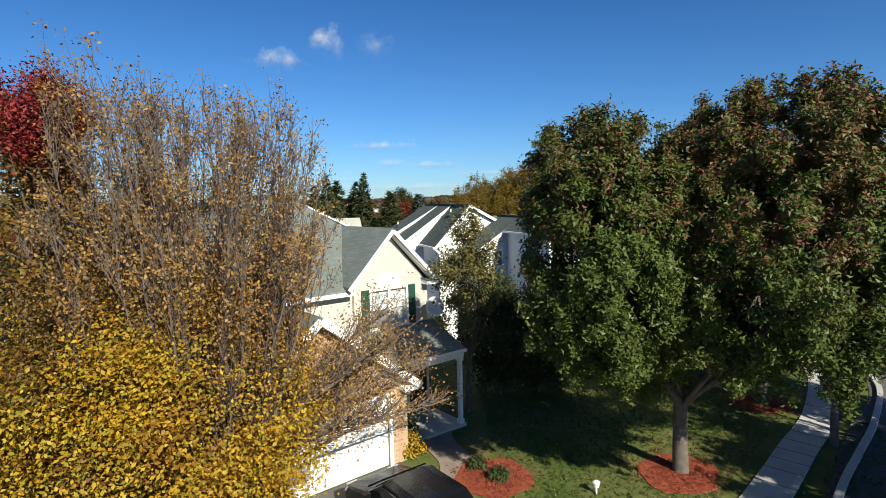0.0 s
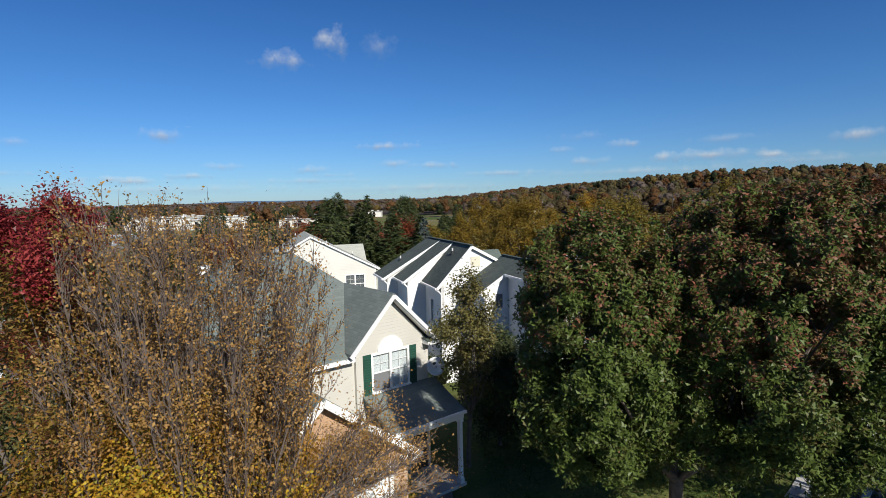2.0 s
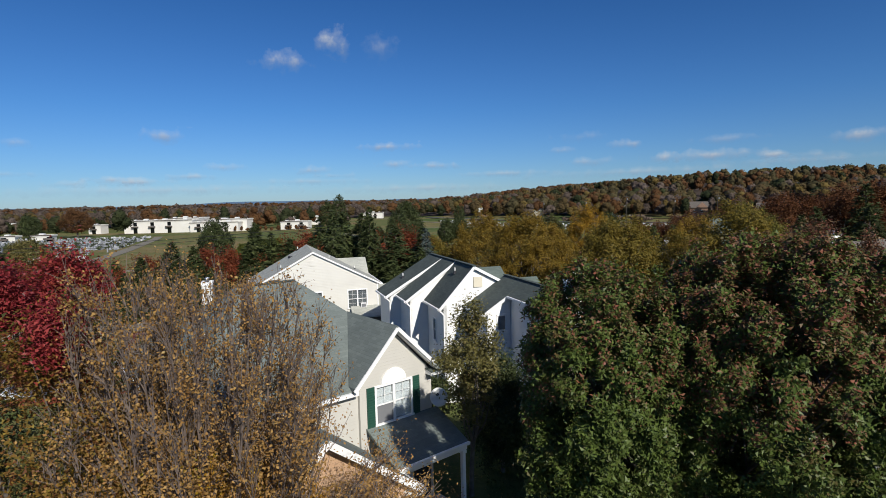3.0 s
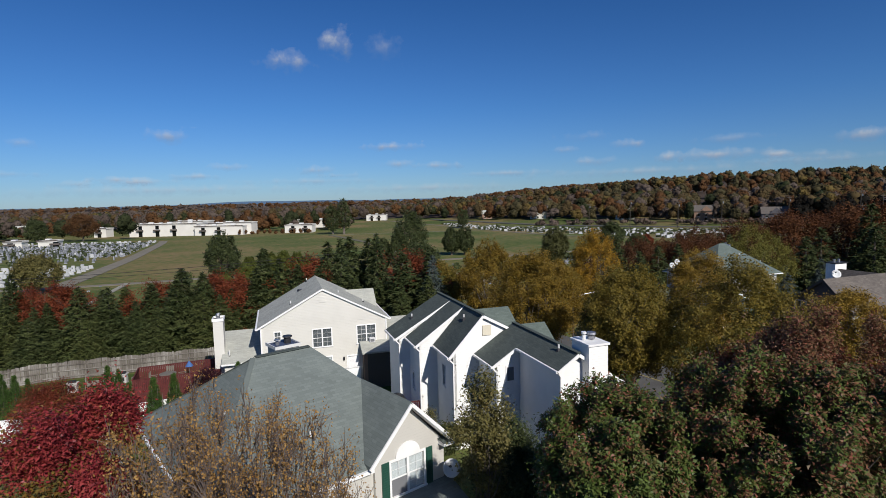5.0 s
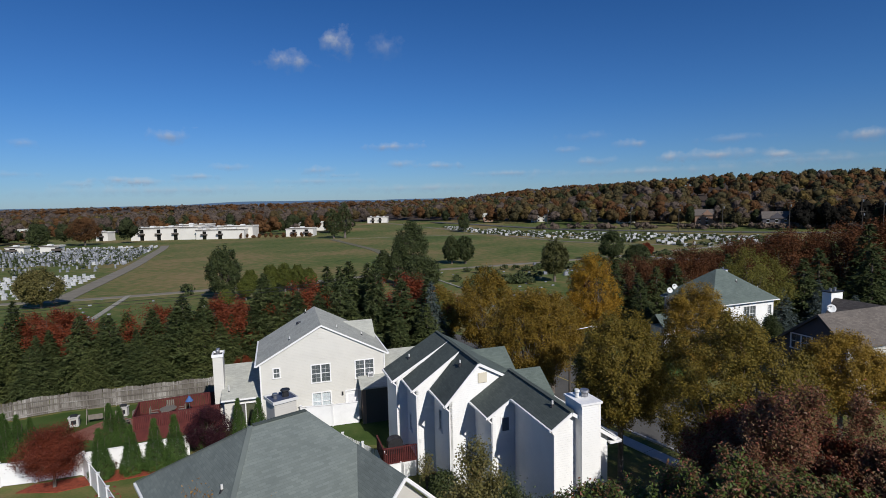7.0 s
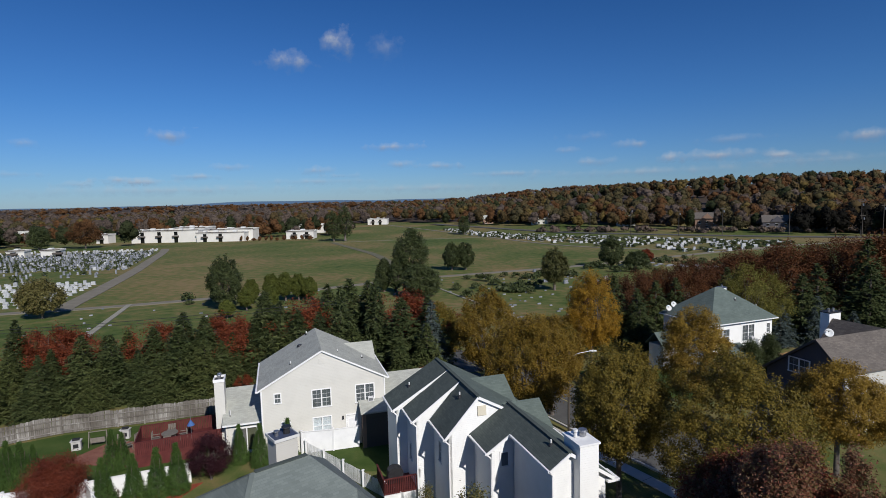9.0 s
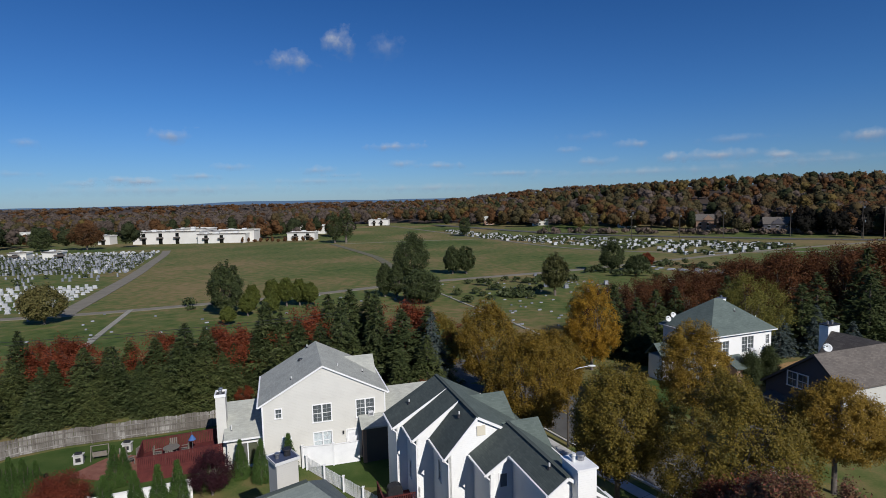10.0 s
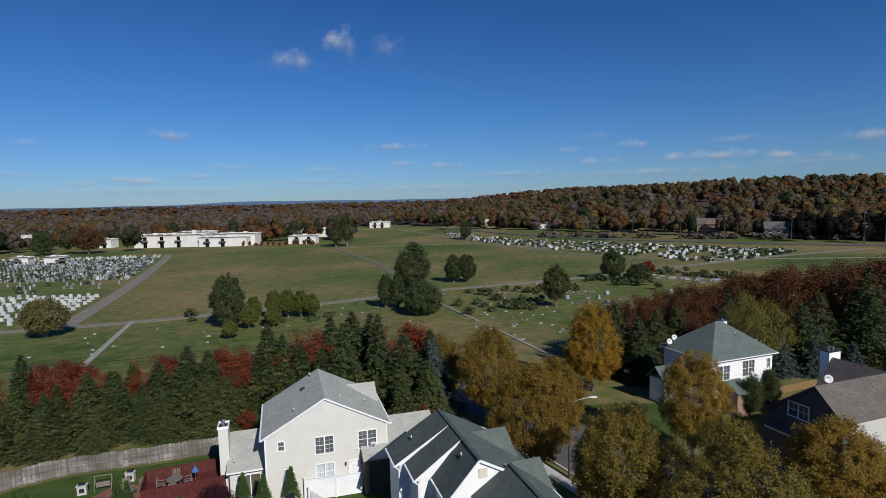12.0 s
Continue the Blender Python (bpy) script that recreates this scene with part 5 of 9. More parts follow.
def house_white():
    """The long white house: a staggered left side of four steps under one ridge, and a broad chimney."""
    h = thing("house", pose(4.73, 24.86, 0, 0, 0, 19), "long white vinyl-sided house with staggered eaves and charcoal roof", "house")
    rz, ra = 8.02, -0.93
    # eave line, eave height, start and end of each step along the house
    steps = [(-3.12, 5.68, 7.0, 10.1), (-4.28, 5.72, 10.1, 12.6), (-5.0, 5.66, 12.6, 15.5)]
    t = 0.13
    for k, (ea, ez, b0, b1) in enumerate(steps):
        wa = ea + 0.3
        sl = (rz - ez) / (ra - ea)
        zw = ez + sl * 0.3 - 0.16
        roof_plane(h, [(ea, b0 - 0.15, ez), (ra, b0 - 0.15, rz), (ra, b1 - 0.15, rz), (ea, b1 - 0.15, ez)], M_ROOF_BLACK, t)
        bm = bmesh.new()
        holes = [(b0 + 1.5, b0 + 1.95, 3.4, 4.7)] if k == 0 else ([(b0 + 1.35, b0 + 1.75, 2.4, 3.5)] if k == 1 else [])
        wall_front(bm, b0, b1 + 0.1, 0, zw, wa, 0.2, holes)
        side_turn(bm)
        gable_wall(bm, [(wa, 0), (ra + (1.9 if k == 0 else 0), 0), (ra + (1.9 if k == 0 else 0), rz - 0.2 - (1.05 if k == 0 else 0)), (ra, rz - 0.2), (wa, zw)], b0, 0.18)
        part("step_wall", bm, M_WHITE, h)
        for (p0, p1, q0, q1) in holes:
            window(h, p0, p1, q0, q1, wa, 1, 1, 2, side=True)
        bars("rake_board", 0.05, 0.16, [((ea, b0 - 0.17, ez - 0.1), (ra, b0 - 0.17, rz - 0.1))], M_TRIM, h)
        bars("gutter", 0.11, 0.11, [((ea - 0.05, b0 - 0.15, ez - 0.07), (ea - 0.05, b1 - 0.2, ez - 0.07))], M_TRIM, h)
        downspout(h, [(ea - 0.03, b0 - 0.1, ez - 0.12), (ea + 0.1, b0 - 0.1, ez - 0.2), (wa - 0.0, b0 - 0.06, ez - 0.42), (wa, b0 - 0.06, 0.1)])
    # right slope of the main ridge
    roof_plane(h, [(ra, 6.85, rz), (4.3, 6.85, 5.15), (4.3, 15.35, 5.15), (ra, 15.35, rz)], M_ROOF_GREEN, t)
    part("ridge_cap", beams(0.24, 0.035, ((ra, 6.85, rz + 0.015), (ra, 15.35, rz + 0.015))), M_ROOF_BLACK, h)
    bm = bmesh.new()
    wall_front(bm, -4.7, 4.0, 0, 5.4, 15.1, 0.2)
    gable_wall(bm, [(-4.7, 5.402), (4.0, 5.402), (ra, rz - 0.2)], 15.1, 0.2)
    box(bm, 3.8, 4.0, 6.9, 15.1, 0, 5.2)
    box(bm, 3.05, 3.25, 0.25, 6.9, 0, 5.7)
    part("wall", bm, M_WHITE, h)
    bars("rake_board", 0.05, 0.16, [((ra, 6.82, rz - 0.1), (0.98, 6.82, rz - 1.14))], M_TRIM, h)
    part("gable_vent", boxes((-0.95, -0.4, 6.93, 7.0, 6.75, 7.35)), M_VENT, h, "cream square gable vent")
    # near block
    e1, z1, r1a, r1z = -0.05, 6.62, 1.08, 7.36
    e2, z2 = -1.5, 5.72
    roof_plane(h, [(e1, -0.2, z1), (r1a, -0.2, r1z), (r1a, 4.3, r1z), (e1, 4.3, z1)], M_ROOF_BLACK, t)
    roof_plane(h, [(e2, 4.3, z2), (r1a, 4.3, r1z), (r1a, 6.98, r1z), (e2, 6.98, z2)], M_ROOF_BLACK, t)
    roof_plane(h, [(r1a, -0.2, r1z), (3.55, -0.2, 5.7), (3.55, 6.98, 5.7), (r1a, 6.98, r1z)], M_ROOF_GREEN, t)
    part("ridge_cap", beams(0.24, 0.035, ((r1a, -0.2, r1z + 0.015), (r1a, 6.98, r1z + 0.015))), M_ROOF_BLACK, h)
    bm = bmesh.new()
    wall_front(bm, 0.25, 4.4, 0, z1 - 0.06, e1 + 0.25, 0.2, [])
    side_turn(bm)
    part("step_wall", bm, M_WHITE, h)
    bm = bmesh.new()
    wall_front(bm, 4.3, 7.0, 0, z2 - 0.02, e2 + 0.3, 0.2, [])
    side_turn(bm)
    gable_wall(bm, [(e2 + 0.3, 0), (r1a, 0), (r1a, r1z - 0.2), (e2 + 0.3, z2 + 0.02)], 4.45, 0.18)
    part("step_wall", bm, M_WHITE, h)
    bm = bmesh.new()
    gable_wall(bm, [(e1 + 0.25, 0), (3.25, 0), (3.25, 5.7), (r1a, r1z - 0.2), (e1 + 0.25, z1 - 0.02)], 0.05, 0.2)
    part("end_wall", bm, M_WHITE, h)
    bars("rake_board", 0.05, 0.16, [((e1, -0.22, z1 - 0.1), (r1a, -0.22, r1z - 0.1)), ((r1a, -0.23, r1z - 0.1), (3.55, -0.23, 5.6)), ((e2, 4.27, z2 - 0.1), (e1, 4.27, z1 - 0.1))], M_TRIM, h)
    bars("gutter", 0.11, 0.11, [((e1 - 0.05, -0.2, z1 - 0.07), (e1 - 0.05, 4.2, z1 - 0.07)), ((e2 - 0.05, 4.25, z2 - 0.07), (e2 - 0.05, 6.85, z2 - 0.07)), ((3.61, -0.2, 5.62), (3.61, 6.9, 5.62))], M_TRIM, h)
    downspout(h, [(e1 - 0.03, -0.1, z1 - 0.12), (e1 + 0.1, -0.1, z1 - 0.2), (e1 + 0.24, -0.03, z1 - 0.4), (e1 + 0.24, -0.03, 0.1)])
    downspout(h, [(e2 - 0.03, 4.35, z2 - 0.12), (e2 + 0.1, 4.35, z2 - 0.2), (e2 + 0.3, 4.38, z2 - 0.42), (e2 + 0.3, 4.38, 0.1)])
    w = window(h, -0.57, -0.14, 4.72, 5.52, 4.45, 1, 1, 2)
    part("screen", boxes((-0.55, -0.16, 4.405, 4.416, 4.75, 5.5)), M_SCREEN, w)
    for x, y, z in ((-3.4, 14.0, 6.65), (-1.5, 8.6, 7.5), (0.8, 1.2, 7.2)):
        pipe(h, x, y, z)
    # cross gables on the street side
    for b, x1, zz in ((12.5, 3.3, 7.15), (7.75, 3.6, 7.0)):
        roof_plane(h, [(0.4, b, zz), (x1, b, zz), (x1 + 0.1, b - 2.3, zz - 1.75), (3.4, b - 2.3, zz - 1.75)], M_ROOF_GREEN, 0.1)
        roof_plane(h, [(x1, b, zz), (0.4, b, zz), (3.4, b + 2.3, zz - 1.75), (x1 + 0.1, b + 2.3, zz - 1.75)], M_ROOF_GREEN, 0.1)
        bm = bmesh.new()
        gable_wall(bm, [(b - 2.1, 5.1), (b + 2.1, 5.1), (b, zz - 0.2)], x1 - 0.4, 0.18, side=True)
        part("gable_wall", bm, M_WHITE, h)
    # chimney
    ch = new("chimney")
    ch.parent = h
    tagged(ch, "broad white sided chimney with two metal flues")
    part("chase", boxes((1.4, 2.45, -0.55, 0.95, 0, 7.72)), M_WHITE, ch)
    part("cap", boxes((1.33, 2.52, -0.62, 1.02, 7.72, 7.82)), M_TRIM, ch)
    for x, rr, hh, mt in ((1.66, 0.1, 0.24, M_PIPE), (2.08, 0.18, 0.18, M_METAL)):
        part("flue", cyls(((x, 0.3, 7.85), (x, 0.3, 7.85 + hh), rr, rr, 12), ((x, 0.3, 7.9 + hh), (x, 0.3, 8.0 + hh), rr * 1.4, rr * 1.2, 12), ((x, 0.3, 7.85 + hh), (x, 0.3, 7.9 + hh), 0.03, 0.03, 6)), mt, ch)
    part("eave_return", boxes((3.26, 3.95, -0.18, 0.9, 5.36, 5.5)), M_TRIM, h)
    return h


def house_hip():
    """The white house over the street, under a hipped roof."""
    h = thing("house", pose(27.6, 56.2, 0, 0, 0, 21), "white two-storey house with hipped dark grey-green roof", "house")
    e, r, W, D = 5.9, 9.1, 9.4, 7.6
    roof_plane(h, [(-0.2, 0, e), (W, 0, e), (5.0, 3.8, r), (4.2, 3.8, r)], M_ROOF_GREEN)
    roof_plane(h, [(W, D, e), (-0.2, D, e), (4.2, 3.8, r), (5.0, 3.8, r)], M_ROOF_GREEN)
    roof_plane(h, [(-0.2, D, e), (-0.2, 0, e), (4.2, 3.8, r)], M_ROOF_GREEN)
    roof_plane(h, [(W, 0, e), (W, D, e), (5.0, 3.8, r)], M_ROOF_GREEN)
    bars("gutter", 0.09, 0.09, [((-0.25, -0.05, e - 0.1), (W + 0.05, -0.05, e - 0.1)), ((-0.27, -0.05, e - 0.1), (-0.27, D, e - 0.1))], M_TRIM, h)
    wins = [(0.9, 2.7, 3.5, 5.1), (4.6, 6.3, 3.6, 5.3), (8.2, 8.65, 4.2, 5.2), (5.0, 6.2, 1.0, 2.4)]
    bm = bmesh.new()
    wall_front(bm, 0.2, W - 0.4, 0, e - 0.1, 0.35, 0.2, wins)
    box(bm, 0.2, 0.4, 0.55, D - 0.4, 0, e - 0.1)
    box(bm, W - 0.6, W - 0.4, 0.55, D - 0.4, 0, e - 0.1)
    wall_front(bm, 0.2, W - 0.4, 0, e - 0.1, D - 0.4, 0.2)
    part("wall", bm, M_WHITE, h)
    for k, w in enumerate(wins):
        window(h, *w, 0.35, 1 if k == 2 else 2, 2, 2)
    part("air_conditioner", boxes((5.7, 6.2, 0.05, 0.34, 3.62, 3.95)), M_BLIND, h, "white window air conditioner")
    for p in ((5.5, 2.2, 7.8), (8.0, 1.6, 6.9)):
        pipe(h, *p)
    ch = new("chimney")
    ch.parent = h
    tagged(ch, "white chimney behind the ridge")
    part("chase", boxes((6.2, 6.95, 4.7, 5.4, 0, 8.7)), M_WHITE, ch)
    part("cap", boxes((6.14, 7.01, 4.64, 5.46, 8.7, 8.78)), M_CAP, ch)
    part("flue", cyls(((6.6, 5.05, 8.77), (6.6, 5.05, 9.0), 0.1, 0.12, 10)), M_METAL, ch)
    dish(h, (-0.1, 6.3, 6.6), (-0.2, -0.9, 0.4), 0.34)
    dish(h, (0.9, 6.6, 6.9), (-0.2, -0.9, 0.4), 0.34)
    # low wing with brick front
    bm = bmesh.new()
    wall_front(bm, 2.0, 3.9, 0, 2.7, -1.4, 0.2)
    box(bm, 3.7, 3.9, -1.2, 0.34, 0, 2.7)
    box(bm, 2.0, 2.2, -1.2, 0.34, 0, 2.7)
    part("wing_wall", bm, M_ROD, h)
    roof_plane(h, [(1.6, -1.8, 2.7), (4.2, -1.8, 2.7), (4.2, 0.34, 3.5), (1.6, 0.34, 3.5)], M_ROOF_GREEN)
    # porch gable on the side
    bm = bmesh.new()
    box(bm, -2.6, 0.19, 4.3, 6.6, 0, 2.8)
    part("wing_wall", bm, M_WHITE, h)
    roof_plane(h, [(-2.9, 4.0, 2.8), (0.19, 4.0, 2.8), (0.19, 5.45, 4.2), (-2.9, 5.45, 4.2)], M_ROOF_GREEN)
    roof_plane(h, [(0.19, 6.9, 2.8), (-2.9, 6.9, 2.8), (-2.9, 5.45, 4.2), (0.19, 5.45, 4.2)], M_ROOF_GREEN)
    return h


def house_dusk():
    """The house whose shaded gable end faces the street: a lopsided brown-grey roof."""
    h = thing("house", pose(31.03, 41.87, 0, 0, 0, 20), "house with brown-grey shingle roof, its gable's shade put into dark siding", "house")
    e, r, W, D, rb, eb = 5.25, 7.6, 12.0, 6.8, 2.2, 3.9
    roof_plane(h, [(-0.2, -0.3, e), (W, -0.3, e), (W, rb, r), (-0.2, rb, r)], M_ROOF_BROWN)
    roof_plane(h, [(W, D + 0.3, eb), (-0.2, D + 0.3, eb), (-0.2, rb, r), (W, rb, r)], M_ROOF_BROWN)
    # shade of gable, garage and rear wing is put into the darker siding
    bm = bmesh.new()
    wall_front(bm, 0, D, 0, eb, 0.1, 0.2)
    side_turn(bm)
    gable_wall(bm, [(0, eb + 0.002), (D, eb + 0.002), (rb, r - 0.22), (0, e)], 0.102, 0.2, side=True)
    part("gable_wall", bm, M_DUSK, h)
    bm = bmesh.new()
    wall_front(bm, 0.3, W - 0.3, 0, e - 0.05, 0.0, 0.2, [(5.5, 7.0, 3.1, 4.6)])
    wall_front(bm, 0.3, W - 0.3, 0, eb, D - 0.2, 0.2)
    box(bm, W - 0.5, W - 0.3, 0.2, D - 0.2, 0, eb)
    part("wall", bm, M_BEIGE, h)
    window(h, 2.8, 4.6, 4.25, 5.45, 0.0, 2, 1, 2, side=True)
    window(h, 5.5, 7.0, 3.1, 4.6, 0.0, 2, 2, 2)
    bars("rake_board", 0.05, 0.18, [((-0.24, -0.3, e - 0.1), (-0.24, rb, r - 0.1))], M_ROOF_BROWN, h)
    bars("rake_board", 0.05, 0.18, [((-0.25, D + 0.3, eb - 0.1), (-0.25, rb, r - 0.1))], M_ROOF_BROWN, h)
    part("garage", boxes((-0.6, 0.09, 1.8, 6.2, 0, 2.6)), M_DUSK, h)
    part("garage_trim", boxes((-0.75, -0.55, 1.7, 6.3, 2.6, 2.82)), M_TRIM, h)
    roof_plane(h, [(-0.8, 1.6, 2.84), (-0.8, 6.4, 2.84), (0.09, 6.4, 3.2), (0.09, 1.6, 3.2)], M_ROOF_BROWN, 0.06)
    # rear wing across the main roof
    roof_plane(h, [(8.2, 8.6, 3.9), (8.2, 3.0, 3.9), (10.9, 3.0, 7.0), (10.9, 8.6, 7.0)], M_ROOF_BROWN)
    roof_plane(h, [(10.9, 8.6, 7.0), (10.9, 3.0, 7.0), (13.6, 3.0, 3.9), (13.6, 8.6, 3.9)], M_ROOF_BROWN)
    bm = bmesh.new()
    gable_wall(bm, [(8.5, 0), (13.3, 0), (13.3, 4.0), (10.9, 6.75), (8.5, 4.0)], 8.2, 0.2)
    box(bm, 8.5, 8.7, 6.7, 8.2, 0, 3.95)
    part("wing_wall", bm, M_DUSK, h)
    ch = new("chimney")
    ch.parent = h
    tagged(ch, "white sided chimney with two flues")
    part("chase", boxes((10.5, 12.1, 8.66, 9.6, 0, 7.5)), M_WHITE, ch)
    part("cap", boxes((10.42, 12.18, 8.58, 9.68, 7.5, 7.6)), M_DARKMETAL, ch)
    for x in (10.95, 11.6):
        part("flue", cyls(((x, 9.1, 7.55), (x, 9.1, 7.9), 0.12, 0.12, 10)), M_METAL, ch)
    dish(h, (1.9, 2.6, 7.8), (-0.5, -0.8, 0.4), 0.36)
    return h


house_front()
house_cream()
house_white()
house_hip()
house_dusk()

# ---- big trees near by ----
def forked_tree(x, y, seed, lobes, label):
    """A street tree whose forked trunk carries separate domed lobes with a dark bay between them."""
    rng = np.random.default_rng(seed)
    t = thing("pear_street_tree", pose(x, y, 0), label, "tree", "street front trees")
    v, f = [], []
    tube(v, f, [(0, 0, -0.1), (0, 0, 0.12), (-0.03, 0.02, 1.5), (-0.02, 0.0, 2.5)], [0.31, 0.235, 0.2, 0.2], 10)
    for cx, cy, z0, z1, r, n, mat, second, ns, part_up in lobes:
        for k in range(7):
            a = k * 2.4 + rng.uniform(-0.3, 0.3)
            top = np.array([cx + math.cos(a) * r * 0.6, cy + math.sin(a) * r * 0.6, z0 + (z1 - z0) * rng.uniform(0.4, 0.85)])
            p0 = np.array([-0.02, 0.0, rng.uniform(2.0, 2.6)])
            mid = np.array([cx * 0.45, cy * 0.45, 3.4]) + rng.normal(0, 0.12, 3)
            tube(v, f, [p0, mid, (mid + top) / 2 + rng.normal(0, 0.15, 3), top], [0.1, 0.075, 0.045, 0.012], 6)
            for q in range(5):
                b0 = mid + (top - mid) * rng.uniform(0.2, 0.95)
                d = rng.normal(0, r * 0.22, 3) + np.array([0, 0, 0.4])
                tube(v, f, [b0, b0 + d], [0.025, 0.006], 4)
    link_mesh("trunk", v, f, M_BARK, t, smooth=True)
    for cx, cy, z0, z1, r, n, mat, second, ns, part_up in lobes:
        u = rng.normal(0, 1, (230, 3))
        u /= np.linalg.norm(u, axis=1, keepdims=True)
        flat = np.hypot(u[:, 0], u[:, 1])
        full = (flat ** 2.7 + np.abs(u[:, 2]) ** 2.7) ** (-1 / 2.7)   # broad shoulders
        big = u * (full * rng.uniform(0.6, 1, 230) ** 0.4)[:, None]
        q = big[rng.integers(0, 230, 1500)] * rng.uniform(0.82, 1.0, (1500, 1)) + rng.normal(0, 0.063, (1500, 3))
        q[:, 2] = np.minimum(q[:, 2], 0.96)
        c = np.stack([cx + q[:, 0] * r, cy + q[:, 1] * r, (z0 + z1) / 2 + q[:, 2] * (z1 - z0) / 2], 1)
        mid = np.array([cx, cy, (z0 + z1) / 2])
        v, f = leaf_cloud(rng, c, 0.09, int(n * 0.8), 0.112, out=mid, tri=True, tall=1.2, aspect=0.56)
        cloud_mesh("crown", v, f, mat, t)
        c = c[c[:, 2] > z0 + (z1 - z0) * (part_up + rng.normal(0, 0.14, len(c)))]
        v, f = leaf_cloud(rng, c, 0.09, int(ns * 0.8), 0.105, out=mid, tri=True, tall=1.25, aspect=0.56)
        cloud_mesh("turning_leaves", v, f, second, t, "bronze leaves turning at the tips")
    return t


# the fourth and fifth lobes are hidden ones, added to shade the lawn
forked_tree(7.0, 15.6, 11, [(-3.3, -3.0, 3.8, 10.3, 1.95, 140000, L_GREEN, L_MAUVE, 26000, 0.6), (0.85, -3.0, 3.7, 10.85, 3.1, 180000, L_GREEN, L_MAUVE, 70000, 0.58), (-0.6, -0.2, 3.1, 8.8, 2.7, 70000, L_GREEN, L_MAUVE, 16000, 0.5), (3.0, -0.2, 3.3, 9.0, 2.5, 60000, L_TURN, L_MAUVE, 50000, 0.45), (-1.8, -1.0, 2.8, 7.4, 1.6, 36000, L_GREEN, L_MAUVE, 3000, 0.6)], "broad forked street tree, green leaves turning bronze, in mulch")
broad_tree("pear_street_tree", 12.7, 17.1, 16, 3.4, 3.3, 10.6, 0.12, 90000, 0.105, L_MAUVE, "tree turning dull red on the verge beside the kerb", "street front trees", 700, 0.13, (0.6, 1.3), second=(L_MAUVE, 45000, 0.45), dome=60, tri=True, tall=1.8)
broad_tree("pear_street_tree", 12.4, 20.7, 13, 4.2, 2.9, 9.0, 0.2, 90000, 0.115, L_DEEPRUST, "tree turning dull red in a ring of red mulch", "street front trees", 800, 0.14, (0.8, 0), second=(L_MAUVE, 90000, 0.3), dome=60, tri=True, tall=1.7)
# two trees out of view, added where the shade on the sidewalk implies them
broad_tree("pear_street_tree", 17.4, 11.4, 14, 5.2, 2.8, 10.2, 0.28, 40000, 0.2, L_MAUVE, "unseen tree by the street, added to shade the sidewalk", "street front trees", 500, 0.2, (0, 0), dome=60, tri=True, tall=1.5)
broad_tree("pear_street_tree", 17.6, 4.2, 15, 4.4, 2.8, 10.0, 0.28, 24000, 0.3, L_MAUVE, "unseen tree by the street, added to shade the sidewalk", "street front trees", 300, 0.25, (0, 0), dome=50, tri=True)


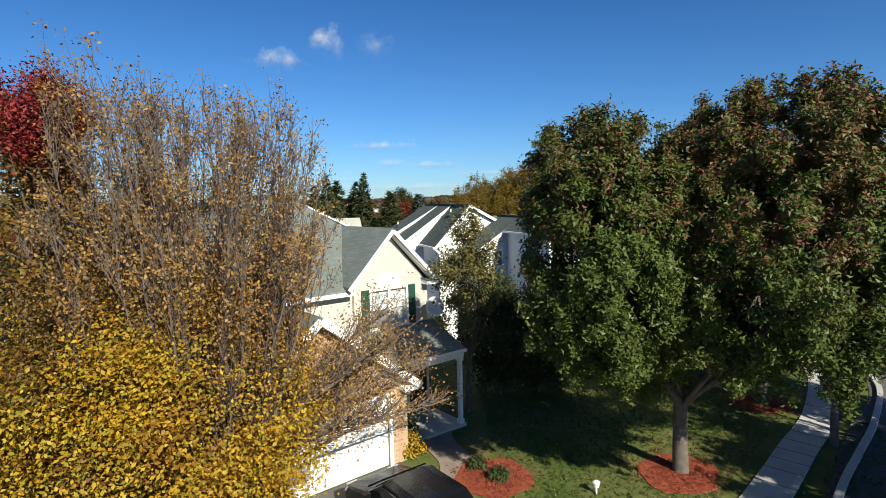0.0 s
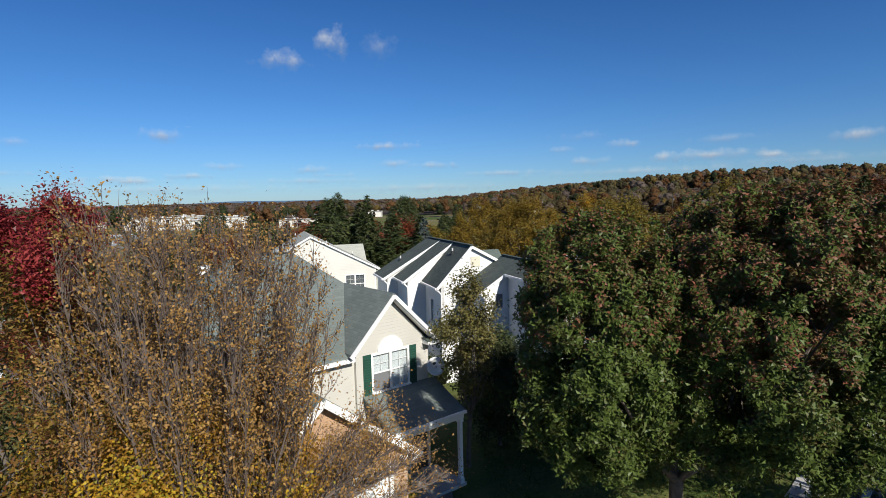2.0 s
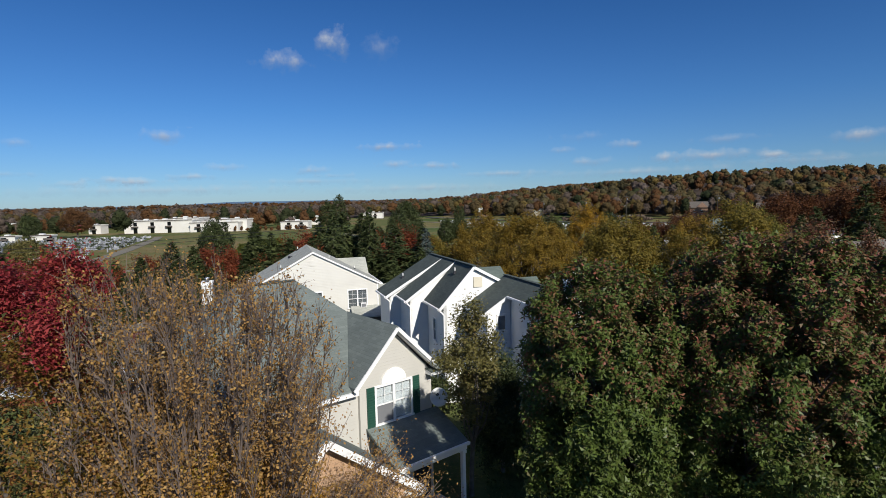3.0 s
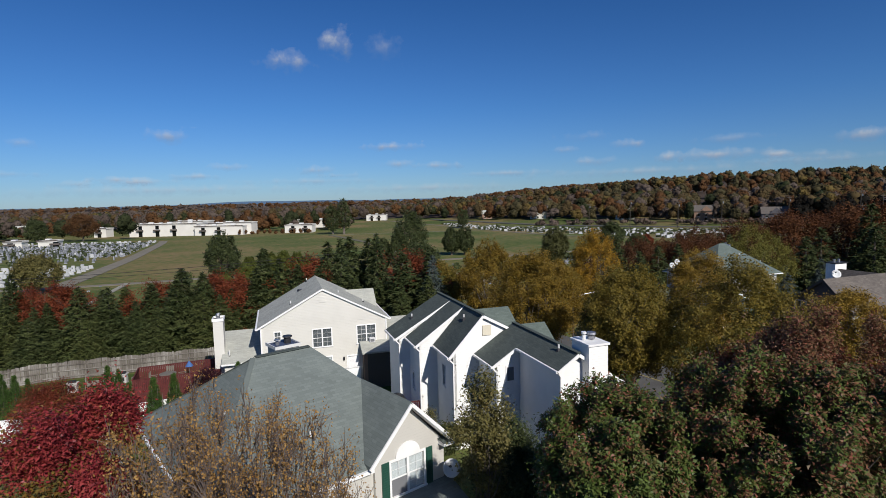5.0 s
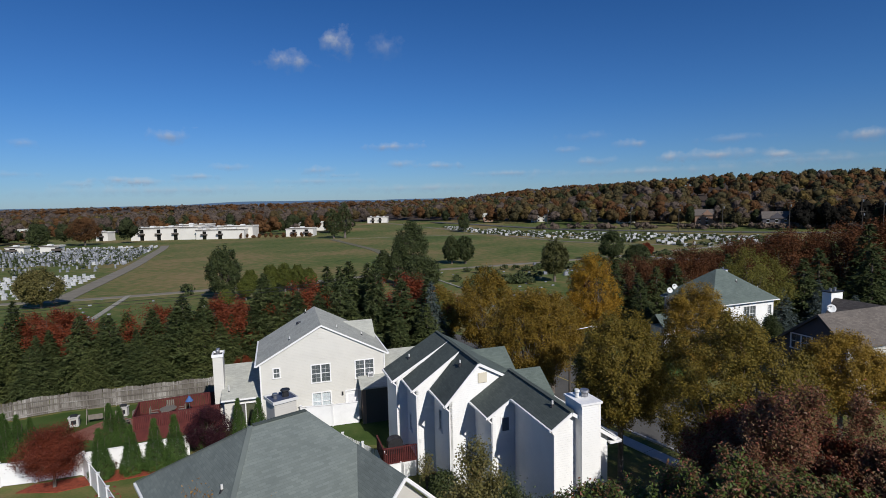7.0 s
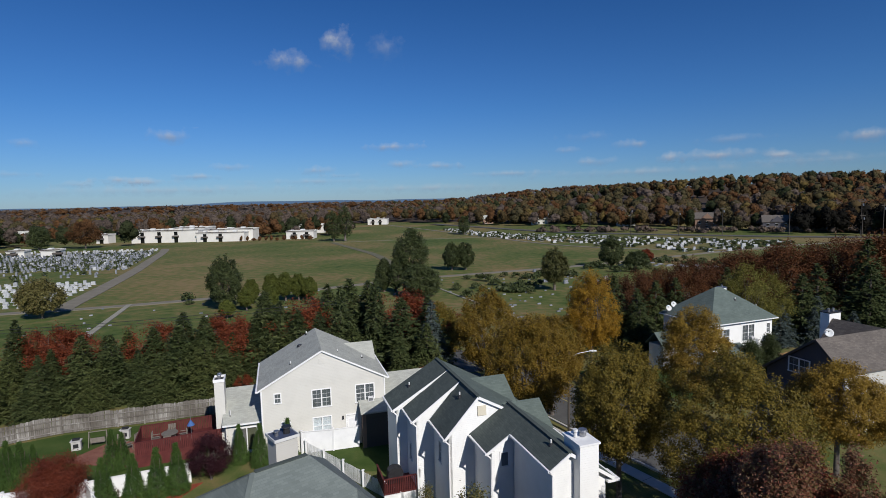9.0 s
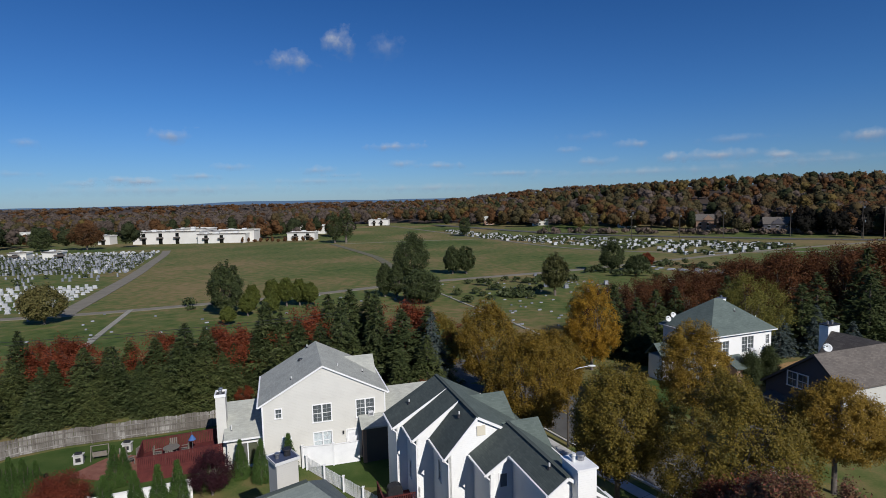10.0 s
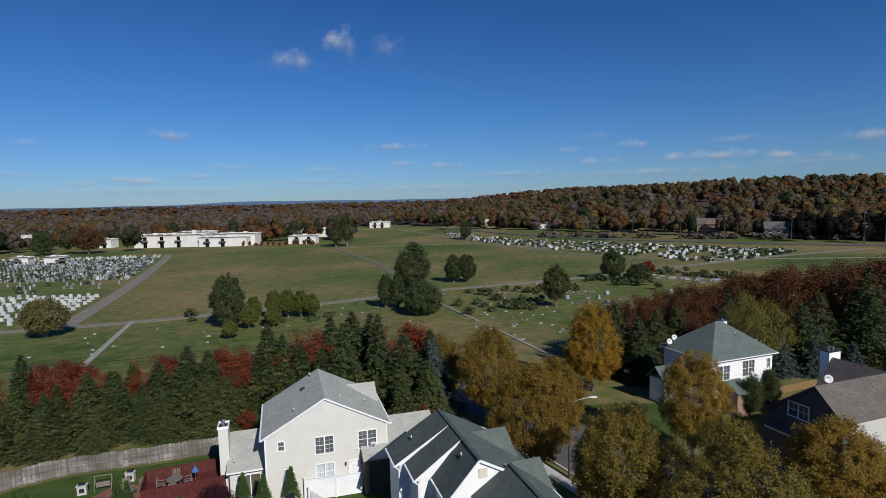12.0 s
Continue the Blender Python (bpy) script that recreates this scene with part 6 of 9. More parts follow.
def pear_tree():
    """The half-bare tree close to the camera: many upright stems, thin twigs, yellow leaves below."""
    rng = np.random.default_rng(21)
    t = thing("pear_tree", pose(-4.95, 10.4, 0), "half-bare tree with upright grey twigs and yellow leaves below", "tree")
    v, f = [], []
    tube(v, f, [(0, 0, -0.1), (0, 0, 0.2), (0.05, 0, 1.9)], [0.3, 0.22, 0.2], 9)
    link_mesh("trunk", v, f, M_BARK, t, smooth=True)
    v, f = [], []
    tips, low = [], []
    for k in range(96):
        a = k * 2.4 + rng.uniform(-0.3, 0.3)
        spread = rng.uniform(0.02, 1.0) ** 0.6
        R = 2.95 * spread
        top = 10.1 - 2.6 * max(0.0, (spread - 0.72) / 0.28) ** 1.3 + rng.normal(0, 0.2)
        p0 = np.array([0, 0, rng.uniform(1.5, 2.4)])
        e = np.array([math.cos(a) * R, math.sin(a) * R * 0.92, top])
        m1 = p0 + (e - p0) * 0.35 + np.array([math.cos(a) * R * 0.22, math.sin(a) * R * 0.22, -0.3]) + rng.normal(0, 0.12, 3)
        m2 = p0 + (e - p0) * 0.7 + np.array([math.cos(a) * R * 0.12, math.sin(a) * R * 0.12, 0]) + rng.normal(0, 0.12, 3)
        g = rng.choice([0.6, 0.75, 1.25])
        tube(v, f, [p0, m1, m2, e], [0.055 * g, 0.034 * g, 0.018 * g, 0.004], 5)
        for q in range(21):
            s = rng.uniform(0.18, 0.97)
            b0 = p0 + (m1 - p0) * (s / 0.35) if s < 0.35 else (m1 + (m2 - m1) * ((s - 0.35) / 0.35) if s < 0.7 else m2 + (e - m2) * ((s - 0.7) / 0.3))
            d = np.array([math.cos(a), math.sin(a), 0]) * rng.uniform(0.0, 0.45) + rng.normal(0, 0.2, 3) + np.array([0, 0, rng.uniform(0.8, 1.5)])
            L = rng.uniform(0.5, 1.3) * (1.0 if s < 0.7 else 0.6)
            d = d / np.linalg.norm(d) * L
            b1 = b0 + d * 0.5 + rng.normal(0, 0.05, 3)
            b2 = b0 + d
            tube(v, f, [b0, b1, b2], [0.012, 0.008, 0.004], 3)
            tips.append(b2)
            tips.append(b1)
            for w in range(6):
                c0 = b0 + d * rng.uniform(0.2, 0.95)
                dd = d * 0.34 + rng.normal(0, 0.12, 3) + np.array([0, 0, 0.14])
                tube(v, f, [c0, c0 + dd], [0.0065, 0.0032], 3)
                tips.append(c0 + dd)
    link_mesh("twig_mass", v, f, M_TWIG, t, "bare upright grey twigs")
    tips = np.array(tips)
    hi = tips[tips[:, 2] > 6.3]
    v, f = leaf_cloud(rng, hi[rng.uniform(0, 1, len(hi)) < 0.7], 0.08, 36000, 0.06)
    cloud_mesh("crown_leaves", v, f, L_OCHRE, t, "sparse dry ochre leaves")
    mid = tips[(tips[:, 2] > 3.5) & (tips[:, 2] < 7.6)]
    v, f = leaf_cloud(rng, mid[rng.uniform(0, 1, len(mid)) < 0.5], 0.13, 36000, 0.063)
    cloud_mesh("middle_leaves", v, f, L_OCHRE, t)
    c = dome_centres(rng, -0.6, -0.5, 1.0, 7.3, 3.4, 1500, 220, 0.09)
    v, f = leaf_cloud(rng, c, 0.2, 62000, 0.075, out=np.array([0, 0, 3.0]))
    cloud_mesh("lower_leaves", v, f, L_YELLOW, t, "dense yellow leaves")
    c = dome_centres(rng, -1.1, -0.2, 1.0, 6.3, 3.3, 420, 45, 0.075)
    v, f = leaf_cloud(rng, c, 0.17, 42000, 0.085, out=np.array([0, 0, 3.0]))
    cloud_mesh("green_leaves", v, f, L_MIXED, t, "olive and green leaves deeper in the crown")
    c = dome_centres(rng, -0.3, -0.3, 2.8, 6.9, 3.3, 420, 45, 0.075)
    v, f = leaf_cloud(rng, c, 0.17, 16000, 0.075, out=np.array([0, 0, 3.0]))
    cloud_mesh("orange_leaves", v, f, L_ORANGE, t, "orange leaves among the yellow")
    # two boughs that reach out before the garage
    v, f = [], []
    lv = []
    for (e, n) in (((4.9, 4.6, 2.6), 16), ((4.0, 3.6, 3.6), 22), ((4.2, 1.6, 4.6), 22), ((3.8, 0.4, 5.4), 20), ((3.5, 2.8, 4.6), 26), ((3.4, 2.0, 5.6), 24), ((3.0, 3.4, 4.2), 22), ((3.7, -0.6, 4.2), 24)):
        e = np.array(e)
        p0 = np.array([0.1, 0, 2.2])
        tube(v, f, [p0, p0 + (e - p0) * 0.5 + np.array([0, 0, 0.35]), e], [0.07, 0.045, 0.012], 6)
        for q in range(n * 5):
            s = rng.uniform(0.45, 1.0)
            b0 = p0 + (e - p0) * s + np.array([0, 0, 0.35 * 4 * s * (1 - s)])
            d = (e - p0) / np.linalg.norm(e - p0) * rng.uniform(0.2, 0.7) + rng.normal(0, 0.22, 3) + np.array([0, 0, 0.15])
            tube(v, f, [b0, b0 + d], [0.012, 0.004], 4)
            lv.append(b0 + d)
    link_mesh("bough", v, f, M_TWIG, t)
    v, f = leaf_cloud(rng, np.array(lv), 0.16, 9000, 0.062)
    cloud_mesh("bough_leaves", v, f, L_OCHRE, t)
    return t


pear_tree()
broad_tree("red_tree", -8.2, 9.9, 22, 3.4, 1.8, 10.9, 0.2, 80000, 0.085, L_MIXED, "crimson-topped autumn tree with olive-gold leaves below", "", 650, 0.17, (0, 0), 0.3, limbs=16, second=(L_RED, 46000, 0.97), dome=130, tall=1.4, tri=True)
broad_tree("garden_tree", 0.85, 20.7, 24, 1.25, 2.0, 8.0, 0.1, 12000, 0.11, L_MAGN, "slim olive evergreen tree before a white house", "", 55, 0.19, (0, 0), 0.35)
broad_tree("garden_tree", -8.9, 12.4, 27, 3.2, 0.4, 8.0, 0.12, 60000, 0.1, L_OLIVEG, "dull olive tree under the taller crowns", "", 300, 0.2, (0, 0), 0.35, tri=True)
broad_tree("garden_tree", 2.3, 22.5, 25, 1.85, 0.2, 5.2, 0.08, 30000, 0.13, L_EVER, "dark evergreen shrub tree in the shade", "", 160, 0.2, (0, 0), 0.35, tri=True)

broad_tree("garden_tree", 4.0, 22.7, 26, 1.7, 0.2, 4.0, 0.08, 24000, 0.13, L_EVER, "low dark evergreen by the corner of a white house", "", 130, 0.2, (0, 0), 0.35, tri=True)

# ---- street trees ----
street = [
    (3.6, 55.0, 3.7, 1.8, 10.7, L_OLIVE), (6.2, 41.0, 3.7, 3.0, 11.0, L_OLIVE), (9.0, 47.5, 3.0, 2.9, 9.2, L_OLIVE),
    (17.0, 64.5, 3.5, 1.0, 11.2, L_GOLD), (21.4, 46.6, 3.2, 1.6, 10.0, L_YGOLD), (10.4, 32.2, 3.1, 3.4, 10.8, L_BROWN),
    (15.4, 28.4, 4.4, 2.2, 11.4, L_BROWN), (26.6, 36.0, 3.4, 2.4, 8.1, L_YGOLD), (-1.5, 62.5, 2.6, 1.0, 8.0, L_BROWN),
]
for k, (x, y, r, z0, z1, mat) in enumerate(street):
    broad_tree("street_tree", x, y, 40 + k, r, z0, z1, 0.18, 76000 if y < 50 else 48000, 0.135 if y < 50 else 0.165, mat, "rounded street tree with fine golden-olive autumn leaves" if mat is not L_GOLD else "upright tree in bright golden orange leaf", "street trees", 1100, 0.15, (0, 0), 0.3, z=gz(x, y), tri=True, dome=240, tall=1.15)

# ---- conifer belt behind the houses ----
rngc = np.random.default_rng(77)
protos = []


def belt(x, y, h, kind):
    s = h / kind[1]
    m = pose(x, y, gz(x, y), 0, 0, rngc.uniform(0, 360)) @ Matrix.Diagonal((s * rngc.uniform(1.35, 1.65), s * rngc.uniform(1.35, 1.65), s, 1))
    ob = copy_thing(kind[0], Matrix.Identity(4))
    ob.matrix_basis = m
    return ob


fir_a = (conifer("fir_tree", -11.6, 55.0, 101, 10.8, 3.3, L_FIR, "dark green conifer in a dense belt behind the yards", "conifer belt", z=0), 10.8)
fir_b = (conifer("fir_tree", -8.3, 58.0, 102, 11.2, 3.0, L_FIR, "dark green conifer in a dense belt behind the yards", "conifer belt", z=0), 11.2)
fir_c = (conifer("fir_tree", -21.5, 60.0, 103, 9.5, 3.1, L_FIR, "dark green conifer in a dense belt behind the yards", "conifer belt", z=0), 9.5)
spruce = (conifer("spruce_tree", -2.2, 57.0, 104, 8.8, 2.6, L_SPRUCE, "blue-grey spruce at the end of the conifer belt", "conifer belt", z=0, levels=20, boughs=9), 8.8)
far_fir = (conifer("fir_tree", 20.0, 71.0, 105, 9.0, 2.8, L_FIR, "dark green conifer beyond a white house", "conifer belt", z=gz(20, 71), levels=18, boughs=9), 9.0)
for k in range(12):
    x = -54 + k * 3.2 + rngc.normal(0, 0.4)
    belt(x, 52.0 + 0.22 * (x + 40) + rngc.normal(0, 0.7) + (3.5 if x > -24 else 0), rngc.uniform(5.0, 7.4), (fir_a, fir_b, fir_c)[k % 3])
for k in range(7):
    x = -53 + k * 4.6 + rngc.normal(0, 0.5)
    belt(x, 48.6 + 0.2 * (x + 40) + rngc.normal(0, 0.5) + (3.0 if x > -28 else 0), rngc.uniform(4.2, 6.0), (fir_c, fir_a, fir_b)[k % 3])
for x, y, h in ((-46.6, 55.5, 8.0), (-41.9, 54, 5.2), (-36.7, 55, 6.2), (-36.4, 58.4, 6.0), (-33.2, 58, 6.4), (-29.8, 58, 7.9), (-27.6, 58.4, 7.4), (-24.4, 58, 5.6), (-21.5, 60.5, 9.6), (-19.6, 60, 8.6), (-14.5, 62, 10.2), (-12.1, 62.5, 10.6), (-9.8, 62, 10.5), (-16.8, 57.5, 8.0), (-2.7, 60, 8.8), (-5.4, 57, 9.2), (-17.8, 54.5, 7.2), (-14.0, 55.5, 8.2), (-2.6, 54.2, 7.0), (-5.2, 52.4, 6.0), (-10.0, 53.4, 7.2)):
    belt(x, y, h, (fir_a, fir_b, fir_c)[int(x * 7) % 3])
for x, y, h in ((22.5, 74, 9), (25, 72, 7.5), (37, 73, 8), (24, 68, 6.5), (47, 72, 9), (51, 75, 10), (56, 72, 10), (60, 78, 13), (65, 72, 12), (67, 64, 11), (33, 79, 8), (29, 76, 8), (42, 82, 9), (72, 68, 12), (70, 78, 12)):
    belt(x, y, h, far_fir)
for x, y, h in ((43, 70, 5.5), (47, 69.5, 5.0), (51, 68, 4.6), (55, 66, 5), (49, 72, 6), (59, 65, 5)):
    belt(x, y, h, spruce)
rust = broad_tree("rust_tree", -47.0, 58.0, 120, 2.6, 1.0, 6.6, 0.12, 15000, 0.17, L_RUST, "rust-red tree among the conifers", "rust trees", 150, 0.26, z=0, tri=True, dome=40)
rust_dark = broad_tree("rust_tree", 64.0, 90.0, 123, 2.6, 0.6, 6.6, 0.12, 15000, 0.15, L_RUSTDULL, "dull rust-brown tree in a dense belt", "rust trees", 260, 0.2, z=gz(64, 90), tri=True, dome=60, tall=1.5)
for k, (x, y, s) in enumerate([(-44.0, 57, 0.95), (-41.2, 57.3, 0.92), (-46.2, 57.5, 0.85), (-51.2, 55, 0.82), (-35, 60, 0.9), (-32.8, 60.5, 0.84), (-26.0, 60.5, 1.02), (-24.0, 60.5, 1.0), (-17.4, 62, 1.22), (-6.4, 63.5, 1.24), (-3.6, 63.5, 1.2), (-8.5, 67, 1.0), (-6.6, 56, 0.34), (-21.9, 54.2, 0.3), (-3.0, 50.5, 0.5), (24, 80, 1.15), (28, 82, 1.2), (32, 84, 1.1), (36, 82, 1.2), (40, 88, 1.35), (43.5, 93, 1.15), (47, 89, 1.5), (51, 93, 1.4), (54, 86, 1.65), (58.5, 93, 1.6), (61, 85, 1.75), (65, 93, 1.65), (68, 85, 1.85), (73, 90, 1.7), (80, 86, 1.85), (21, 77, 1.0), (86, 92, 1.7), (79, 98, 1.5), (56, 100, 1.3), (48, 98, 1.1), (36, 93, 1.1), (75, 78, 1.8)]):
    ob = copy_thing(rust_dark if x > 10 else rust, Matrix.Identity(4))
    ob.matrix_basis = pose(x, y, gz(x, y) - 0.1, 0, 0, k * 77) @ Matrix.Diagonal((s * 1.35, s * 1.35, s * 1.2, 1))
broad_tree("yellow_tree", 38.6, 70.0, 121, 4.2, 1.6, 10.4, 0.16, 22000, 0.19, L_YGREEN, "olive-yellow tree behind the white house", "", 300, 0.28, dome=80, tri=True, tall=1.3)
broad_tree("yellow_tree", 43.4, 73.0, 122, 3.4, 1.6, 9.0, 0.16, 16000, 0.19, L_YGREEN, "olive-yellow tree behind the white house", "", 240, 0.28, z=gz(43, 73), dome=70, tri=True, tall=1.3)

# ---- back yard of the cream house ----
def picket(name, pts, h, mat, label, plank, gap, post_w, rails=True, cap=False, top_wave=0.0, solid=False):
    """A fence of panels between posts: every post and panel is a part of its own."""
    fe = thing(name, pose(0, 0, 0), label, "fence")
    rng = np.random.default_rng(int(abs(pts[0][0]) * 10))
    seg, sizes = [], {}
    for (x0, y0), (x1, y1) in zip(pts, pts[1:]):
        L = math.hypot(x1 - x0, y1 - y0)
        n = max(1, round(L / 2.3))
        for k in range(n):
            seg.append(((x0 + (x1 - x0) * k / n, y0 + (y1 - y0) * k / n), (x0 + (x1 - x0) * (k + 1) / n, y0 + (y1 - y0) * (k + 1) / n)))
    for k, (a, b) in enumerate(seg):
        d = Vector((b[0] - a[0], b[1] - a[1], 0))
        L = d.length
        d.normalize()
        nrm = Vector((d.y, -d.x, 0))
        z0 = gz(*a)
        if solid:
            q0, q1 = Vector((a[0], a[1], z0 + 0.05)), Vector((b[0], b[1], z0 + 0.05))
            up = Vector((0, 0, h - 0.05))
            bm = bmesh.new()
            prism(bm, [tuple(q0), tuple(q1), tuple(q1 + up), tuple(q0 + up)], tuple(nrm * 0.03))
            panel = part("panel", bm, mat, fe)
            part("top_rail", beams(0.06, 0.09, (q0 + up, q1 + up)), mat, panel)
        else:
            n = max(1, int(L / (plank + gap)))
            if plank not in sizes:
                bm = boxes((-plank / 2, plank / 2, 0, 0.022, 0.05, h))
                me = bpy.data.meshes.new("plank")
                bmesh.ops.recalc_face_normals(bm, faces=bm.faces)
                bm.to_mesh(me)
                bm.free()
                me.materials.append(mat)
                sizes[plank] = me
            for q in range(n):
                s = (q + 0.5) * L / n
                p = Vector((a[0], a[1], z0)) + d * s
                ob = new("plank", sizes[plank])
                ob.parent = fe
                ob.matrix_basis = pose(p.x, p.y, p.z, 0, rng.normal(0, 0.5), math.degrees(math.atan2(d.y, d.x))) @ Matrix.Diagonal((1, 1, 1 + rng.normal(0, 0.012) + top_wave * math.sin(math.pi * s / L), 1))
        if rails:
            for zz in (0.3, h * 0.55, h - 0.2):
                p = Vector((a[0], a[1], z0 + zz)) + nrm * 0.05
                part("rail", beams(0.045, 0.09, (p, p + d * L)), mat, fe)
        p = Vector((a[0], a[1], z0))
        bm = boxes((p.x - post_w / 2, p.x + post_w / 2, p.y - post_w / 2, p.y + post_w / 2, z0 - 0.05, z0 + h + 0.1))
        if cap:
            box(bm, p.x - post_w * 0.7, p.x + post_w * 0.7, p.y - post_w * 0.7, p.y + post_w * 0.7, z0 + h + 0.1, z0 + h + 0.15)
        part("post", bm, mat, fe)
    return fe


picket("wooden_fence", [(-41.5, 38.5), (-37.4, 43.3), (-34.5, 45.0), (-28.3, 47.0), (-18.6, 50.4)], 1.5, M_GREYWOOD, "weathered grey plank fence along the back yards", 0.135, 0.006, 0.1, top_wave=0.1)
picket("vinyl_fence", [(-33.5, 30.6), (-29.2, 32.4), (-27.3, 32.9), (-24.7, 33.8), (-21.9, 35.0), (-18.8, 36.3)], 1.5, M_VINYL, "smooth white vinyl privacy fence", 0.2, 0.001, 0.13, False, True, solid=True)
picket("vinyl_fence", [(-24.7, 33.75), (-21.9, 31.1), (-17.0, 26.2)], 1.4, M_VINYL, "white vinyl fence beside the lawn", 0.2, 0.001, 0.13, False, True, solid=True)
picket("vinyl_fence", [(-12.0, 40.6), (-9.6, 41.0), (-7.6, 41.6)], 1.75, M_VINYL, "white vinyl privacy fence by the side door", 0.2, 0.001, 0.13, False, True, solid=True)
picket("picket_fence", [(-11.6, 40.3), (-8.0, 37.0), (-4.6, 33.9), (-3.0, 32.4)], 1.1, M_VINYL, "white vinyl picket fence down the side yard", 0.05, 0.06, 0.13, False, True)
picket("orange_fence", [(37.6, 61.9), (44.4, 64.9)], 0.95, M_NEWWOOD, "new orange wooden fence beside a house", 0.13, 0.008, 0.1)


def red_deck():
    d = thing("deck", pose(-24.15, 38.6, 0, 0, 0, 23), "dark red stained wooden deck with solid railings", "deck")
    part("skirt", boxes((0, 6.2, -0.05, 0.05, 0, 1.0), (-0.05, 0.05, 0.05, 3.4, 0, 1.0)), M_REDDECK, d)
    for k in range(18):
        part("board", boxes((0.06, 6.2, 0.06 + k * 0.185, 0.06 + k * 0.185 + 0.175, 0.9, 0.94)), M_REDDECK, d)
    for p, q in (((0, 0), (6.2, 0)), ((0, 0), (0, 3.4)), ((0, 3.4), (6.2, 3.4))):
        bm = beams(0.1, 0.05, ((*p, 1.97), (*q, 1.97)))
        part("rail_cap", bm, M_REDDECK, d)
        L = math.hypot(q[0] - p[0], q[1] - p[1])
        for k in range(int(L / 0.13)):
            bm = bmesh.new()
            s = (k + 0.5) * 0.13 / L
            x, y = p[0] + (q[0] - p[0]) * s, p[1] + (q[1] - p[1]) * s
            box(bm, x - 0.055, x + 0.055, y - 0.02, y + 0.02, 0.95, 1.95) if p[1] == q[1] else box(bm, x - 0.02, x + 0.02, y - 0.055, y + 0.055, 0.95, 1.95)
            part("baluster", bm, M_REDDECK, d)
    return d


red_deck()


def patio_chair(x, y, z, turn, mat=M_FURN):
    c = thing("patio_chair", pose(x, y, z, 0, 0, turn), "bleached wooden patio chair with slatted back", "chair", "patio chairs")
    for k in range(4):
        part("seat_slat", boxes((-0.26, 0.26, -0.26 + k * 0.135, -0.15 + k * 0.135, 0.42, 0.45)), mat, c)
    for k in range(4):
        part("back_slat", boxes((-0.26 + k * 0.14, -0.16 + k * 0.14, 0.27, 0.3, 0.45, 0.98)), mat, c)
    for sx in (-0.25, 0.25):
        for sy in (-0.24, 0.27):
            part("leg", boxes((sx - 0.025, sx + 0.025, sy - 0.025, sy + 0.025, 0, 0.42 if sy < 0 else 0.98)), mat, c)
        part("arm", boxes((sx - 0.04, sx + 0.04, -0.27, 0.27, 0.63, 0.66)), mat, c)
    return c


def patio_table(x, y, z, r):
    t = thing("patio_table", pose(x, y, z), "round bleached patio table", "table")
    part("tabletop", cyls(((0, 0, 0.7), (0, 0, 0.74), r, r, 24)), M_FURN, t)
    for k in range(4):
        a = k * math.pi / 2 + 0.4
        part("leg", cyls(((math.cos(a) * r * 0.7, math.sin(a) * r * 0.7, 0), (math.cos(a) * r * 0.55, math.sin(a) * r * 0.55, 0.7), 0.03, 0.03, 6)), M_FURN, t)
    return t


patio_table(-22.8, 41.1, 0.94, 0.62)
for a in (20, 110, 200, 290):
    patio_chair(-22.8 + 1.0 * math.cos(radians(a)), 41.1 + 1.0 * math.sin(radians(a)), 0.94, a - 90)
patch("patio", [(-30.6, 39.6), (-25.0, 38.6), (-25.4, 43.0), (-29.0, 43.4)], mottled("red_brick_paving", [(0.13, 0.05, 0.035), (0.2, 0.085, 0.06), (0.26, 0.12, 0.085)], 2, 18, 0.9, 0.3), 0.03, "red brick paved patio in the back yard", "patio")
for x, y, a in ((-27.6, 42.4, 40), (-26.6, 41.6, 150), (-26.2, 42.6, 90), (-27.4, 40.6, 200)):
    patio_chair(x, y, 0.03, a)


def swing_seat(x, y, turn):
    s = thing("garden_swing", pose(x, y, 0.03, 0, 0, turn) @ Matrix.Diagonal((0.75, 0.75, 0.75, 1)), "green-grey wooden garden swing under a small roof", "swing")
    part("seat", boxes((-0.7, 0.7, -0.25, 0.25, 0.4, 0.46)), M_FURN, s)
    part("backrest", boxes((-0.7, 0.7, 0.25, 0.31, 0.46, 1.0)), M_FURN, s)
    for sx in (-0.85, 0.85):
        part("frame", beams(0.07, 0.07, ((sx, -0.5, 0), (sx, 0, 1.6)), ((sx, 0.5, 0), (sx, 0, 1.6))), M_FURN, s)
    part("top_beam", boxes((-0.9, 0.9, -0.04, 0.04, 1.58, 1.66)), M_FURN, s)
    return s


swing_seat(-29.7, 42.6, 200)


def outdoor_oven(x, y, turn):
    o = thing("patio_fireplace", pose(x, y, 0.03, 0, 0, turn) @ Matrix.Diagonal((0.62, 0.62, 0.6, 1)), "pale block patio fireplace with a dark hearth", "fireplace")
    part("body", boxes((-0.55, 0.55, -0.3, 0.35, 0, 1.25), (-0.65, 0.65, -0.4, 0.45, 1.25, 1.35)), M_CONC, o)
    part("hearth", boxes((-0.3, 0.3, -0.34, -0.302, 0.35, 0.9)), M_DARKMETAL, o)
    part("chimney_cap", boxes((-0.4, 0.4, -0.2, 0.25, 1.35, 1.6)), M_DARKMETAL, o)
    return o


outdoor_oven(-31.0, 41.8, 20)
outdoor_oven(-28.2, 43.9, 10)


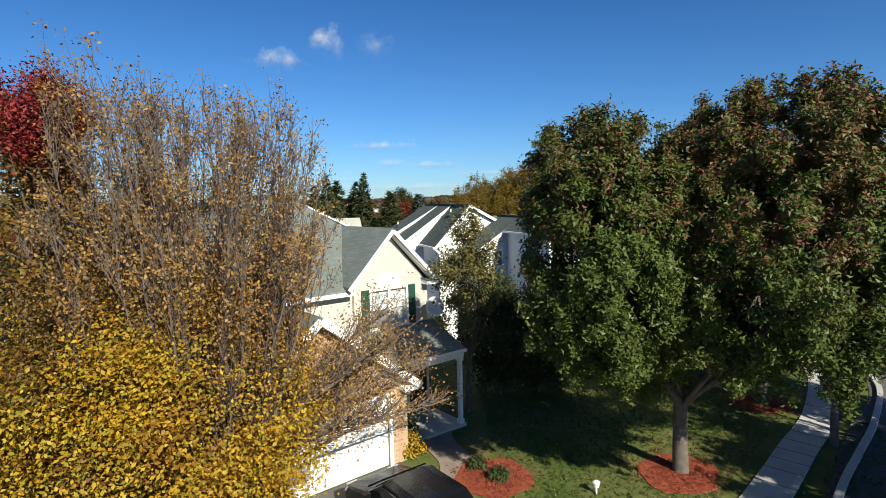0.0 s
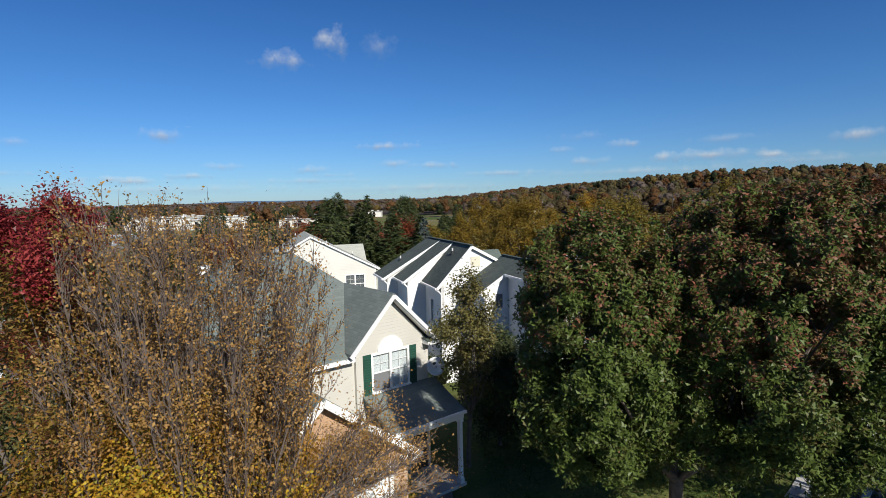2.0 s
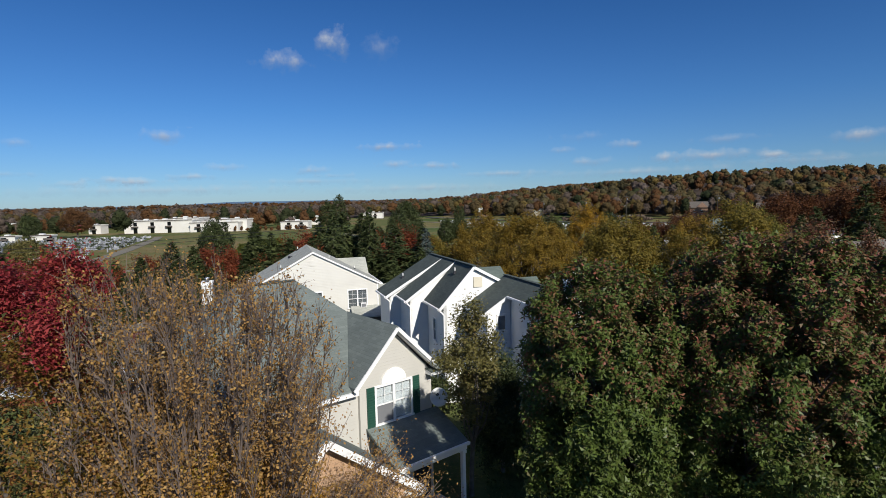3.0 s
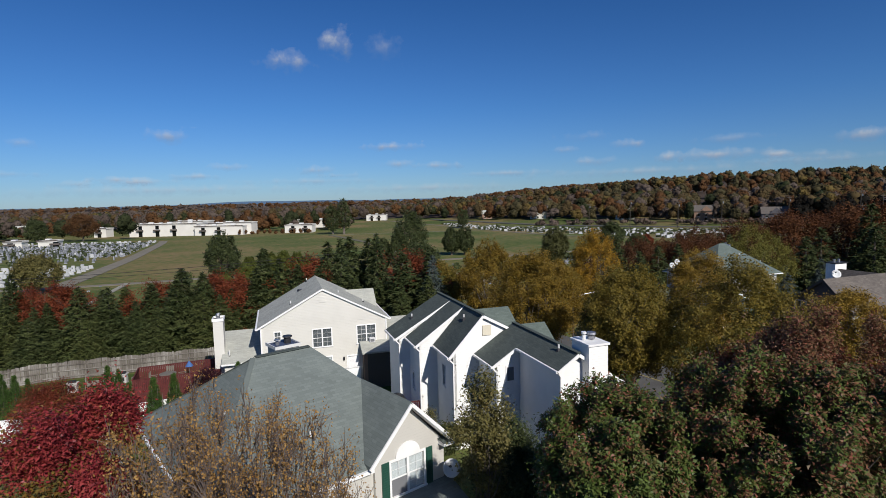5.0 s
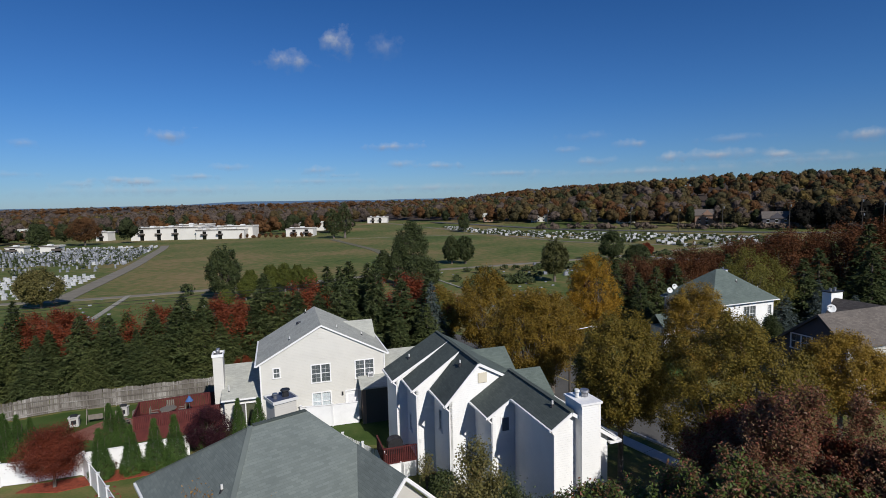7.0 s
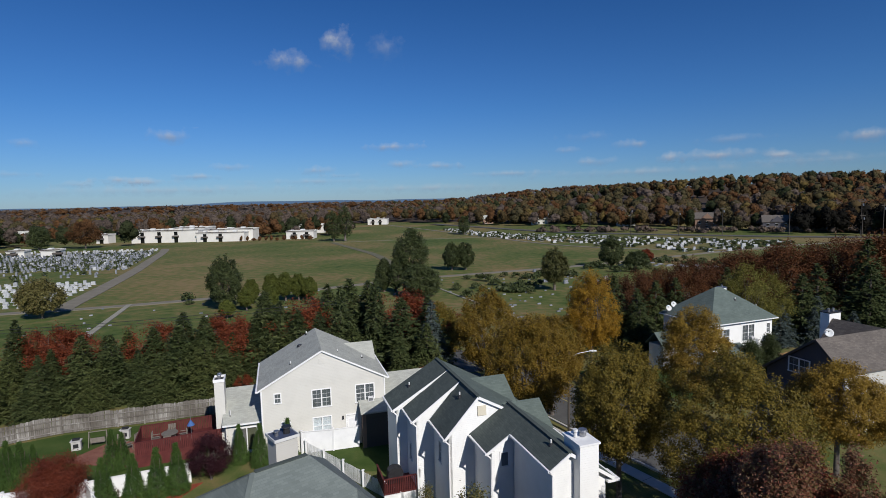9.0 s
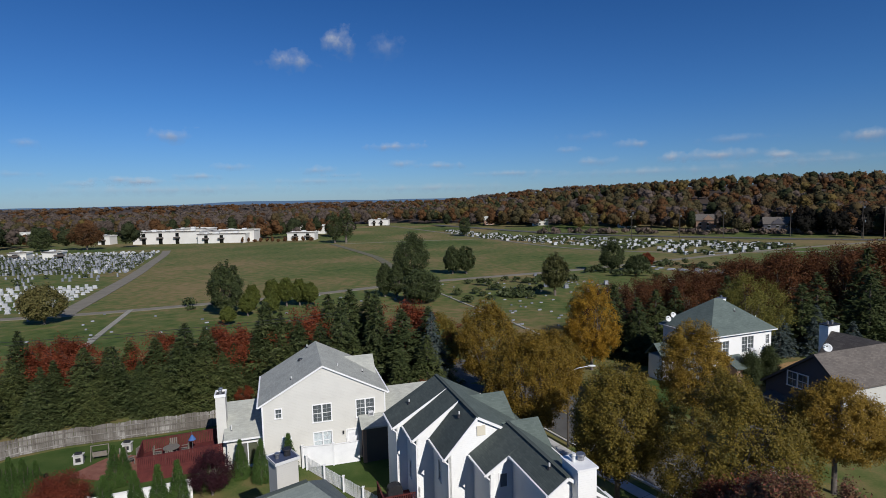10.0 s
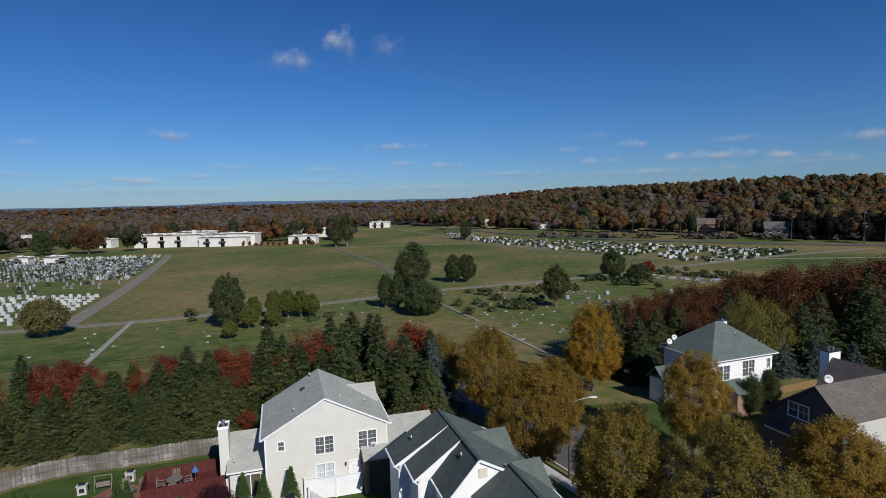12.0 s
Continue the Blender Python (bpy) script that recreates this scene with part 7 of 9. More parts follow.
def parasol(x, y):
    p = thing("parasol", pose(x, y, 0.94), "closed blue parasol on a pole", "parasol")
    part("pole", cyls(((0, 0, 0), (0, 0, 1.9), 0.025, 0.025, 8)), M_METAL, p)
    part("canopy", cyls(((0, 0, 1.2), (0, 0, 1.6), 0.3, 0.05, 12)), M_BLUE, p)
    part("base", cyls(((0, 0, 0), (0, 0, 0.08), 0.25, 0.22, 14)), M_DARKMETAL, p)


parasol(-21.2, 41.4)
def grill(x, y, z, turn):
    g = thing("barbecue_grill", pose(x, y, z, 0, 0, turn), "covered barbecue grill on the deck", "grill")
    part("cart", boxes((-0.5, 0.5, -0.28, 0.28, 0.1, 0.8)), M_DARKMETAL, g)
    bm = bmesh.new()
    prism(bm, [(0.5 * math.cos(math.pi * k / 8) , -0.3, 0.8 + 0.35 * math.sin(math.pi * k / 8)) for k in range(9)], (0, 0.6, 0))
    part("lid", bm, M_DARKMETAL, g)


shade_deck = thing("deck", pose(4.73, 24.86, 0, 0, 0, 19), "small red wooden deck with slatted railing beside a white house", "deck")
part("floor", boxes((-6.2, -4.02, 10.2, 12.4, 1.02, 1.1)), M_REDDECK, shade_deck)
part("skirt", boxes((-6.2, -4.1, 10.15, 10.2, 0, 1.0)), M_TRIM, shade_deck)
for p, q in (((-6.2, 10.2), (-4.05, 10.2)), ((-6.2, 10.2), (-6.2, 12.4))):
    part("rail_cap", beams(0.1, 0.05, ((*p, 2.06), (*q, 2.06))), M_REDDECK, shade_deck)
    n = 18
    for k in range(n + 1):
        x, y = p[0] + (q[0] - p[0]) * k / n, p[1] + (q[1] - p[1]) * k / n
        part("baluster", boxes((x - 0.025, x + 0.025, y - 0.025, y + 0.025, 1.1, 2.04)), M_REDDECK, shade_deck)
e19 = Vector((math.cos(radians(19)), math.sin(radians(19)), 0))
n19 = Vector((-e19.y, e19.x, 0))
q = Vector((4.73, 24.86, 0)) + e19 * -5.2 + n19 * 11.4
grill(q.x, q.y, 1.1, 19)

patch("mulch_bed", [(-27.6, 31.6), (-25.0, 31.6), (-23.4, 32.5), (-21.4, 33.2), (-18.6, 34.4), (-18.0, 36.3), (-19.6, 35.7), (-22.0, 34.7), (-24.6, 33.5), (-27.2, 32.6)], M_MULCH, 0.04, "bed of red bark mulch before the white fence", "mulch bed")
# arborvitae, garden shrubs, small maples in the yards
arb = shrub("arborvitae", -23.2, 33.3, 140, 0.82, 3.4, 16000, 0.085, L_ARB, "narrow green arborvitae in the yard", "arborvitae row", cone=True, category="tree")
for k, (x, y, s) in enumerate([(-21.55, 34.0, 0.98), (-20.2, 34.5, 1.03), (-19.1, 35.0, 1.05), (-18.4, 37.6, 0.8), (-25.7, 38.2, 0.95), (-25.1, 38.5, 0.85), (-33.4, 35.6, 0.9), (-32.7, 35.9, 0.95), (-31.9, 36.1, 1.0), (-31.1, 36.3, 0.95), (-30.4, 36.6, 0.85), (-34.2, 35.3, 0.9), (-14.6, 38.6, 0.98), (-12.7, 39.4, 1.0), (-16.4, 39.2, 0.9)]):
    ob = copy_thing(arb, Matrix.Identity(4))
    ob.matrix_basis = pose(x, y, 0, 0, 0, k * 50) @ Matrix.Diagonal((s, s, s, 1))
broad_tree("small_maple", -25.6, 32.3, 150, 2.1, 0.7, 4.0, 0.1, 42000, 0.09, L_DEEPRUST, "small rust-red maple by the white fence", "", 240, 0.2, tri=True)
broad_tree("plum_tree", -17.6, 36.8, 151, 1.6, 0.5, 3.4, 0.08, 22000, 0.09, L_PLUM, "dark purple plum tree beside the deck", "", 220, 0.15, tri=True, dome=60)
for k, (x, y, r, h, mat, lab) in enumerate([(-1.55, 18.0, 0.55, 1.1, L_ARB, "clipped green hedge shrub beside the porch"), (-1.2, 17.1, 0.5, 0.6, L_YELLOW, "low yellow-green shrub by the path"), (0.9, 16.1, 0.22, 0.25, L_EVER, "small dark shrub in the mulch"), (1.5, 15.4, 0.26, 0.25, L_EVER, "small dark shrub in the mulch"),
        (-1.7, 31.5, 0.5, 2.4, L_MAGN, "tall thin shrub against a white wall"), (-0.6, 30.2, 0.7, 1.7, L_EVER, "dark shrub against a white wall"), (31.6, 56.2, 1.05, 4.2, L_EVER, "tall clipped evergreen shrub"), (34.2, 57.4, 1.05, 4.6, L_EVER, "tall clipped evergreen shrub"), (27.0, 50.0, 1.6, 2.6, L_BROWN, "brown shrub in a front garden"), (19.5, 56, 1.2, 1.4, L_EVER, "round evergreen shrub on a lawn"),
        (-23.3, 34.0, 0.55, 0.8, L_BARE, "tan ornamental grass in red mulch"), (17.5, 47.5, 0.8, 1.0, L_BROWN, "low brown shrub by the kerb")]):
    shrub("shrub", x, y, 160 + k, r, h, 1500 if r < 0.6 else (3200 if h < 4 else 22000), 0.09 if r < 0.6 else (0.16 if h < 4 else 0.11), mat, lab)


# ---- vehicles ----
def car(x, y, turn, paint, label, z=0.02, van=0.0):
    c = thing("car", pose(x, y, z, 0, 0, turn), label, "car", "parked cars")
    prof = [(-2.2, 0.35), (-2.25, 0.75), (-2.1, 0.98), (-1.45, 1.02 + van * 0.3), (-0.95 - van * 0.8, 1.42 + van), (0.45, 1.45 + van), (1.15 + van * 0.4, 0.98 + van * 0.1), (2.05, 0.82), (2.22, 0.62), (2.2, 0.35)]
    bm = bmesh.new()
    rings = []
    for y, s, zs in ((-0.9, 0.94, 0.0), (-0.86, 0.985, 0.0), (-0.6, 1.0, 0.03), (0.0, 1.005, 0.05), (0.6, 1.0, 0.03), (0.86, 0.985, 0.0), (0.9, 0.94, 0.0)):
        rings.append([bm.verts.new((px * s, y * (1 - 0.16 * max(0, pz - 0.95) / 0.5), 0.35 + (pz - 0.35) * (s if abs(y) > 0.85 else 1) + (zs if pz > 0.9 else 0))) for px, pz in prof])
    n = len(prof)
    for a, b in zip(rings, rings[1:]):
        for k in range(n):
            j = (k + 1) % n
            bm.faces.new((a[k], a[j], b[j], b[k]))
    bm.faces.new(rings[0])
    bm.faces.new(rings[-1][::-1])
    body = part("body", bm, paint, c, smooth=False)
    bev = body.modifiers.new("edge", "BEVEL")
    bev.width, bev.segments, bev.limit_method = 0.05, 2, "ANGLE"
    # glazing
    v = van
    bm = bmesh.new()
    prism(bm, [(0.55, -0.66, 1.44 + v), (0.55, 0.66, 1.44 + v), (1.12 + v * 0.4, 0.74, 1.07 + v * 0.1), (1.12 + v * 0.4, -0.74, 1.07 + v * 0.1)], (0.03, 0, 0.03))
    part("windscreen", bm, M_CARGLASS, c)
    bm = bmesh.new()
    prism(bm, [(-1.0 - v * 0.8, -0.64, 1.40 + v), (-1.0 - v * 0.8, 0.64, 1.40 + v), (-1.42 - v * 0.4, 0.72, 1.08 + v * 0.3), (-1.42 - v * 0.4, -0.72, 1.08 + v * 0.3)], (-0.03, 0, 0.03))
    part("rear_window", bm, M_CARGLASS, c)
    for s in (-1, 1):
        bm = bmesh.new()
        prism(bm, [(-1.25 - v * 0.5, s * 0.85, 1.04), (0.98, s * 0.85, 1.04), (0.45, s * 0.765, 1.38 + v), (-0.9 - v * 0.7, s * 0.765, 1.38 + v)], (0, s * 0.03, 0.0))
        part("side_window", bm, M_CARGLASS, c)
        part("headlight", boxes((2.02, 2.2, s * 0.66 - 0.16, s * 0.66 + 0.16, 0.62, 0.76)), M_LAMP, c)
        part("tail_light", boxes((-2.27, -2.1, s * 0.7 - 0.14, s * 0.7 + 0.14, 0.72, 0.9)), M_REDLAMP, c)
        part("mirror", boxes((0.72, 0.9, s * 1.0 - 0.1, s * 1.0 + 0.1, 1.0, 1.14)), paint, c)
        for wx in (-1.35, 1.35):
            w = new("wheel")
            w.parent = c
            part("tyre", cyls(((wx, s * 0.74, 0.33), (wx, s * 0.94, 0.33), 0.33, 0.33, 20)), M_TYRE, w)
            part("rim", cyls(((wx, s * 0.93, 0.33), (wx, s * 0.955, 0.33), 0.21, 0.2, 12)), M_METAL, w)
    return c


car(-0.75, 12.7, 128, M_CARBLACK, "black car parked on the driveway")
car(-4.2, 11.6, 128, M_CARWHITE, "white car parked on the driveway")
car(27.0, 43.6, 60, M_CARBLACK, "dark car parked on a shaded driveway")
car(24.6, 41.0, 60, M_CARGREY, "grey car parked on a shaded driveway")
car(23.2, 36.6, 100, M_CARWHITE, "white car parked at the kerb")


# ---- street furniture ----
def street_lamp(x, y):
    s = thing("street_lamp", pose(x, y, 0), "grey street lamp on a wooden pole", "street lamp")
    part("pole", cyls(((0, 0, 0), (0, 0, 7.3), 0.11, 0.08, 10)), M_WOODPOLE, s)
    part("arm", cyls(((0, 0, 6.4), (0.8, 0.1, 6.8), 0.03, 0.03, 8), ((0.8, 0.1, 6.8), (1.8, 0.2, 6.95), 0.03, 0.03, 8)), M_METAL, s)
    bm = bmesh.new()
    bmesh.ops.create_uvsphere(bm, u_segments=14, v_segments=8, radius=1.0)
    for vtx in bm.verts:
        vtx.co = (vtx.co.x * 0.36 + 2.05, vtx.co.y * 0.14 + 0.22, vtx.co.z * 0.09 + 6.95)
    part("lamp_head", bm, M_PIPE, s, smooth=True)


street_lamp(9.7, 43.6)


def hydrant_marker(x, y):
    m = thing("garden_light", pose(x, y, 0), "small white garden light in the lawn", "garden light")
    part("stake", cyls(((0, 0, 0), (0, 0, 0.2), 0.03, 0.03, 8)), M_TRIM, m)
    part("head", cyls(((0, 0, 0.2), (0, 0, 0.34), 0.08, 0.1, 12), ((0, 0, 0.34), (0, 0, 0.38), 0.11, 0.05, 12)), M_TRIM, m)


hydrant_marker(4.15, 14.5)


def utility_pole(x, y, h):
    z = gz(x, y)
    p = thing("utility_pole", pose(x, y, z), "tall wooden utility pole beside the far road", "utility pole", "utility poles")
    part("pole", cyls(((0, 0, -0.2), (0, 0, h), 0.22, 0.14, 8)), M_WOODPOLE, p)
    part("crossarm", boxes((-1.4, 1.4, -0.12, 0.12, h - 1.4, h - 1.1)), M_WOODPOLE, p)
    part("transformer", cyls(((0.55, -0.3, h - 3.4), (0.55, -0.3, h - 2.2), 0.3, 0.3, 10)), M_METAL, p)


for x, y, h in ((110, 334, 18), (133, 319, 16), (154, 310, 17), (188, 304, 17), (214, 286, 19), (211, 281, 12), (220, 279, 17), (92, 362, 16), (70, 396, 16)):
    utility_pole(x, y, h)


def overhead_cable(p, q, sag, r):
    """A hanging cable between two points beyond the belt of conifers."""
    c = thing("power_cable", pose(0, 0, 0), "thin dark power cable hanging above the conifers", "cable", "power cables")
    n = 24
    pts = []
    for k in range(n + 1):
        s = k / n
        pts.append((p[0] + (q[0] - p[0]) * s, p[1] + (q[1] - p[1]) * s, p[2] + (q[2] - p[2]) * s - sag * 4 * s * (1 - s)))
    v, f = [], []
    tube(v, f, pts, [r] * len(pts), 5)
    link_mesh("strand", v, f, M_DARKMETAL, c)
    return c


overhead_cable((-66.0, 47.4, 8.3), (-11.6, 55.0, 9.6), 0.7, 0.022)
overhead_cable((-66.0, 47.6, 7.95), (-11.6, 55.1, 9.25), 0.7, 0.018)


# ---- burial ground ----
def stones(name, pts, mat, label, w=(0.7, 1.5), h=(0.7, 1.3), t=0.35, turn=0.0):
    rng = np.random.default_rng(len(pts))
    V, F = [], []
    for (x, y) in pts:
        ww, hh = rng.uniform(*w), rng.uniform(*h)
        z = gz(x, y)
        a = radians(turn) + rng.normal(0, 0.05)
        ca, sa = math.cos(a), math.sin(a)
        for (x0, x1, y0, y1, z0, z1, top) in ((-ww * 0.62, ww * 0.62, -t * 0.8, t * 0.8, -0.4, 0.22, 1.0), (-ww / 2, ww / 2, -t / 2, t / 2, 0.22, hh, rng.uniform(0.7, 1.0))):
            b = len(V)
            for zz, s in ((z0, 1.0), (z1 - (0.12 if top < 1 else 0), 1.0), (z1, top)):
                for px, py in ((x0, y0), (x1, y0), (x1, y1), (x0, y1)):
                    V.append((x + px * s * ca - py * sa, y + px * s * sa + py * ca, z + zz))
            for k in (0, 4):
                F += [(b + k, b + k + 1, b + k + 5, b + k + 4), (b + k + 1, b + k + 2, b + k + 6, b + k + 5), (b + k + 2, b + k + 3, b + k + 7, b + k + 6), (b + k + 3, b + k, b + k + 4, b + k + 7)]
            F.append((b + 8, b + 9, b + 10, b + 11))
    ob = link_mesh(name, V, F, mat)
    return tagged(ob, label, "headstones", kind="stuff")


rngs = np.random.default_rng(9)
left_pts, left_white = [], []


def lane_x(y):
    return float(np.interp(y, [90, 117, 144, 190, 232, 281, 330], [-80, -87, -97, -115, -133, -154, -176]))


def block(y0, y1, dy, dx, keep, out, n=40):
    y = y0
    while y < y1:
        for k in range(n):
            x = lane_x(y) - 4 - k * dx + rngs.normal(0, 0.15)
            yy = y - 0.06 * k * dx + rngs.normal(0, 0.2)
            if x / yy > -1.15 and rngs.uniform() < keep:
                out.append((x, yy))
        y += dy


block(116, 157, 4.3, 2.5, 0.95, left_white, 30)
block(165, 190, 9.0, 2.2, 0.42, left_pts, 44)
block(196, 287, 4.6, 1.9, 0.86, left_pts, 84)
block(198, 285, 9.2, 3.6, 0.3, left_white, 40)
block(290, 306, 7.0, 2.8, 0.7, left_white, 70)
stones("headstones", left_pts, M_STONE_G, "rows of upright grey granite headstones", (0.4, 0.8), (0.8, 1.7), 0.35, 14)
stones("headstones", left_white, M_STONE_W, "rows of pale granite headstones", (0.8, 1.3), (0.8, 1.3), 0.35, 14)
right_pts, bush_pts = [], []
for k in range(420):
    x = rngs.uniform(-6, 156)
    near = np.interp(x, [-6, 20, 45, 70, 84, 97, 108, 131, 156], [445, 372, 310, 262, 232, 220, 217, 234, 252])
    y = near + round(rngs.uniform(0, 1) * np.interp(x, [-6, 40, 75, 95, 115, 135, 156], [30, 70, 105, 115, 85, 45, 8]) / 9) * 9 + rngs.normal(0, 0.6)
    right_pts.append((x, y))
    for w in range(2):
        if rngs.uniform() < 0.8:
            bush_pts.append((x + rngs.uniform(-2.4, 2.4), y + rngs.uniform(-1.5, 1.5)))
stones("headstones", right_pts, M_STONE_W, "pale headstones between clipped bushes", (0.9, 2.0), (0.9, 1.5), 0.5, 8)
flat = [(rngs.uniform(-105, 60), rngs.uniform(84, 152)) for _ in range(90)] + [(rngs.uniform(4, 40), rngs.uniform(92, 150)) for _ in range(90)]
flat = [(x, y) for x, y in flat if y < 108 + 0.42 * (x + 84) + 6 and y > 80]
stones("flat_markers", flat, M_STONE_G, "low flat grave markers in the grass", (0.3, 0.6), (0.22, 0.24), 0.16, 20)
stones("headstones", [(28 + rngs.uniform(-6, 30), 150 + rngs.uniform(-22, 26)) for _ in range(16)], M_STONE_G, "scattered grey headstones by the lane", (0.6, 1.1), (0.6, 1.1), 0.5, 20)
stones("headstones", [(60 + k * 0.9 + rngs.normal(0, 0.5), 180 - k * 0.8 + rngs.normal(0, 4)) for k in range(34)], M_STONE_G, "low grey stones in rows beside a hedge", (1.0, 2.2), (0.3, 0.6), 0.5, 10)


def leafy_stuff(name, pts, size_r, size_h, per, leaf, mat, label, category, seed, low=0.05):
    """Many far bushes or trees of one colour, as one mass of leaf sprays."""
    rng = np.random.default_rng(seed)
    pts = np.asarray(pts, float)
    n = len(pts)
    r = rng.uniform(*size_r, n)
    h = rng.uniform(*size_h, n)
    base = ground_z(pts[:, 0], pts[:, 1])
    lumps = 11
    u = rng.normal(0, 1, (n, lumps, 3))
    u[..., 2] = np.abs(u[..., 2]) * 1.1 - 0.35
    u /= np.linalg.norm(u, axis=2, keepdims=True)
    u *= rng.uniform(0.5, 0.8, (n, lumps, 1))
    k = rng.integers(0, lumps, (n, per))
    w = rng.normal(0, 1, (n, per, 3))
    w /= np.linalg.norm(w, axis=2, keepdims=True)
    w *= rng.uniform(0.8, 1.0, (n, per, 1)) * rng.uniform(0.36, 0.52, (n, 1, 1))
    q = u[np.arange(n)[:, None], k] + w
    c = np.empty((n, per, 3))
    c[..., 0] = pts[:, None, 0] + q[..., 0] * r[:, None] * 1.05
    c[..., 1] = pts[:, None, 1] + q[..., 1] * r[:, None] * 1.05
    c[..., 2] = base[:, None] + h[:, None] * (low + (1 - low) * np.clip(0.42 + 0.52 * q[..., 2], 0, 1.1))
    cen = np.stack([pts[:, 0], pts[:, 1], base + h * 0.45], 1)
    cc = c.reshape(-1, 3)
    k = len(cc)
    nrm = rng.normal(0, 0.24, (k, 3)) + 0.9 * (cc - np.repeat(cen, per, 0)) / np.repeat(np.maximum(r, h * 0.5), per)[:, None] + 1.4 * w.reshape(-1, 3) / 0.38
    nrm[:, 2] += 0.25
    nrm /= np.linalg.norm(nrm, axis=1, keepdims=True)
    t = np.cross(nrm, rng.normal(0, 1, (k, 3)))
    t /= np.linalg.norm(t, axis=1, keepdims=True)
    s = np.cross(nrm, t)
    sz = leaf * rng.uniform(0.6, 1.4, (k, 1)) * np.repeat((r / np.mean(size_r)), per)[:, None]
    v = np.stack([cc - t * sz * 0.55, cc + s * sz * 0.75, cc + t * sz * 0.55], 1).reshape(-1, 3)
    ob = cloud_mesh(name, v, np.arange(k * 3).reshape(-1, 3), mat)
    return tagged(ob, label, category, kind="stuff")


leafy_stuff("clipped_bushes", bush_pts, (0.8, 1.4), (0.9, 1.7), 70, 0.55, L_EVER, "clipped dark bushes between the headstones", "bushes", 31)
leafy_stuff("clipped_bushes", [(x, y) for x, y in left_pts if rngs.uniform() < 0.3], (0.7, 1.2), (1.0, 1.8), 60, 0.5, L_EVER, "small dark bushes among the headstones", "bushes", 32)
# rounded evergreens in the lower gardens of the cemetery
leafy_stuff("clipped_bushes", [(14.6, 152), (17.6, 150), (20.5, 148), (21.3, 133), (18.6, 130), (16.8, 131), (10, 143), (7.8, 145), (4.1, 149), (0.8, 129), (3.2, 118), (5.7, 131), (13.1, 129), (10.9, 136)], (1.0, 1.7), (1.3, 2.6), 220, 0.42, L_EVER, "clipped dark bushes among low grave markers", "bushes", 36)
leafy_stuff("clipped_bushes", [(42.6, 168), (45.8, 170), (47.6, 167), (47.7, 158), (50.4, 159), (52.4, 158), (54.4, 156), (57.2, 157), (56.4, 148), (59.4, 174), (56.8, 174), (75.7, 190), (79.2, 184), (83.2, 180), (86.3, 175), (87.8, 169)], (1.2, 2.2), (1.6, 3.0), 220, 0.5, L_EVER, "row of dark clipped evergreens beside the garden path", "bushes", 37)
leafy_stuff("clipped_bushes", [(22 + rngs.uniform(0, 14), 142 + rngs.uniform(0, 14)) for _ in range(14)] + [(6 + rngs.uniform(0, 16), 124 + rngs.uniform(-3, 6)) for _ in range(14)] + [(66 + 1.6 * k, 186 - 1.6 * k) for k in range(18)] + [(-28 - 3 * k, 116 + rngs.uniform(-6, 6)) for k in range(12)], (0.8, 1.8), (0.9, 2.0), 120, 0.5, L_EVER, "low clipped hedges beside the lanes", "bushes", 33)

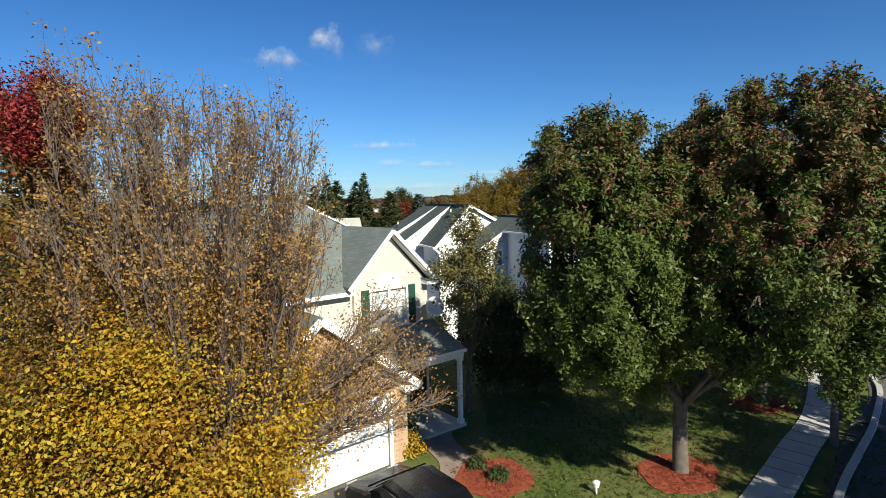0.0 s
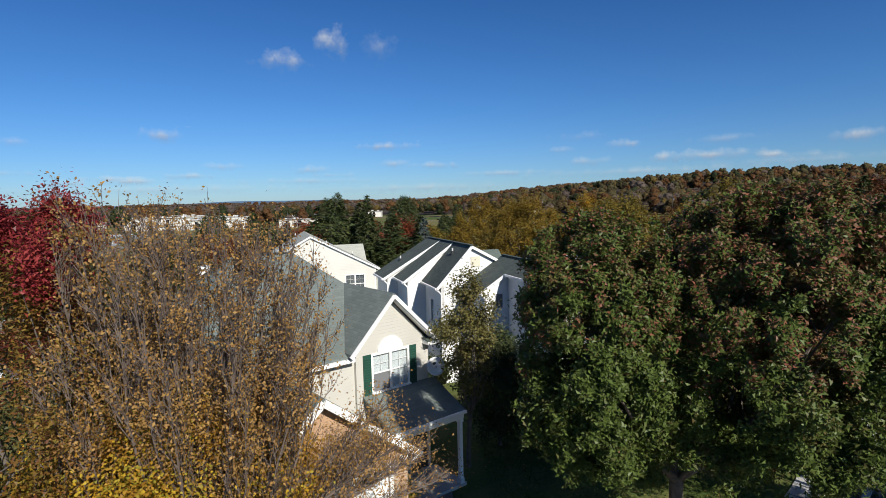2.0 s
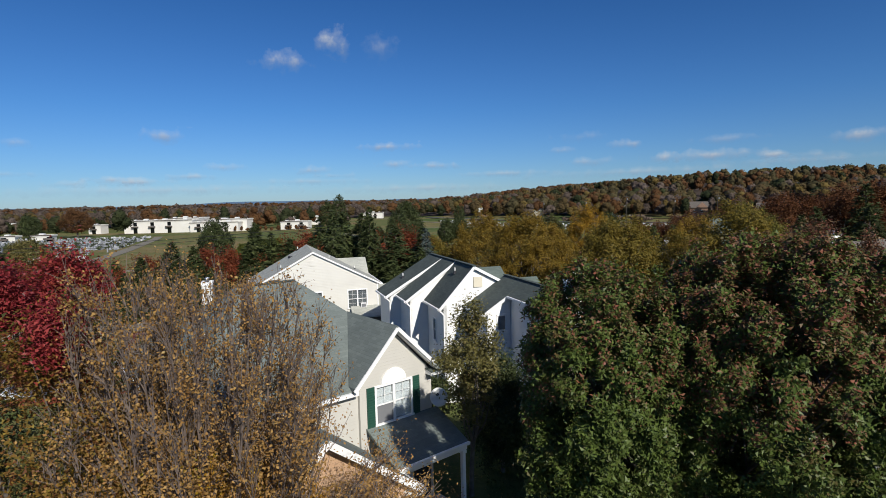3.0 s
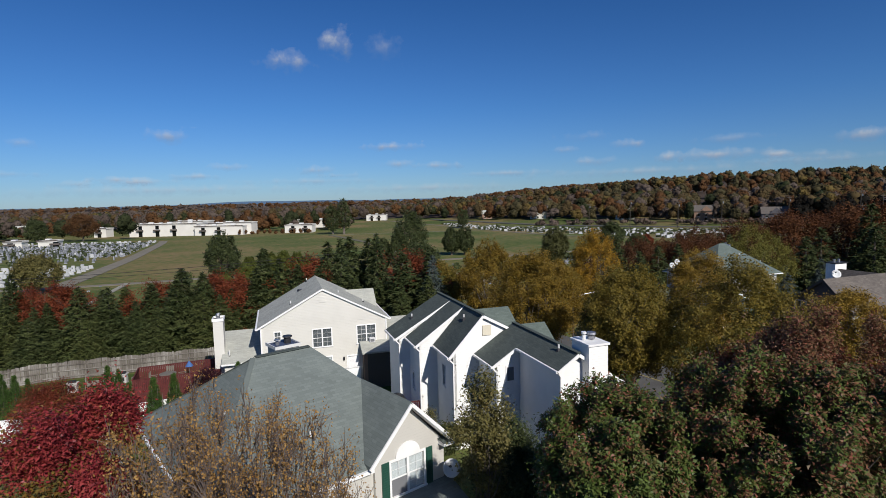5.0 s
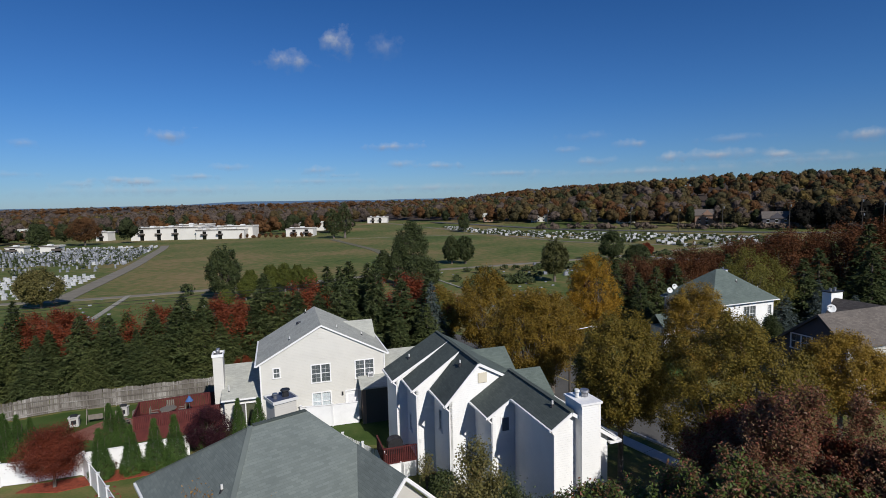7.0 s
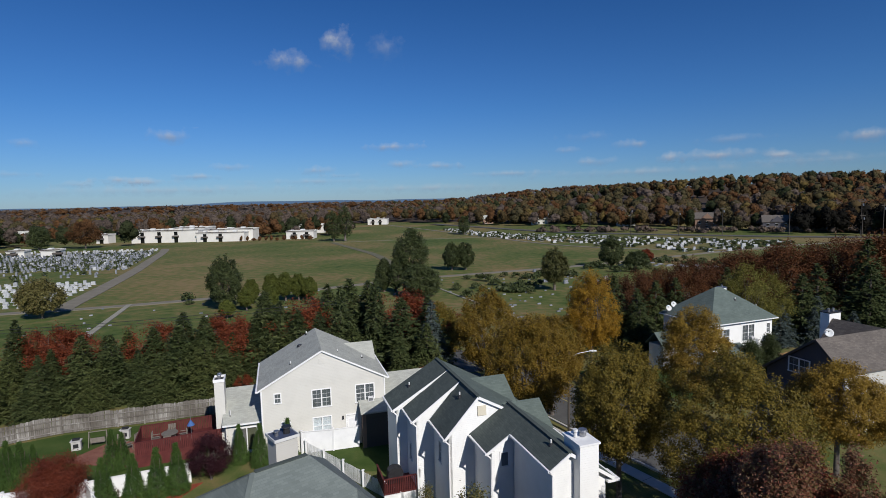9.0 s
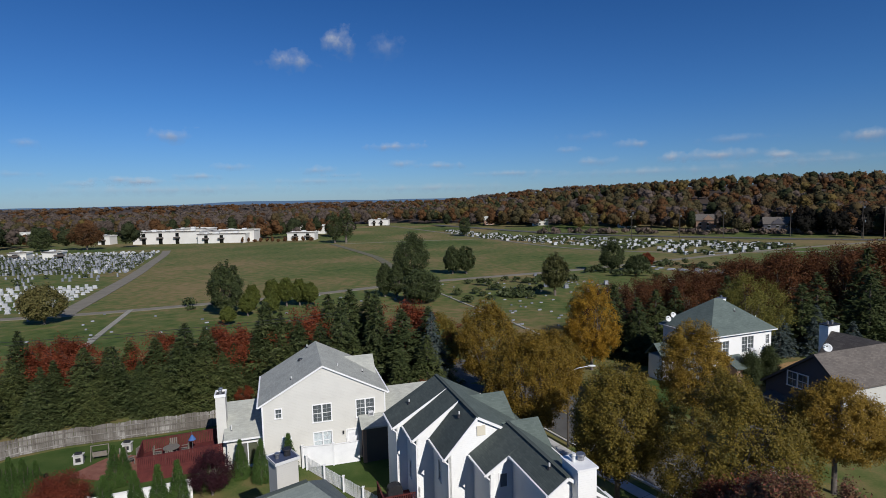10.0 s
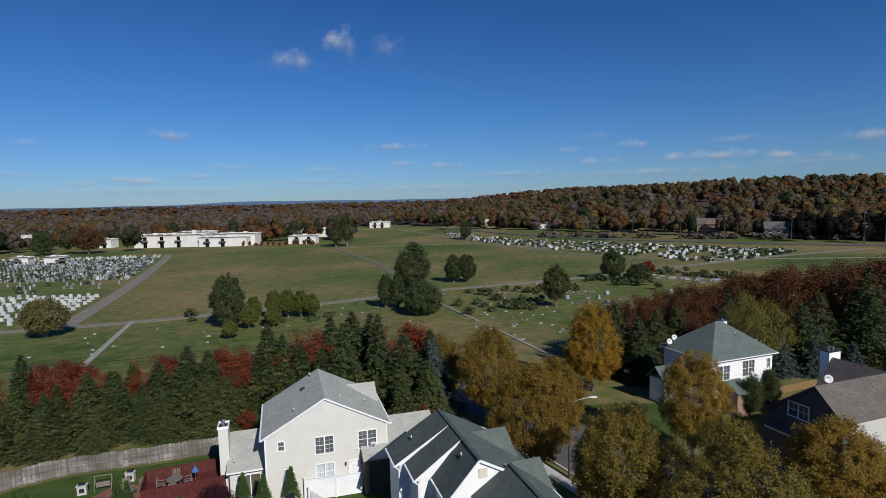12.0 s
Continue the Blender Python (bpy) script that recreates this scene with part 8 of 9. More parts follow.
# single trees on the meadow
for k, (x, y, r, h, mat, lab) in enumerate([
        (-46.8, 109, 3.6, 11.3, L_EVER, "tall dark broad tree on the meadow"), (-11.8, 152, 5.4, 14.5, L_EVER, "tall dark egg-shaped tree beside the lane"), (-13.6, 128, 1.9, 8.6, L_EVER, "narrow dark tree beside the lane"),
        (-16.6, 129, 2.0, 8.4, L_EVER, "narrow dark tree beside the lane"), (-7.0, 119, 4.6, 7.4, L_EVER, "broad dark tree beside the lane"), (-0.2, 172, 3.1, 9.2, L_EVER, "clipped round tree on the open meadow"), (4.2, 172, 3.1, 9.4, L_EVER, "clipped round tree on the open meadow"),
        (24.0, 126, 3.3, 10.2, L_OLIVEG, "loose green tree by the graves"), (50.4, 171, 4.0, 9.8, L_EVER, "tall dark tree by the lane"), (57.0, 166, 3.6, 5.4, L_EVER, "low broad dark tree by the lane"), (-80, 102, 4.3, 7.8, L_MAGN, "broad olive tree beside the lane"),
        (-43.4, 114, 1.7, 5.6, L_LIME, "clipped yellow-green conifer beside the lane"), (-40.4, 118, 1.8, 6.4, L_LIME, "clipped yellow-green conifer beside the lane"), (-37.4, 118.5, 1.9, 6.6, L_LIME, "clipped yellow-green conifer beside the lane"), (-34.6, 119, 1.8, 6.2, L_LIME, "clipped yellow-green conifer beside the lane"), (-31.8, 118, 1.7, 5.4, L_LIME, "clipped yellow-green conifer beside the lane"), (-41.8, 107, 1.7, 4.8, L_LIME, "clipped yellow-green conifer beside the lane"), (-37.2, 108, 1.7, 4.8, L_LIME, "clipped yellow-green conifer beside the lane"), (-42.0, 98, 1.5, 3.4, L_LIME, "clipped yellow-green conifer beside the lane"),
        (-78, 354, 5.0, 20, L_EVER, "tall loose conifer far out on the meadow"), (-71, 356, 5.5, 25, L_EVER, "tall loose conifer far out on the meadow"), (8.9, 398, 4.6, 15.0, L_EVER, "dark tree before the far headstones"), (64, 178, 2.2, 5.0, L_RUST, "small rusty tree on the meadow"), (-231, 335, 10.0, 17.5, W_RUST, "broad rust-red tree beside the far headstones"), (-257, 330, 7.0, 14.0, L_EVER, "dark tree beside the far headstones")]):
    rr = r
    broad_tree("meadow_tree", x, y, 300 + k, rr, h * 0.06 if mat in (L_ARB, L_EVER) else h * 0.16, h, 0.03 * h, 20000 if y < 180 else 6000, (0.21 + 0.04 * r) * (1 if y < 180 else 1.6), mat, lab, "", 800, 0.05 * r, (0, 0), 0.3, z=gz(x, y), limbs=5, tri=True, dome=170, tall=1.3)


# ---- far buildings ----
def flat_building(x, y, turn, w, d, hh, label, doors):
    z = gz(x, y)
    b = thing("low_building", pose(x, y, z, 0, 0, turn), label, "building")
    part("body", boxes((0, w, 0, d, -0.5, hh)), M_FARWALL, b)
    part("parapet", boxes((-0.3, w + 0.3, -0.3, 0.3, hh, hh + 0.8), (-0.3, w + 0.3, d - 0.3, d + 0.3, hh, hh + 0.8), (-0.3, 0.3, 0.3, d - 0.3, hh, hh + 0.8), (w - 0.3, w + 0.3, 0.3, d - 0.3, hh, hh + 0.8)), M_FARWALL, b)
    part("roof", boxes((0.3, w - 0.3, 0.3, d - 0.3, hh, hh + 0.3)), M_ROOF_GREY, b)
    part("coping", boxes((-0.4, w + 0.4, -0.45, -0.302, hh + 0.35, hh + 0.9)), M_ROOF_BROWN, b)
    for k in range(int(w // 7)):
        part("roof_unit", boxes((2.5 + k * 7, 4.6 + k * 7 + (k % 2), d * 0.3 + (k % 3), d * 0.3 + 2 + (k % 3), hh + 0.3, hh + 1.5 + 0.4 * (k % 2))), M_PIPE, b)
    for dx in doors:
        e = part("entrance", boxes((dx - 1.3, dx + 1.3, -0.25, 0.1, -0.2, hh * 0.48)), M_CARGLASS, b, "dark glazed entrance")
        part("canopy", boxes((dx - 2.2, dx + 2.2, -1.8, -0.26, hh * 0.5, hh * 0.5 + 0.9)), M_ROOF_BROWN, e)
        part("upper_window", boxes((dx - 1.2, dx + 1.2, -0.2, 0.1, hh * 0.64, hh * 0.95)), M_CARGLASS, b)
    return b


flat_building(-231, 384, 2, 48, 26, 8.2, "long low white building with dark entrances", (8, 20, 32))
flat_building(-182.8, 382, 2, 34, 20, 6.0, "lower white wing with dark entrances", (6, 17))
flat_building(-178, 395, 2, 18, 20, 7.6, "white upper block with a brown parapet", ())
flat_building(-166, 392, 2, 20, 14, 8.0, "grey-roofed upper hall of the white building", ())
flat_building(-122, 394, 2, 20, 12, 5.2, "low white annex beside the hall", (6, 15))
flat_building(-208, 398, 2, 24, 20, 9.4, "white upper block behind the parapet", ())
flat_building(-140, 470, 0, 28, 18, 6.0, "distant white commercial building", (8, 18))
flat_building(-262, 392, 0, 9, 9, 6.0, "small white outbuilding near headstones", (4,))
flat_building(-94, 600, 0, 22, 12, 6.0, "distant white house on the wood's edge", (6, 14))
flat_building(-224, 266, 12, 8, 6, 3.0, "white burial-ground maintenance shed", (3,))
flat_building(-205, 264, 12, 8.5, 6, 3.2, "white burial-ground maintenance shed", (8,))


def far_house(x, y, turn, w, d, hh, rh, wall, roof, label):
    z = gz(x, y)
    h = thing("far_house", pose(x, y, z, 0, 0, turn), label, "house", "far houses")
    part("wall", boxes((0, w, 0, d, -0.5, hh)), wall, h)
    bm = bmesh.new()
    gable_wall(bm, [(w * 0.25, hh), (w * 0.75, hh), (w * 0.5, hh + rh * 0.9)], -0.6, 0.6)
    part("gable", bm, wall, h)
    roof_plane(h, [(-0.5, -0.5, hh), (w + 0.5, -0.5, hh), (w + 0.5, d / 2, hh + rh), (-0.5, d / 2, hh + rh)], roof, 0.3)
    roof_plane(h, [(w + 0.5, d + 0.5, hh), (-0.5, d + 0.5, hh), (-0.5, d / 2, hh + rh), (w + 0.5, d / 2, hh + rh)], roof, 0.3)
    for k in range(3):
        for zz in (0.8, 3.6):
            x0 = w * (0.14 + 0.3 * k)
            wdw = part("window", boxes((x0, x0 + 1.3, -0.08, 0.02, zz, zz + 1.5)), M_CARGLASS, h)
            part("frame", boxes((x0 - 0.15, x0 + 1.45, -0.12, -0.02, zz + 1.5, zz + 1.65), (x0 - 0.15, x0 + 1.45, -0.12, -0.02, zz - 0.15, zz)), M_TRIM, wdw)


far_house(166, 372, -25, 15, 10, 7.0, 4.0, M_ROD, M_ROOF_BROWN, "brown brick house with white trim beyond the road")
far_house(188, 330, -25, 15, 10, 6.0, 4.0, M_DUSK, M_ROOF_BROWN, "grey-blue house among trees beyond the road")
far_house(128, 420, -10, 13, 9, 5.0, 3.5, M_FARWALL, M_ROOF_GREY, "white house among trees beyond the road")
far_house(70, 480, -10, 14, 9, 5.0, 3.5, M_FARWALL, M_ROOF_GREY, "white house among trees beyond the road")
far_house(30, 520, 0, 14, 9, 5.0, 3.5, M_ROD, M_ROOF_GREY, "brown house among trees beyond the meadow")
for k in range(12):
    x = -330 - rngs.uniform(0, 200)
    far_house(x, 420 + rngs.uniform(0, 160), rngs.uniform(-20, 20), 13, 9, 5.0, 3.2, M_FARWALL if k % 2 else M_BLIND, M_ROOF_GREY, "pale house in the distant neighbourhood")

# ---- woods ----
rngw = np.random.default_rng(4)


def wood_front(u):
    """Distance at which the woods begin, by bearing."""
    return np.interp(u, [-1.4, -0.75, -0.5, -0.3, -0.12, 0.0, 0.15, 0.3, 0.45, 0.6, 0.8, 1.4], [470, 480, 500, 600, 640, 560, 480, 430, 400, 350, 300, 260])


def ico_heart():
    bm = bmesh.new()
    bmesh.ops.create_icosphere(bm, subdivisions=1, radius=1.0)
    v = np.array([q.co[:] for q in bm.verts])
    f = np.array([[q.index for q in g.verts] for g in bm.faces])
    bm.free()
    return v, f


HEART_V, HEART_F = ico_heart()


def clump_woods(pts, size_r, size_h, per, leaf, mat, label, seed, low=0.15, name="woods"):
    """Far trees of one colour: each crown is a heap of boughs, small leaf sprays about a solid heart."""
    rng = np.random.default_rng(seed)
    pts = np.asarray(pts, float).reshape(-1, 2)
    n, lumps = len(pts), 7
    r, h = rng.uniform(*size_r, n), rng.uniform(*size_h, n)
    base = ground_z(pts[:, 0], pts[:, 1])
    half = h * (1 - low) / 2
    u = rng.normal(0, 1, (n, lumps, 3))
    u /= np.linalg.norm(u, axis=2, keepdims=True)
    u *= rng.uniform(0.25, 0.58, (n, lumps, 1))
    u[:, 0] = (0, 0, 0.5)
    size = rng.uniform(0.36, 0.54, (n, lumps, 1))

    def place(q):
        p = np.empty(q.shape)
        p[..., 0] = pts[:, 0, None] + q[..., 0] * r[:, None]
        p[..., 1] = pts[:, 1, None] + q[..., 1] * r[:, None]
        p[..., 2] = (base + h - half)[:, None] + q[..., 2] * half[:, None]
        return p
    q = u[:, :, None] + HEART_V[None, None] * size[:, :, None] * rng.uniform(0.84, 1.02, (n, lumps, len(HEART_V), 1))
    heart = place(q.reshape(n, -1, 3)).reshape(-1, 3)
    hf = (np.arange(n * lumps)[:, None, None] * len(HEART_V) + HEART_F[None]).reshape(-1, 3)
    k = rng.integers(0, lumps, (n, per))
    w = rng.normal(0, 1, (n, per, 3))
    w /= np.linalg.norm(w, axis=2, keepdims=True)
    row = np.arange(n)[:, None]
    c = place(u[row, k] + w * size[row, k] * rng.uniform(0.8, 1.12, (n, per, 1))).reshape(-1, 3)
    nrm = w.reshape(-1, 3) * 0.8 + rng.normal(0, 0.55, (n * per, 3)) + (0, 0, 0.2)
    nrm /= np.linalg.norm(nrm, axis=1, keepdims=True)
    t = np.cross(nrm, rng.normal(0, 1, (n * per, 3)))
    t /= np.linalg.norm(t, axis=1, keepdims=True)
    b = np.cross(nrm, t)
    sz = leaf * rng.uniform(0.7, 1.3, (n * per, 1))
    v = np.stack([c - t * sz * 0.6 - b * sz * 0.35, c + t * sz * 0.6 - b * sz * 0.35, c + b * sz * 0.7], 1).reshape(-1, 3)
    f = np.arange(len(v)).reshape(-1, 3) + len(heart)
    ob = cloud_mesh(name, np.concatenate([heart, v]), np.concatenate([hf, f]), mat)
    return tagged(ob, label, "woods", kind="stuff")


# leaf litter under the trees
fu = np.linspace(-1.5, 1.5, 61)
fd = np.concatenate([np.linspace(1.04, 1.6, 8), np.linspace(1.8, 3.0, 6), [4.0, 5.5, 7.0]])
U, D = np.meshgrid(fu, fd)
Y = np.minimum(wood_front(U) * D, 3600)
Z = ground_z(U * Y, Y) + np.where(D < 1.1, 0.3, 2.5)
i = np.arange(U.size).reshape(U.shape)
tagged(cloud_mesh("forest_floor", np.stack([U * Y, Y, Z], -1).reshape(-1, 3), np.stack([i[:-1, :-1], i[:-1, 1:], i[1:, 1:], i[1:, :-1]], -1).reshape(-1, 4),
                  mottled("leaf_litter", [(0.03, 0.022, 0.016), (0.055, 0.038, 0.026), (0.08, 0.055, 0.035)], 0.05, 0.6, 0.95, 0.4, bump_dist=0.8)), "brown leaf litter and brush under the woods", "ground", kind="structure")
# ridges on the horizon; the blue of haze is put into their colour
RIDGE = plain("haze_blue_hills", (0.062, 0.11, 0.18), 1.0)
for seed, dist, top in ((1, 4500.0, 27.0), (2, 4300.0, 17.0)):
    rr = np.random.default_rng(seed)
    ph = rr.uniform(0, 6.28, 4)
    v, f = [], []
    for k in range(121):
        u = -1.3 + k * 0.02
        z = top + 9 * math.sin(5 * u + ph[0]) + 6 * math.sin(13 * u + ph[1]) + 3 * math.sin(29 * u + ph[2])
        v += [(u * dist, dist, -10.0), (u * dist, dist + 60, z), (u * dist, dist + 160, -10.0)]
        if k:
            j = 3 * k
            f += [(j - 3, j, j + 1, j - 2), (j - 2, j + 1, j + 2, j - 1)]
    tagged(link_mesh("backdrop", v, f, RIDGE), "far wooded ridge on the horizon, haze blue put into its colour", "hills", kind="structure")
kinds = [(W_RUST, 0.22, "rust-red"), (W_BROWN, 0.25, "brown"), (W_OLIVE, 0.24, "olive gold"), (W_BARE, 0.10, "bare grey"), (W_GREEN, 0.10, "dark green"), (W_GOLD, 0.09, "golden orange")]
N = 2300
us = rngw.uniform(-1.2, 1.2, N)
deep = np.where(us < -0.15, 0.9, 1.9)
dist = wood_front(us) * (1 + rngw.uniform(0, 1, N) ** 1.5 * deep)
wx, wy = us * dist, dist
pick = rngw.choice(len(kinds), N, p=[k[1] for k in kinds])
# on the left most trees take the haze-paled bare grey
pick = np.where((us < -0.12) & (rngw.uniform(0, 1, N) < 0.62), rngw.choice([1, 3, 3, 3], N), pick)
for k, (mat, share, word) in enumerate(kinds):
    sel = (pick == k)
    pts = np.stack([wx[sel], wy[sel]], 1)
    front = dist[sel] < wood_front(us[sel]) * 1.25
    for grp, per, leaf, tag in ((pts[front], 460, 1.0, "nearer"), (pts[~front], 110, 2.0, "farther")):
        if len(grp):
            clump_woods(grp, (5.5, 9.5), (13.5, 18), per, leaf, mat, "%s autumn woodland on the %s slopes" % (word, tag), 500 + k, 0.12)
# evergreen grove beyond the road; cloud shade is put into its near-black colour
grove_u = rngw.uniform(0.63, 0.98, 60)
grove_d = 303 - 120 * (grove_u - 0.62) + rngw.uniform(0, 34, 60)
clump_woods(np.stack([grove_u * grove_d, grove_d], 1), (4.5, 7.5), (11, 17), 420, 1.0, W_DARK, "grove of evergreens beyond the road, cloud shade put into their colour", 610, 0.04)
# trees between the houses beyond the road
for k, (mat, word, pts) in enumerate(((W_BROWN, "brown", [(154, 372), (189, 352), (120, 408), (64, 470), (24, 508), (212, 312), (92, 440), (140, 398), (46, 490)]), (W_RUST, "rust-red", [(126, 412), (78, 468), (36, 506), (100, 434), (222, 306), (10, 520)]), (W_OLIVE, "olive gold", [(181, 356), (136, 409), (110, 424), (56, 480), (205, 326), (176, 336)]), (W_BARE, "bare grey", [(150, 380), (196, 338), (86, 452), (70, 466), (184, 346), (18, 512)]), (W_GREEN, "dark green", [(159, 364), (192, 344), (230, 296), (216, 322), (-6, 520)]), (W_GOLD, "golden orange", [(99, 428), (44, 496)]))):
    clump_woods(pts, (4.5, 7.0), (9, 15), 650, 0.8, mat, "%s trees between the far houses" % word, 620 + k, 0.1)
# loose row of trees along the far side of the cemetery road
for k, (mat, word) in enumerate(((W_OLIVE, "olive"), (W_BARE, "bare grey"), (W_BROWN, "brown"), (W_RUST, "rust-red"), (W_GOLD, "golden"))):
    row = np.random.default_rng(700 + k)
    q = row.uniform(0, 1, 13)
    y = np.interp(q, [0, 0.35, 1], [530, 425, 325]) + row.uniform(8, 34, 13)
    x = np.interp(q, [0, 0.35, 1], [20, 118, 196])
    clump_woods(np.stack([x, y], 1), (3.5, 6.0), (8, 14), 600, 0.8, mat, "%s trees along the far side of the road" % word, 710 + k, 0.1)
# woods farther back, largely in bare grey paled for haze
mid_u = rngw.uniform(-1.2, 0.0, 420)
mid_d = rngw.uniform(760, 1400, 420)
for k, (mat, word) in enumerate(((W_BARE, "bare grey"), (W_BARE, "haze-pale bare grey"), (W_RUST, "rust-red"))):
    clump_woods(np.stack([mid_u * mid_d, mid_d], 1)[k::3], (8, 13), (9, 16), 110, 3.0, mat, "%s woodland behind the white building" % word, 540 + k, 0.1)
# horizon woods, half of them in the haze-paled grey
far_u = rngw.uniform(-1.2, 0.35, 500)
far_d = rngw.uniform(1350, 2900, 500)
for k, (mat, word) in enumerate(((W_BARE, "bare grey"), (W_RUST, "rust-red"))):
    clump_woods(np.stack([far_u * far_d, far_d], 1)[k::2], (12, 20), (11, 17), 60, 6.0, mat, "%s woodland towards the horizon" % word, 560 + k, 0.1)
# scattered trees between the neighbourhood and the white building
for k, (mat, word) in enumerate(((W_RUST, "rust-red"), (W_GREEN, "dark green"), (W_BARE, "bare grey"))):
    pts = [(rngw.uniform(-430, -90), rngw.uniform(418, 500)) for _ in range(46)] + [(rngw.uniform(-420, -290), rngw.uniform(330, 420)) for _ in range(16)]
    clump_woods(pts, (3.5, 6.5), (7, 14), 300, 1.1, mat, "%s trees round the white building" % word, 600 + k, 0.1)
for k, (mat, word, pts) in enumerate(((W_RUST, "rust-red", [(-237, 428), (-208, 432), (-197, 430), (-153, 428), (-168, 436), (-140, 424), (-262, 436)]), (W_GREEN, "dark green", [(-222, 424), (-176, 426), (-246, 340), (-214, 352), (-276, 352), (-300, 345), (-128, 430), (-112, 440), (-100, 436), (-288, 372)]), (W_BARE, "bare grey", [(-252, 440), (-186, 444), (-158, 446), (-284, 440), (-310, 446), (-334, 440)]))):
    clump_woods(pts, (5.5, 8.5), (13, 19), 650, 0.95, mat, "tall %s trees behind the white building" % word, 660 + k, 0.06)
clump_woods([(-150 + 4.4 * k + rngw.uniform(-1, 1), 380 + rngw.uniform(-1, 3)) for k in range(12)], (1.4, 2.4), (2.4, 4.2), 120, 0.6, W_RUST, "rust-red shrubs along the low white building", 680, 0.0, "shrubs")
# scrub beside the far road
pts = [(x, 330 - 0.62 * (x - 150) + rngw.uniform(14, 26)) for x in rngw.uniform(60, 330, 90)]
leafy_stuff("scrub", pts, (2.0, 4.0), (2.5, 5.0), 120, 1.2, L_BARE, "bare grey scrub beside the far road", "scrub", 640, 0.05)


# ---- clouds ----
def cloud_material():
    m, nodes, links, bsdf = material("thin_cloud", 1.0, 0.0, 0.0)
    nodes.remove(bsdf)
    geo = nodes.new("ShaderNodeTexCoord")
    n = nodes.new("ShaderNodeTexNoise")
    n.inputs["Scale"].default_value, n.inputs["Detail"].default_value = 0.013, 7.0
    place = nodes.new("ShaderNodeNewGeometry")
    links.new(place.outputs["Position"], n.inputs["Vector"])
    grad = nodes.new("ShaderNodeTexGradient")
    grad.gradient_type = "SPHERICAL"
    links.new(geo.outputs["Object"], grad.inputs["Vector"])
    mul = nodes.new("ShaderNodeMath")
    mul.operation = "MULTIPLY_ADD"
    mul.inputs[1].default_value = 1.1
    links.new(grad.outputs["Fac"], mul.inputs[0])
    add = nodes.new("ShaderNodeMath")
    add.operation = "MULTIPLY_ADD"
    add.inputs[1].default_value, add.inputs[2].default_value = 1.9, -1.2
    links.new(n.outputs["Fac"], add.inputs[0])
    links.new(add.outputs[0], mul.inputs[2])
    r = ramp_node(nodes, [(0, 0, 0), (0.24, 0.24, 0.24), (0.8, 0.8, 0.8)])
    links.new(mul.outputs[0], r.inputs["Fac"])
    info = nodes.new("ShaderNodeObjectInfo")
    dens = nodes.new("ShaderNodeMath")
    dens.operation = "MULTIPLY"
    links.new(r.outputs["Color"], dens.inputs[0])
    links.new(info.outputs["Alpha"], dens.inputs[1])
    tr = nodes.new("ShaderNodeBsdfTransparent")
    em = nodes.new("ShaderNodeEmission")
    sep = nodes.new("ShaderNodeSeparateXYZ")
    links.new(geo.outputs["Object"], sep.inputs[0])
    high = nodes.new("ShaderNodeMath")
    high.operation = "MULTIPLY_ADD"
    high.inputs[1].default_value, high.inputs[2].default_value = 0.9, 0.42
    links.new(sep.outputs["Y"], high.inputs[0])
    # the cloud glows; sunlit tops and shaded bases are put into this ramp
    tone = ramp_node(nodes, [(0.27, 0.36, 0.52), (0.40, 0.47, 0.61), (0.68, 0.72, 0.78), (0.82, 0.85, 0.88)])
    links.new(high.outputs[0], tone.inputs["Fac"])
    links.new(tone.outputs["Color"], em.inputs["Color"])
    em.inputs["Strength"].default_value = 0.72
    mix = nodes.new("ShaderNodeMixShader")
    links.new(dens.outputs[0], mix.inputs["Fac"])
    links.new(tr.outputs[0], mix.inputs[1])
    links.new(em.outputs[0], mix.inputs[2])
    links.new(mix.outputs[0], nodes["Material Output"].inputs["Surface"])
    return m


M_CLOUD = cloud_material()


def cloud(bearing, elevation, w, h, dens):
    """A thin far cloud; bearing and elevation in degrees, w and h in degrees."""
    d = 4300.0
    a, e = radians(bearing), radians(elevation)
    p = Vector((-math.sin(a) * math.cos(e), math.cos(a) * math.cos(e), math.sin(e))) * d + Vector((0, 0, 15))
    bm = bmesh.new()
    bmesh.ops.create_grid(bm, x_segments=10, y_segments=6, size=1.0)
    for vtx in bm.verts:
        vtx.co.z = 0.1 * (1 - vtx.co.x ** 2) * (1 - vtx.co.y ** 2)
    ob = part("cloud", bm, M_CLOUD)
    ob.matrix_basis = look(p, p * 2) @ Matrix.Diagonal((math.tan(radians(w / 2)) * d, math.tan(radians(h / 2)) * d, 40, 1))
    ob.color = (1, 1, 1, dens)
    ob.visible_shadow = False
    tagged(ob, "thin white fair-weather cloud in the blue sky", "cloud", "clouds", "structure")

cloud(11.21, 15.67, 4.67, 3.66, 1.00)
cloud(16.05, 13.82, 7.01, 2.65, 0.80)
cloud(6.67, 15.32, 4.49, 3.66, 0.35)
cloud(6.20, 5.62, 7.90, 1.29, 1.00)
cloud(13.73, 3.31, 5.39, 1.29, 0.85)
cloud(5.50, 3.81, 5.39, 1.29, 0.70)
cloud(1.36, 3.60, 8.08, 1.10, 0.85)
cloud(-21.93, 3.57, 4.49, 1.65, 1.00)
cloud(-25.58, 3.58, 12.57, 1.65, 1.00)
cloud(-18.31, 5.02, 4.49, 1.29, 0.70)
cloud(-30.68, 3.31, 4.49, 1.10, 0.85)
cloud(-12.05, 4.72, 3.59, 0.92, 0.55)
cloud(-14.27, 3.49, 8.08, 1.29, 0.62)
cloud(22.36, 3.65, 5.75, 1.29, 1.00)
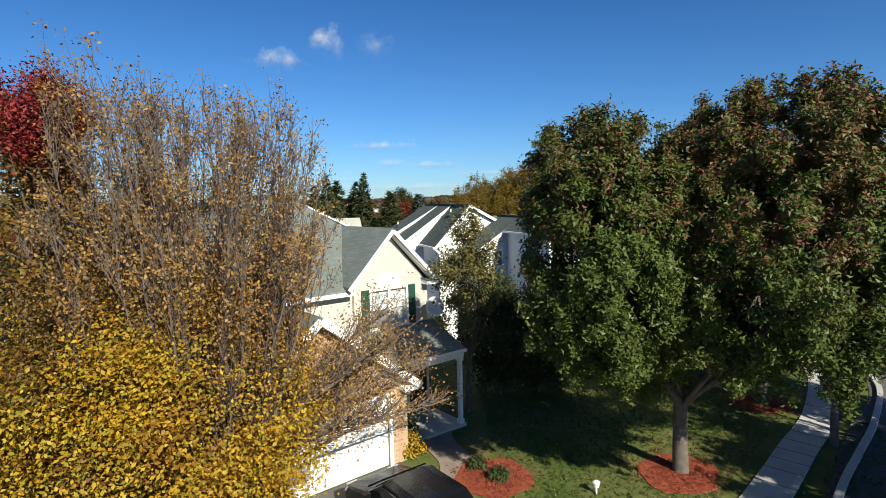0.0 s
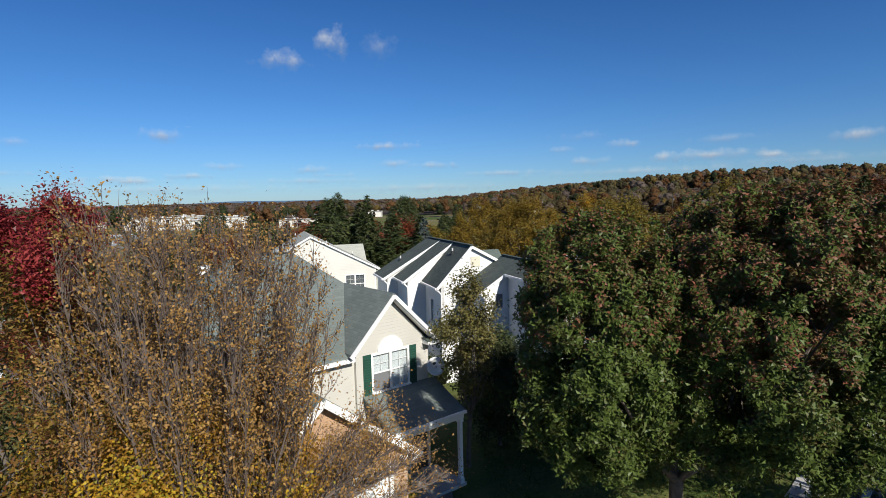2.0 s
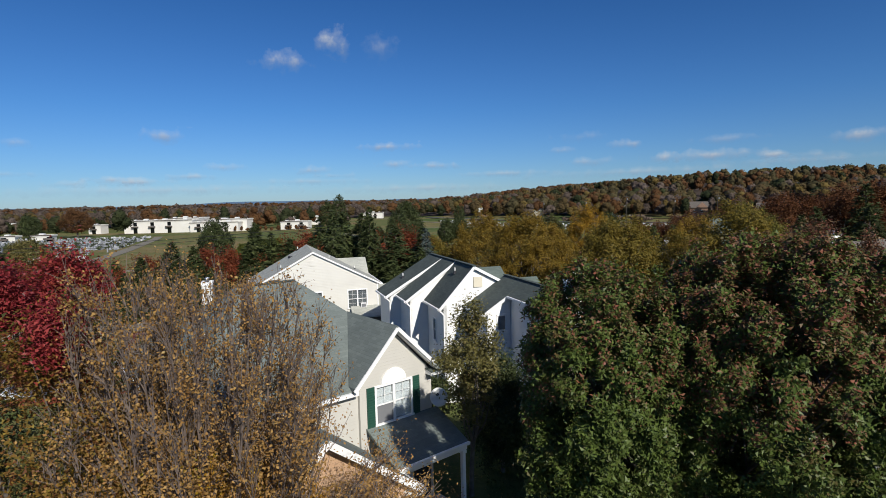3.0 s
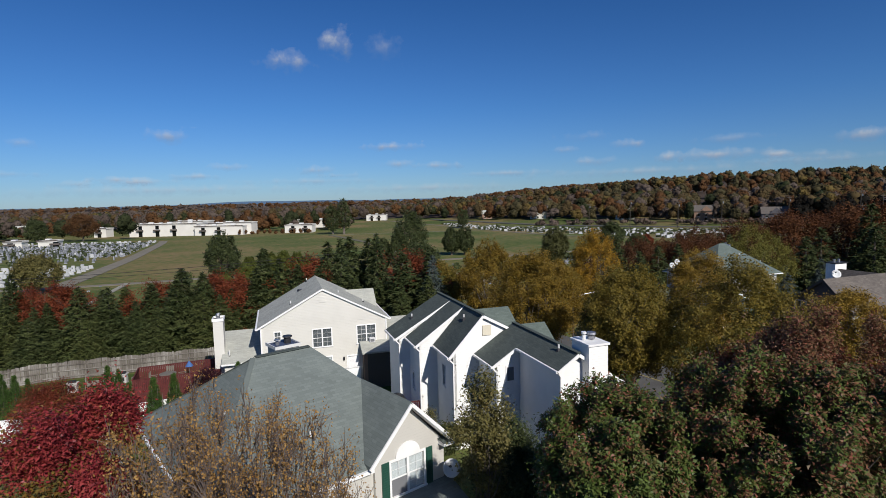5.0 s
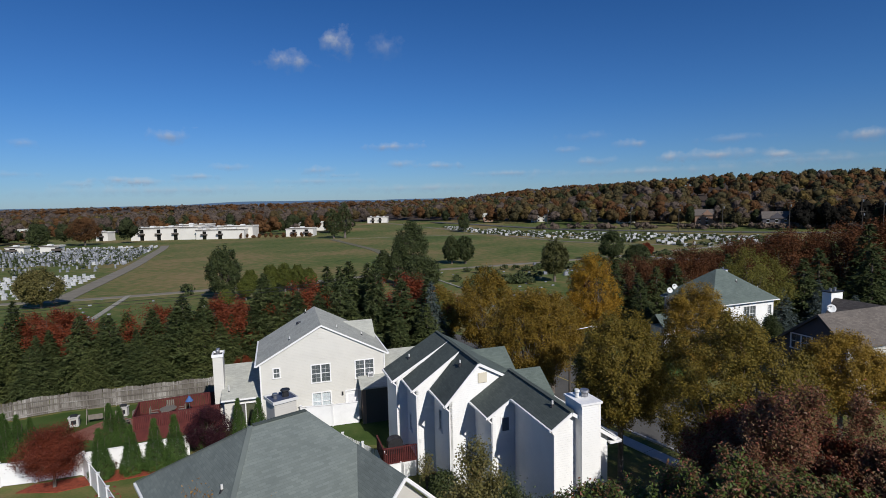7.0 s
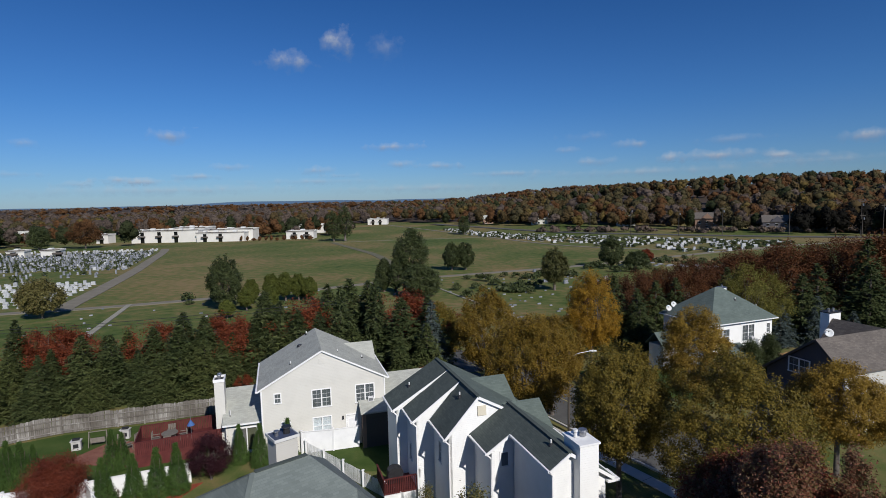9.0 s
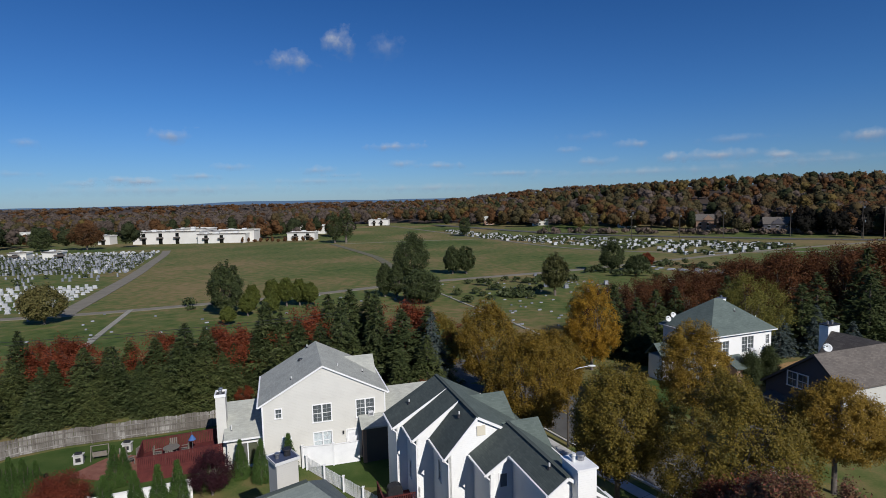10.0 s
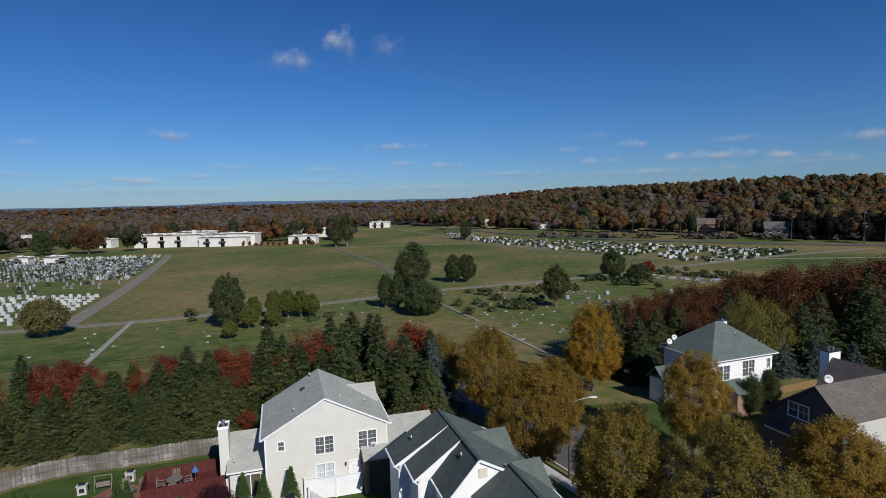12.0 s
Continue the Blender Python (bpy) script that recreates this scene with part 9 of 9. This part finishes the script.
cloud(27.27, 6.55, 4.94, 1.84, 0.78)
cloud(30.32, 2.29, 8.98, 1.10, 0.85)
cloud(25.33, 2.79, 7.18, 0.92, 0.70)
cloud(35.05, 2.12, 5.39, 0.92, 0.62)
cloud(-33.67, 3.12, 7.18, 1.10, 0.55)
cloud(-36.88, 4.59, 6.29, 1.84, 0.85)
cloud(38.30, 5.52, 2.69, 1.29, 0.55)
cloud(11.65, 2.76, 6.29, 0.83, 0.55)
cloud(39.05, 2.97, 5.39, 0.83, 0.55)
cloud(31.86, 2.50, 5.39, 0.92, 0.85)

# long thin veils low over the horizon, added to whiten the sky like haze
for bearing, elevation, w, h, dens in ((28, 1.5, 34, 1.5, 0.5), (2, 1.3, 30, 1.3, 0.5), (-20, 2.3, 34, 1.3, 0.45), (14, 2.2, 22, 1.0, 0.4), (-34, 2.7, 26, 1.3, 0.4), (-6, 2.6, 16, 0.9, 0.5), (-14, 6.0, 7, 1.4, 0.3), (-27, 5.0, 9, 1.2, 0.4)):
    cloud(bearing, elevation, w, h, dens)

# ---- bricks of the garage front ----
def garage_bricks():
    for h, x0, x1, gc, ez, pz, door in BRICK_WALLS:
        bl, bh = 0.23, 0.078
        me = bpy.data.meshes.new("brick")
        bm = boxes((0.005, bl - 0.005, -0.012, 0.0, 0.005, bh - 0.005))
        bmesh.ops.recalc_face_normals(bm, faces=bm.faces)
        bm.to_mesh(me)
        bm.free()
        me.materials.append(M_BRICK)
        V, F = [], []
        cells = []
        row, z = 0, 0.0
        while z < pz:
            xa = x0 + 0.02 - (bl / 2 if row % 2 else 0)
            while xa < x1 - 0.02:
                xm, zm = xa + bl / 2, z + bh / 2
                top = ez if False else ez + (pz - ez) * (1 - abs(xm - gc) / ((x1 - x0) / 2))
                inside = xa >= x0 and xa + bl <= x1 and zm < top - 0.08
                if inside and not (door[0] - 0.13 < xa + bl and xa < door[1] + 0.13 and z < 2.4):
                    cells.append((xa, z))
                xa += bl
            z += bh
            row += 1
        cells.sort(key=lambda c: -c[0])
        for k, (xa, zb) in enumerate(cells):
            if k < 300:
                ob = new("brick", me)
                ob.parent = h
                ob.location = (xa, -2.502, zb)
            else:
                b = len(V)
                for yy in (-2.514, -2.502):
                    V += [(xa + 0.005, yy, zb + 0.005), (xa + bl - 0.005, yy, zb + 0.005), (xa + bl - 0.005, yy, zb + bh - 0.005), (xa + 0.005, yy, zb + bh - 0.005)]
                F += [(b, b + 1, b + 2, b + 3), (b, b + 4, b + 5, b + 1), (b + 1, b + 5, b + 6, b + 2), (b + 2, b + 6, b + 7, b + 3), (b + 3, b + 7, b + 4, b)]
        tagged(link_mesh("brickwork", V, F, M_BRICK, h), kind="stuff")


garage_bricks()
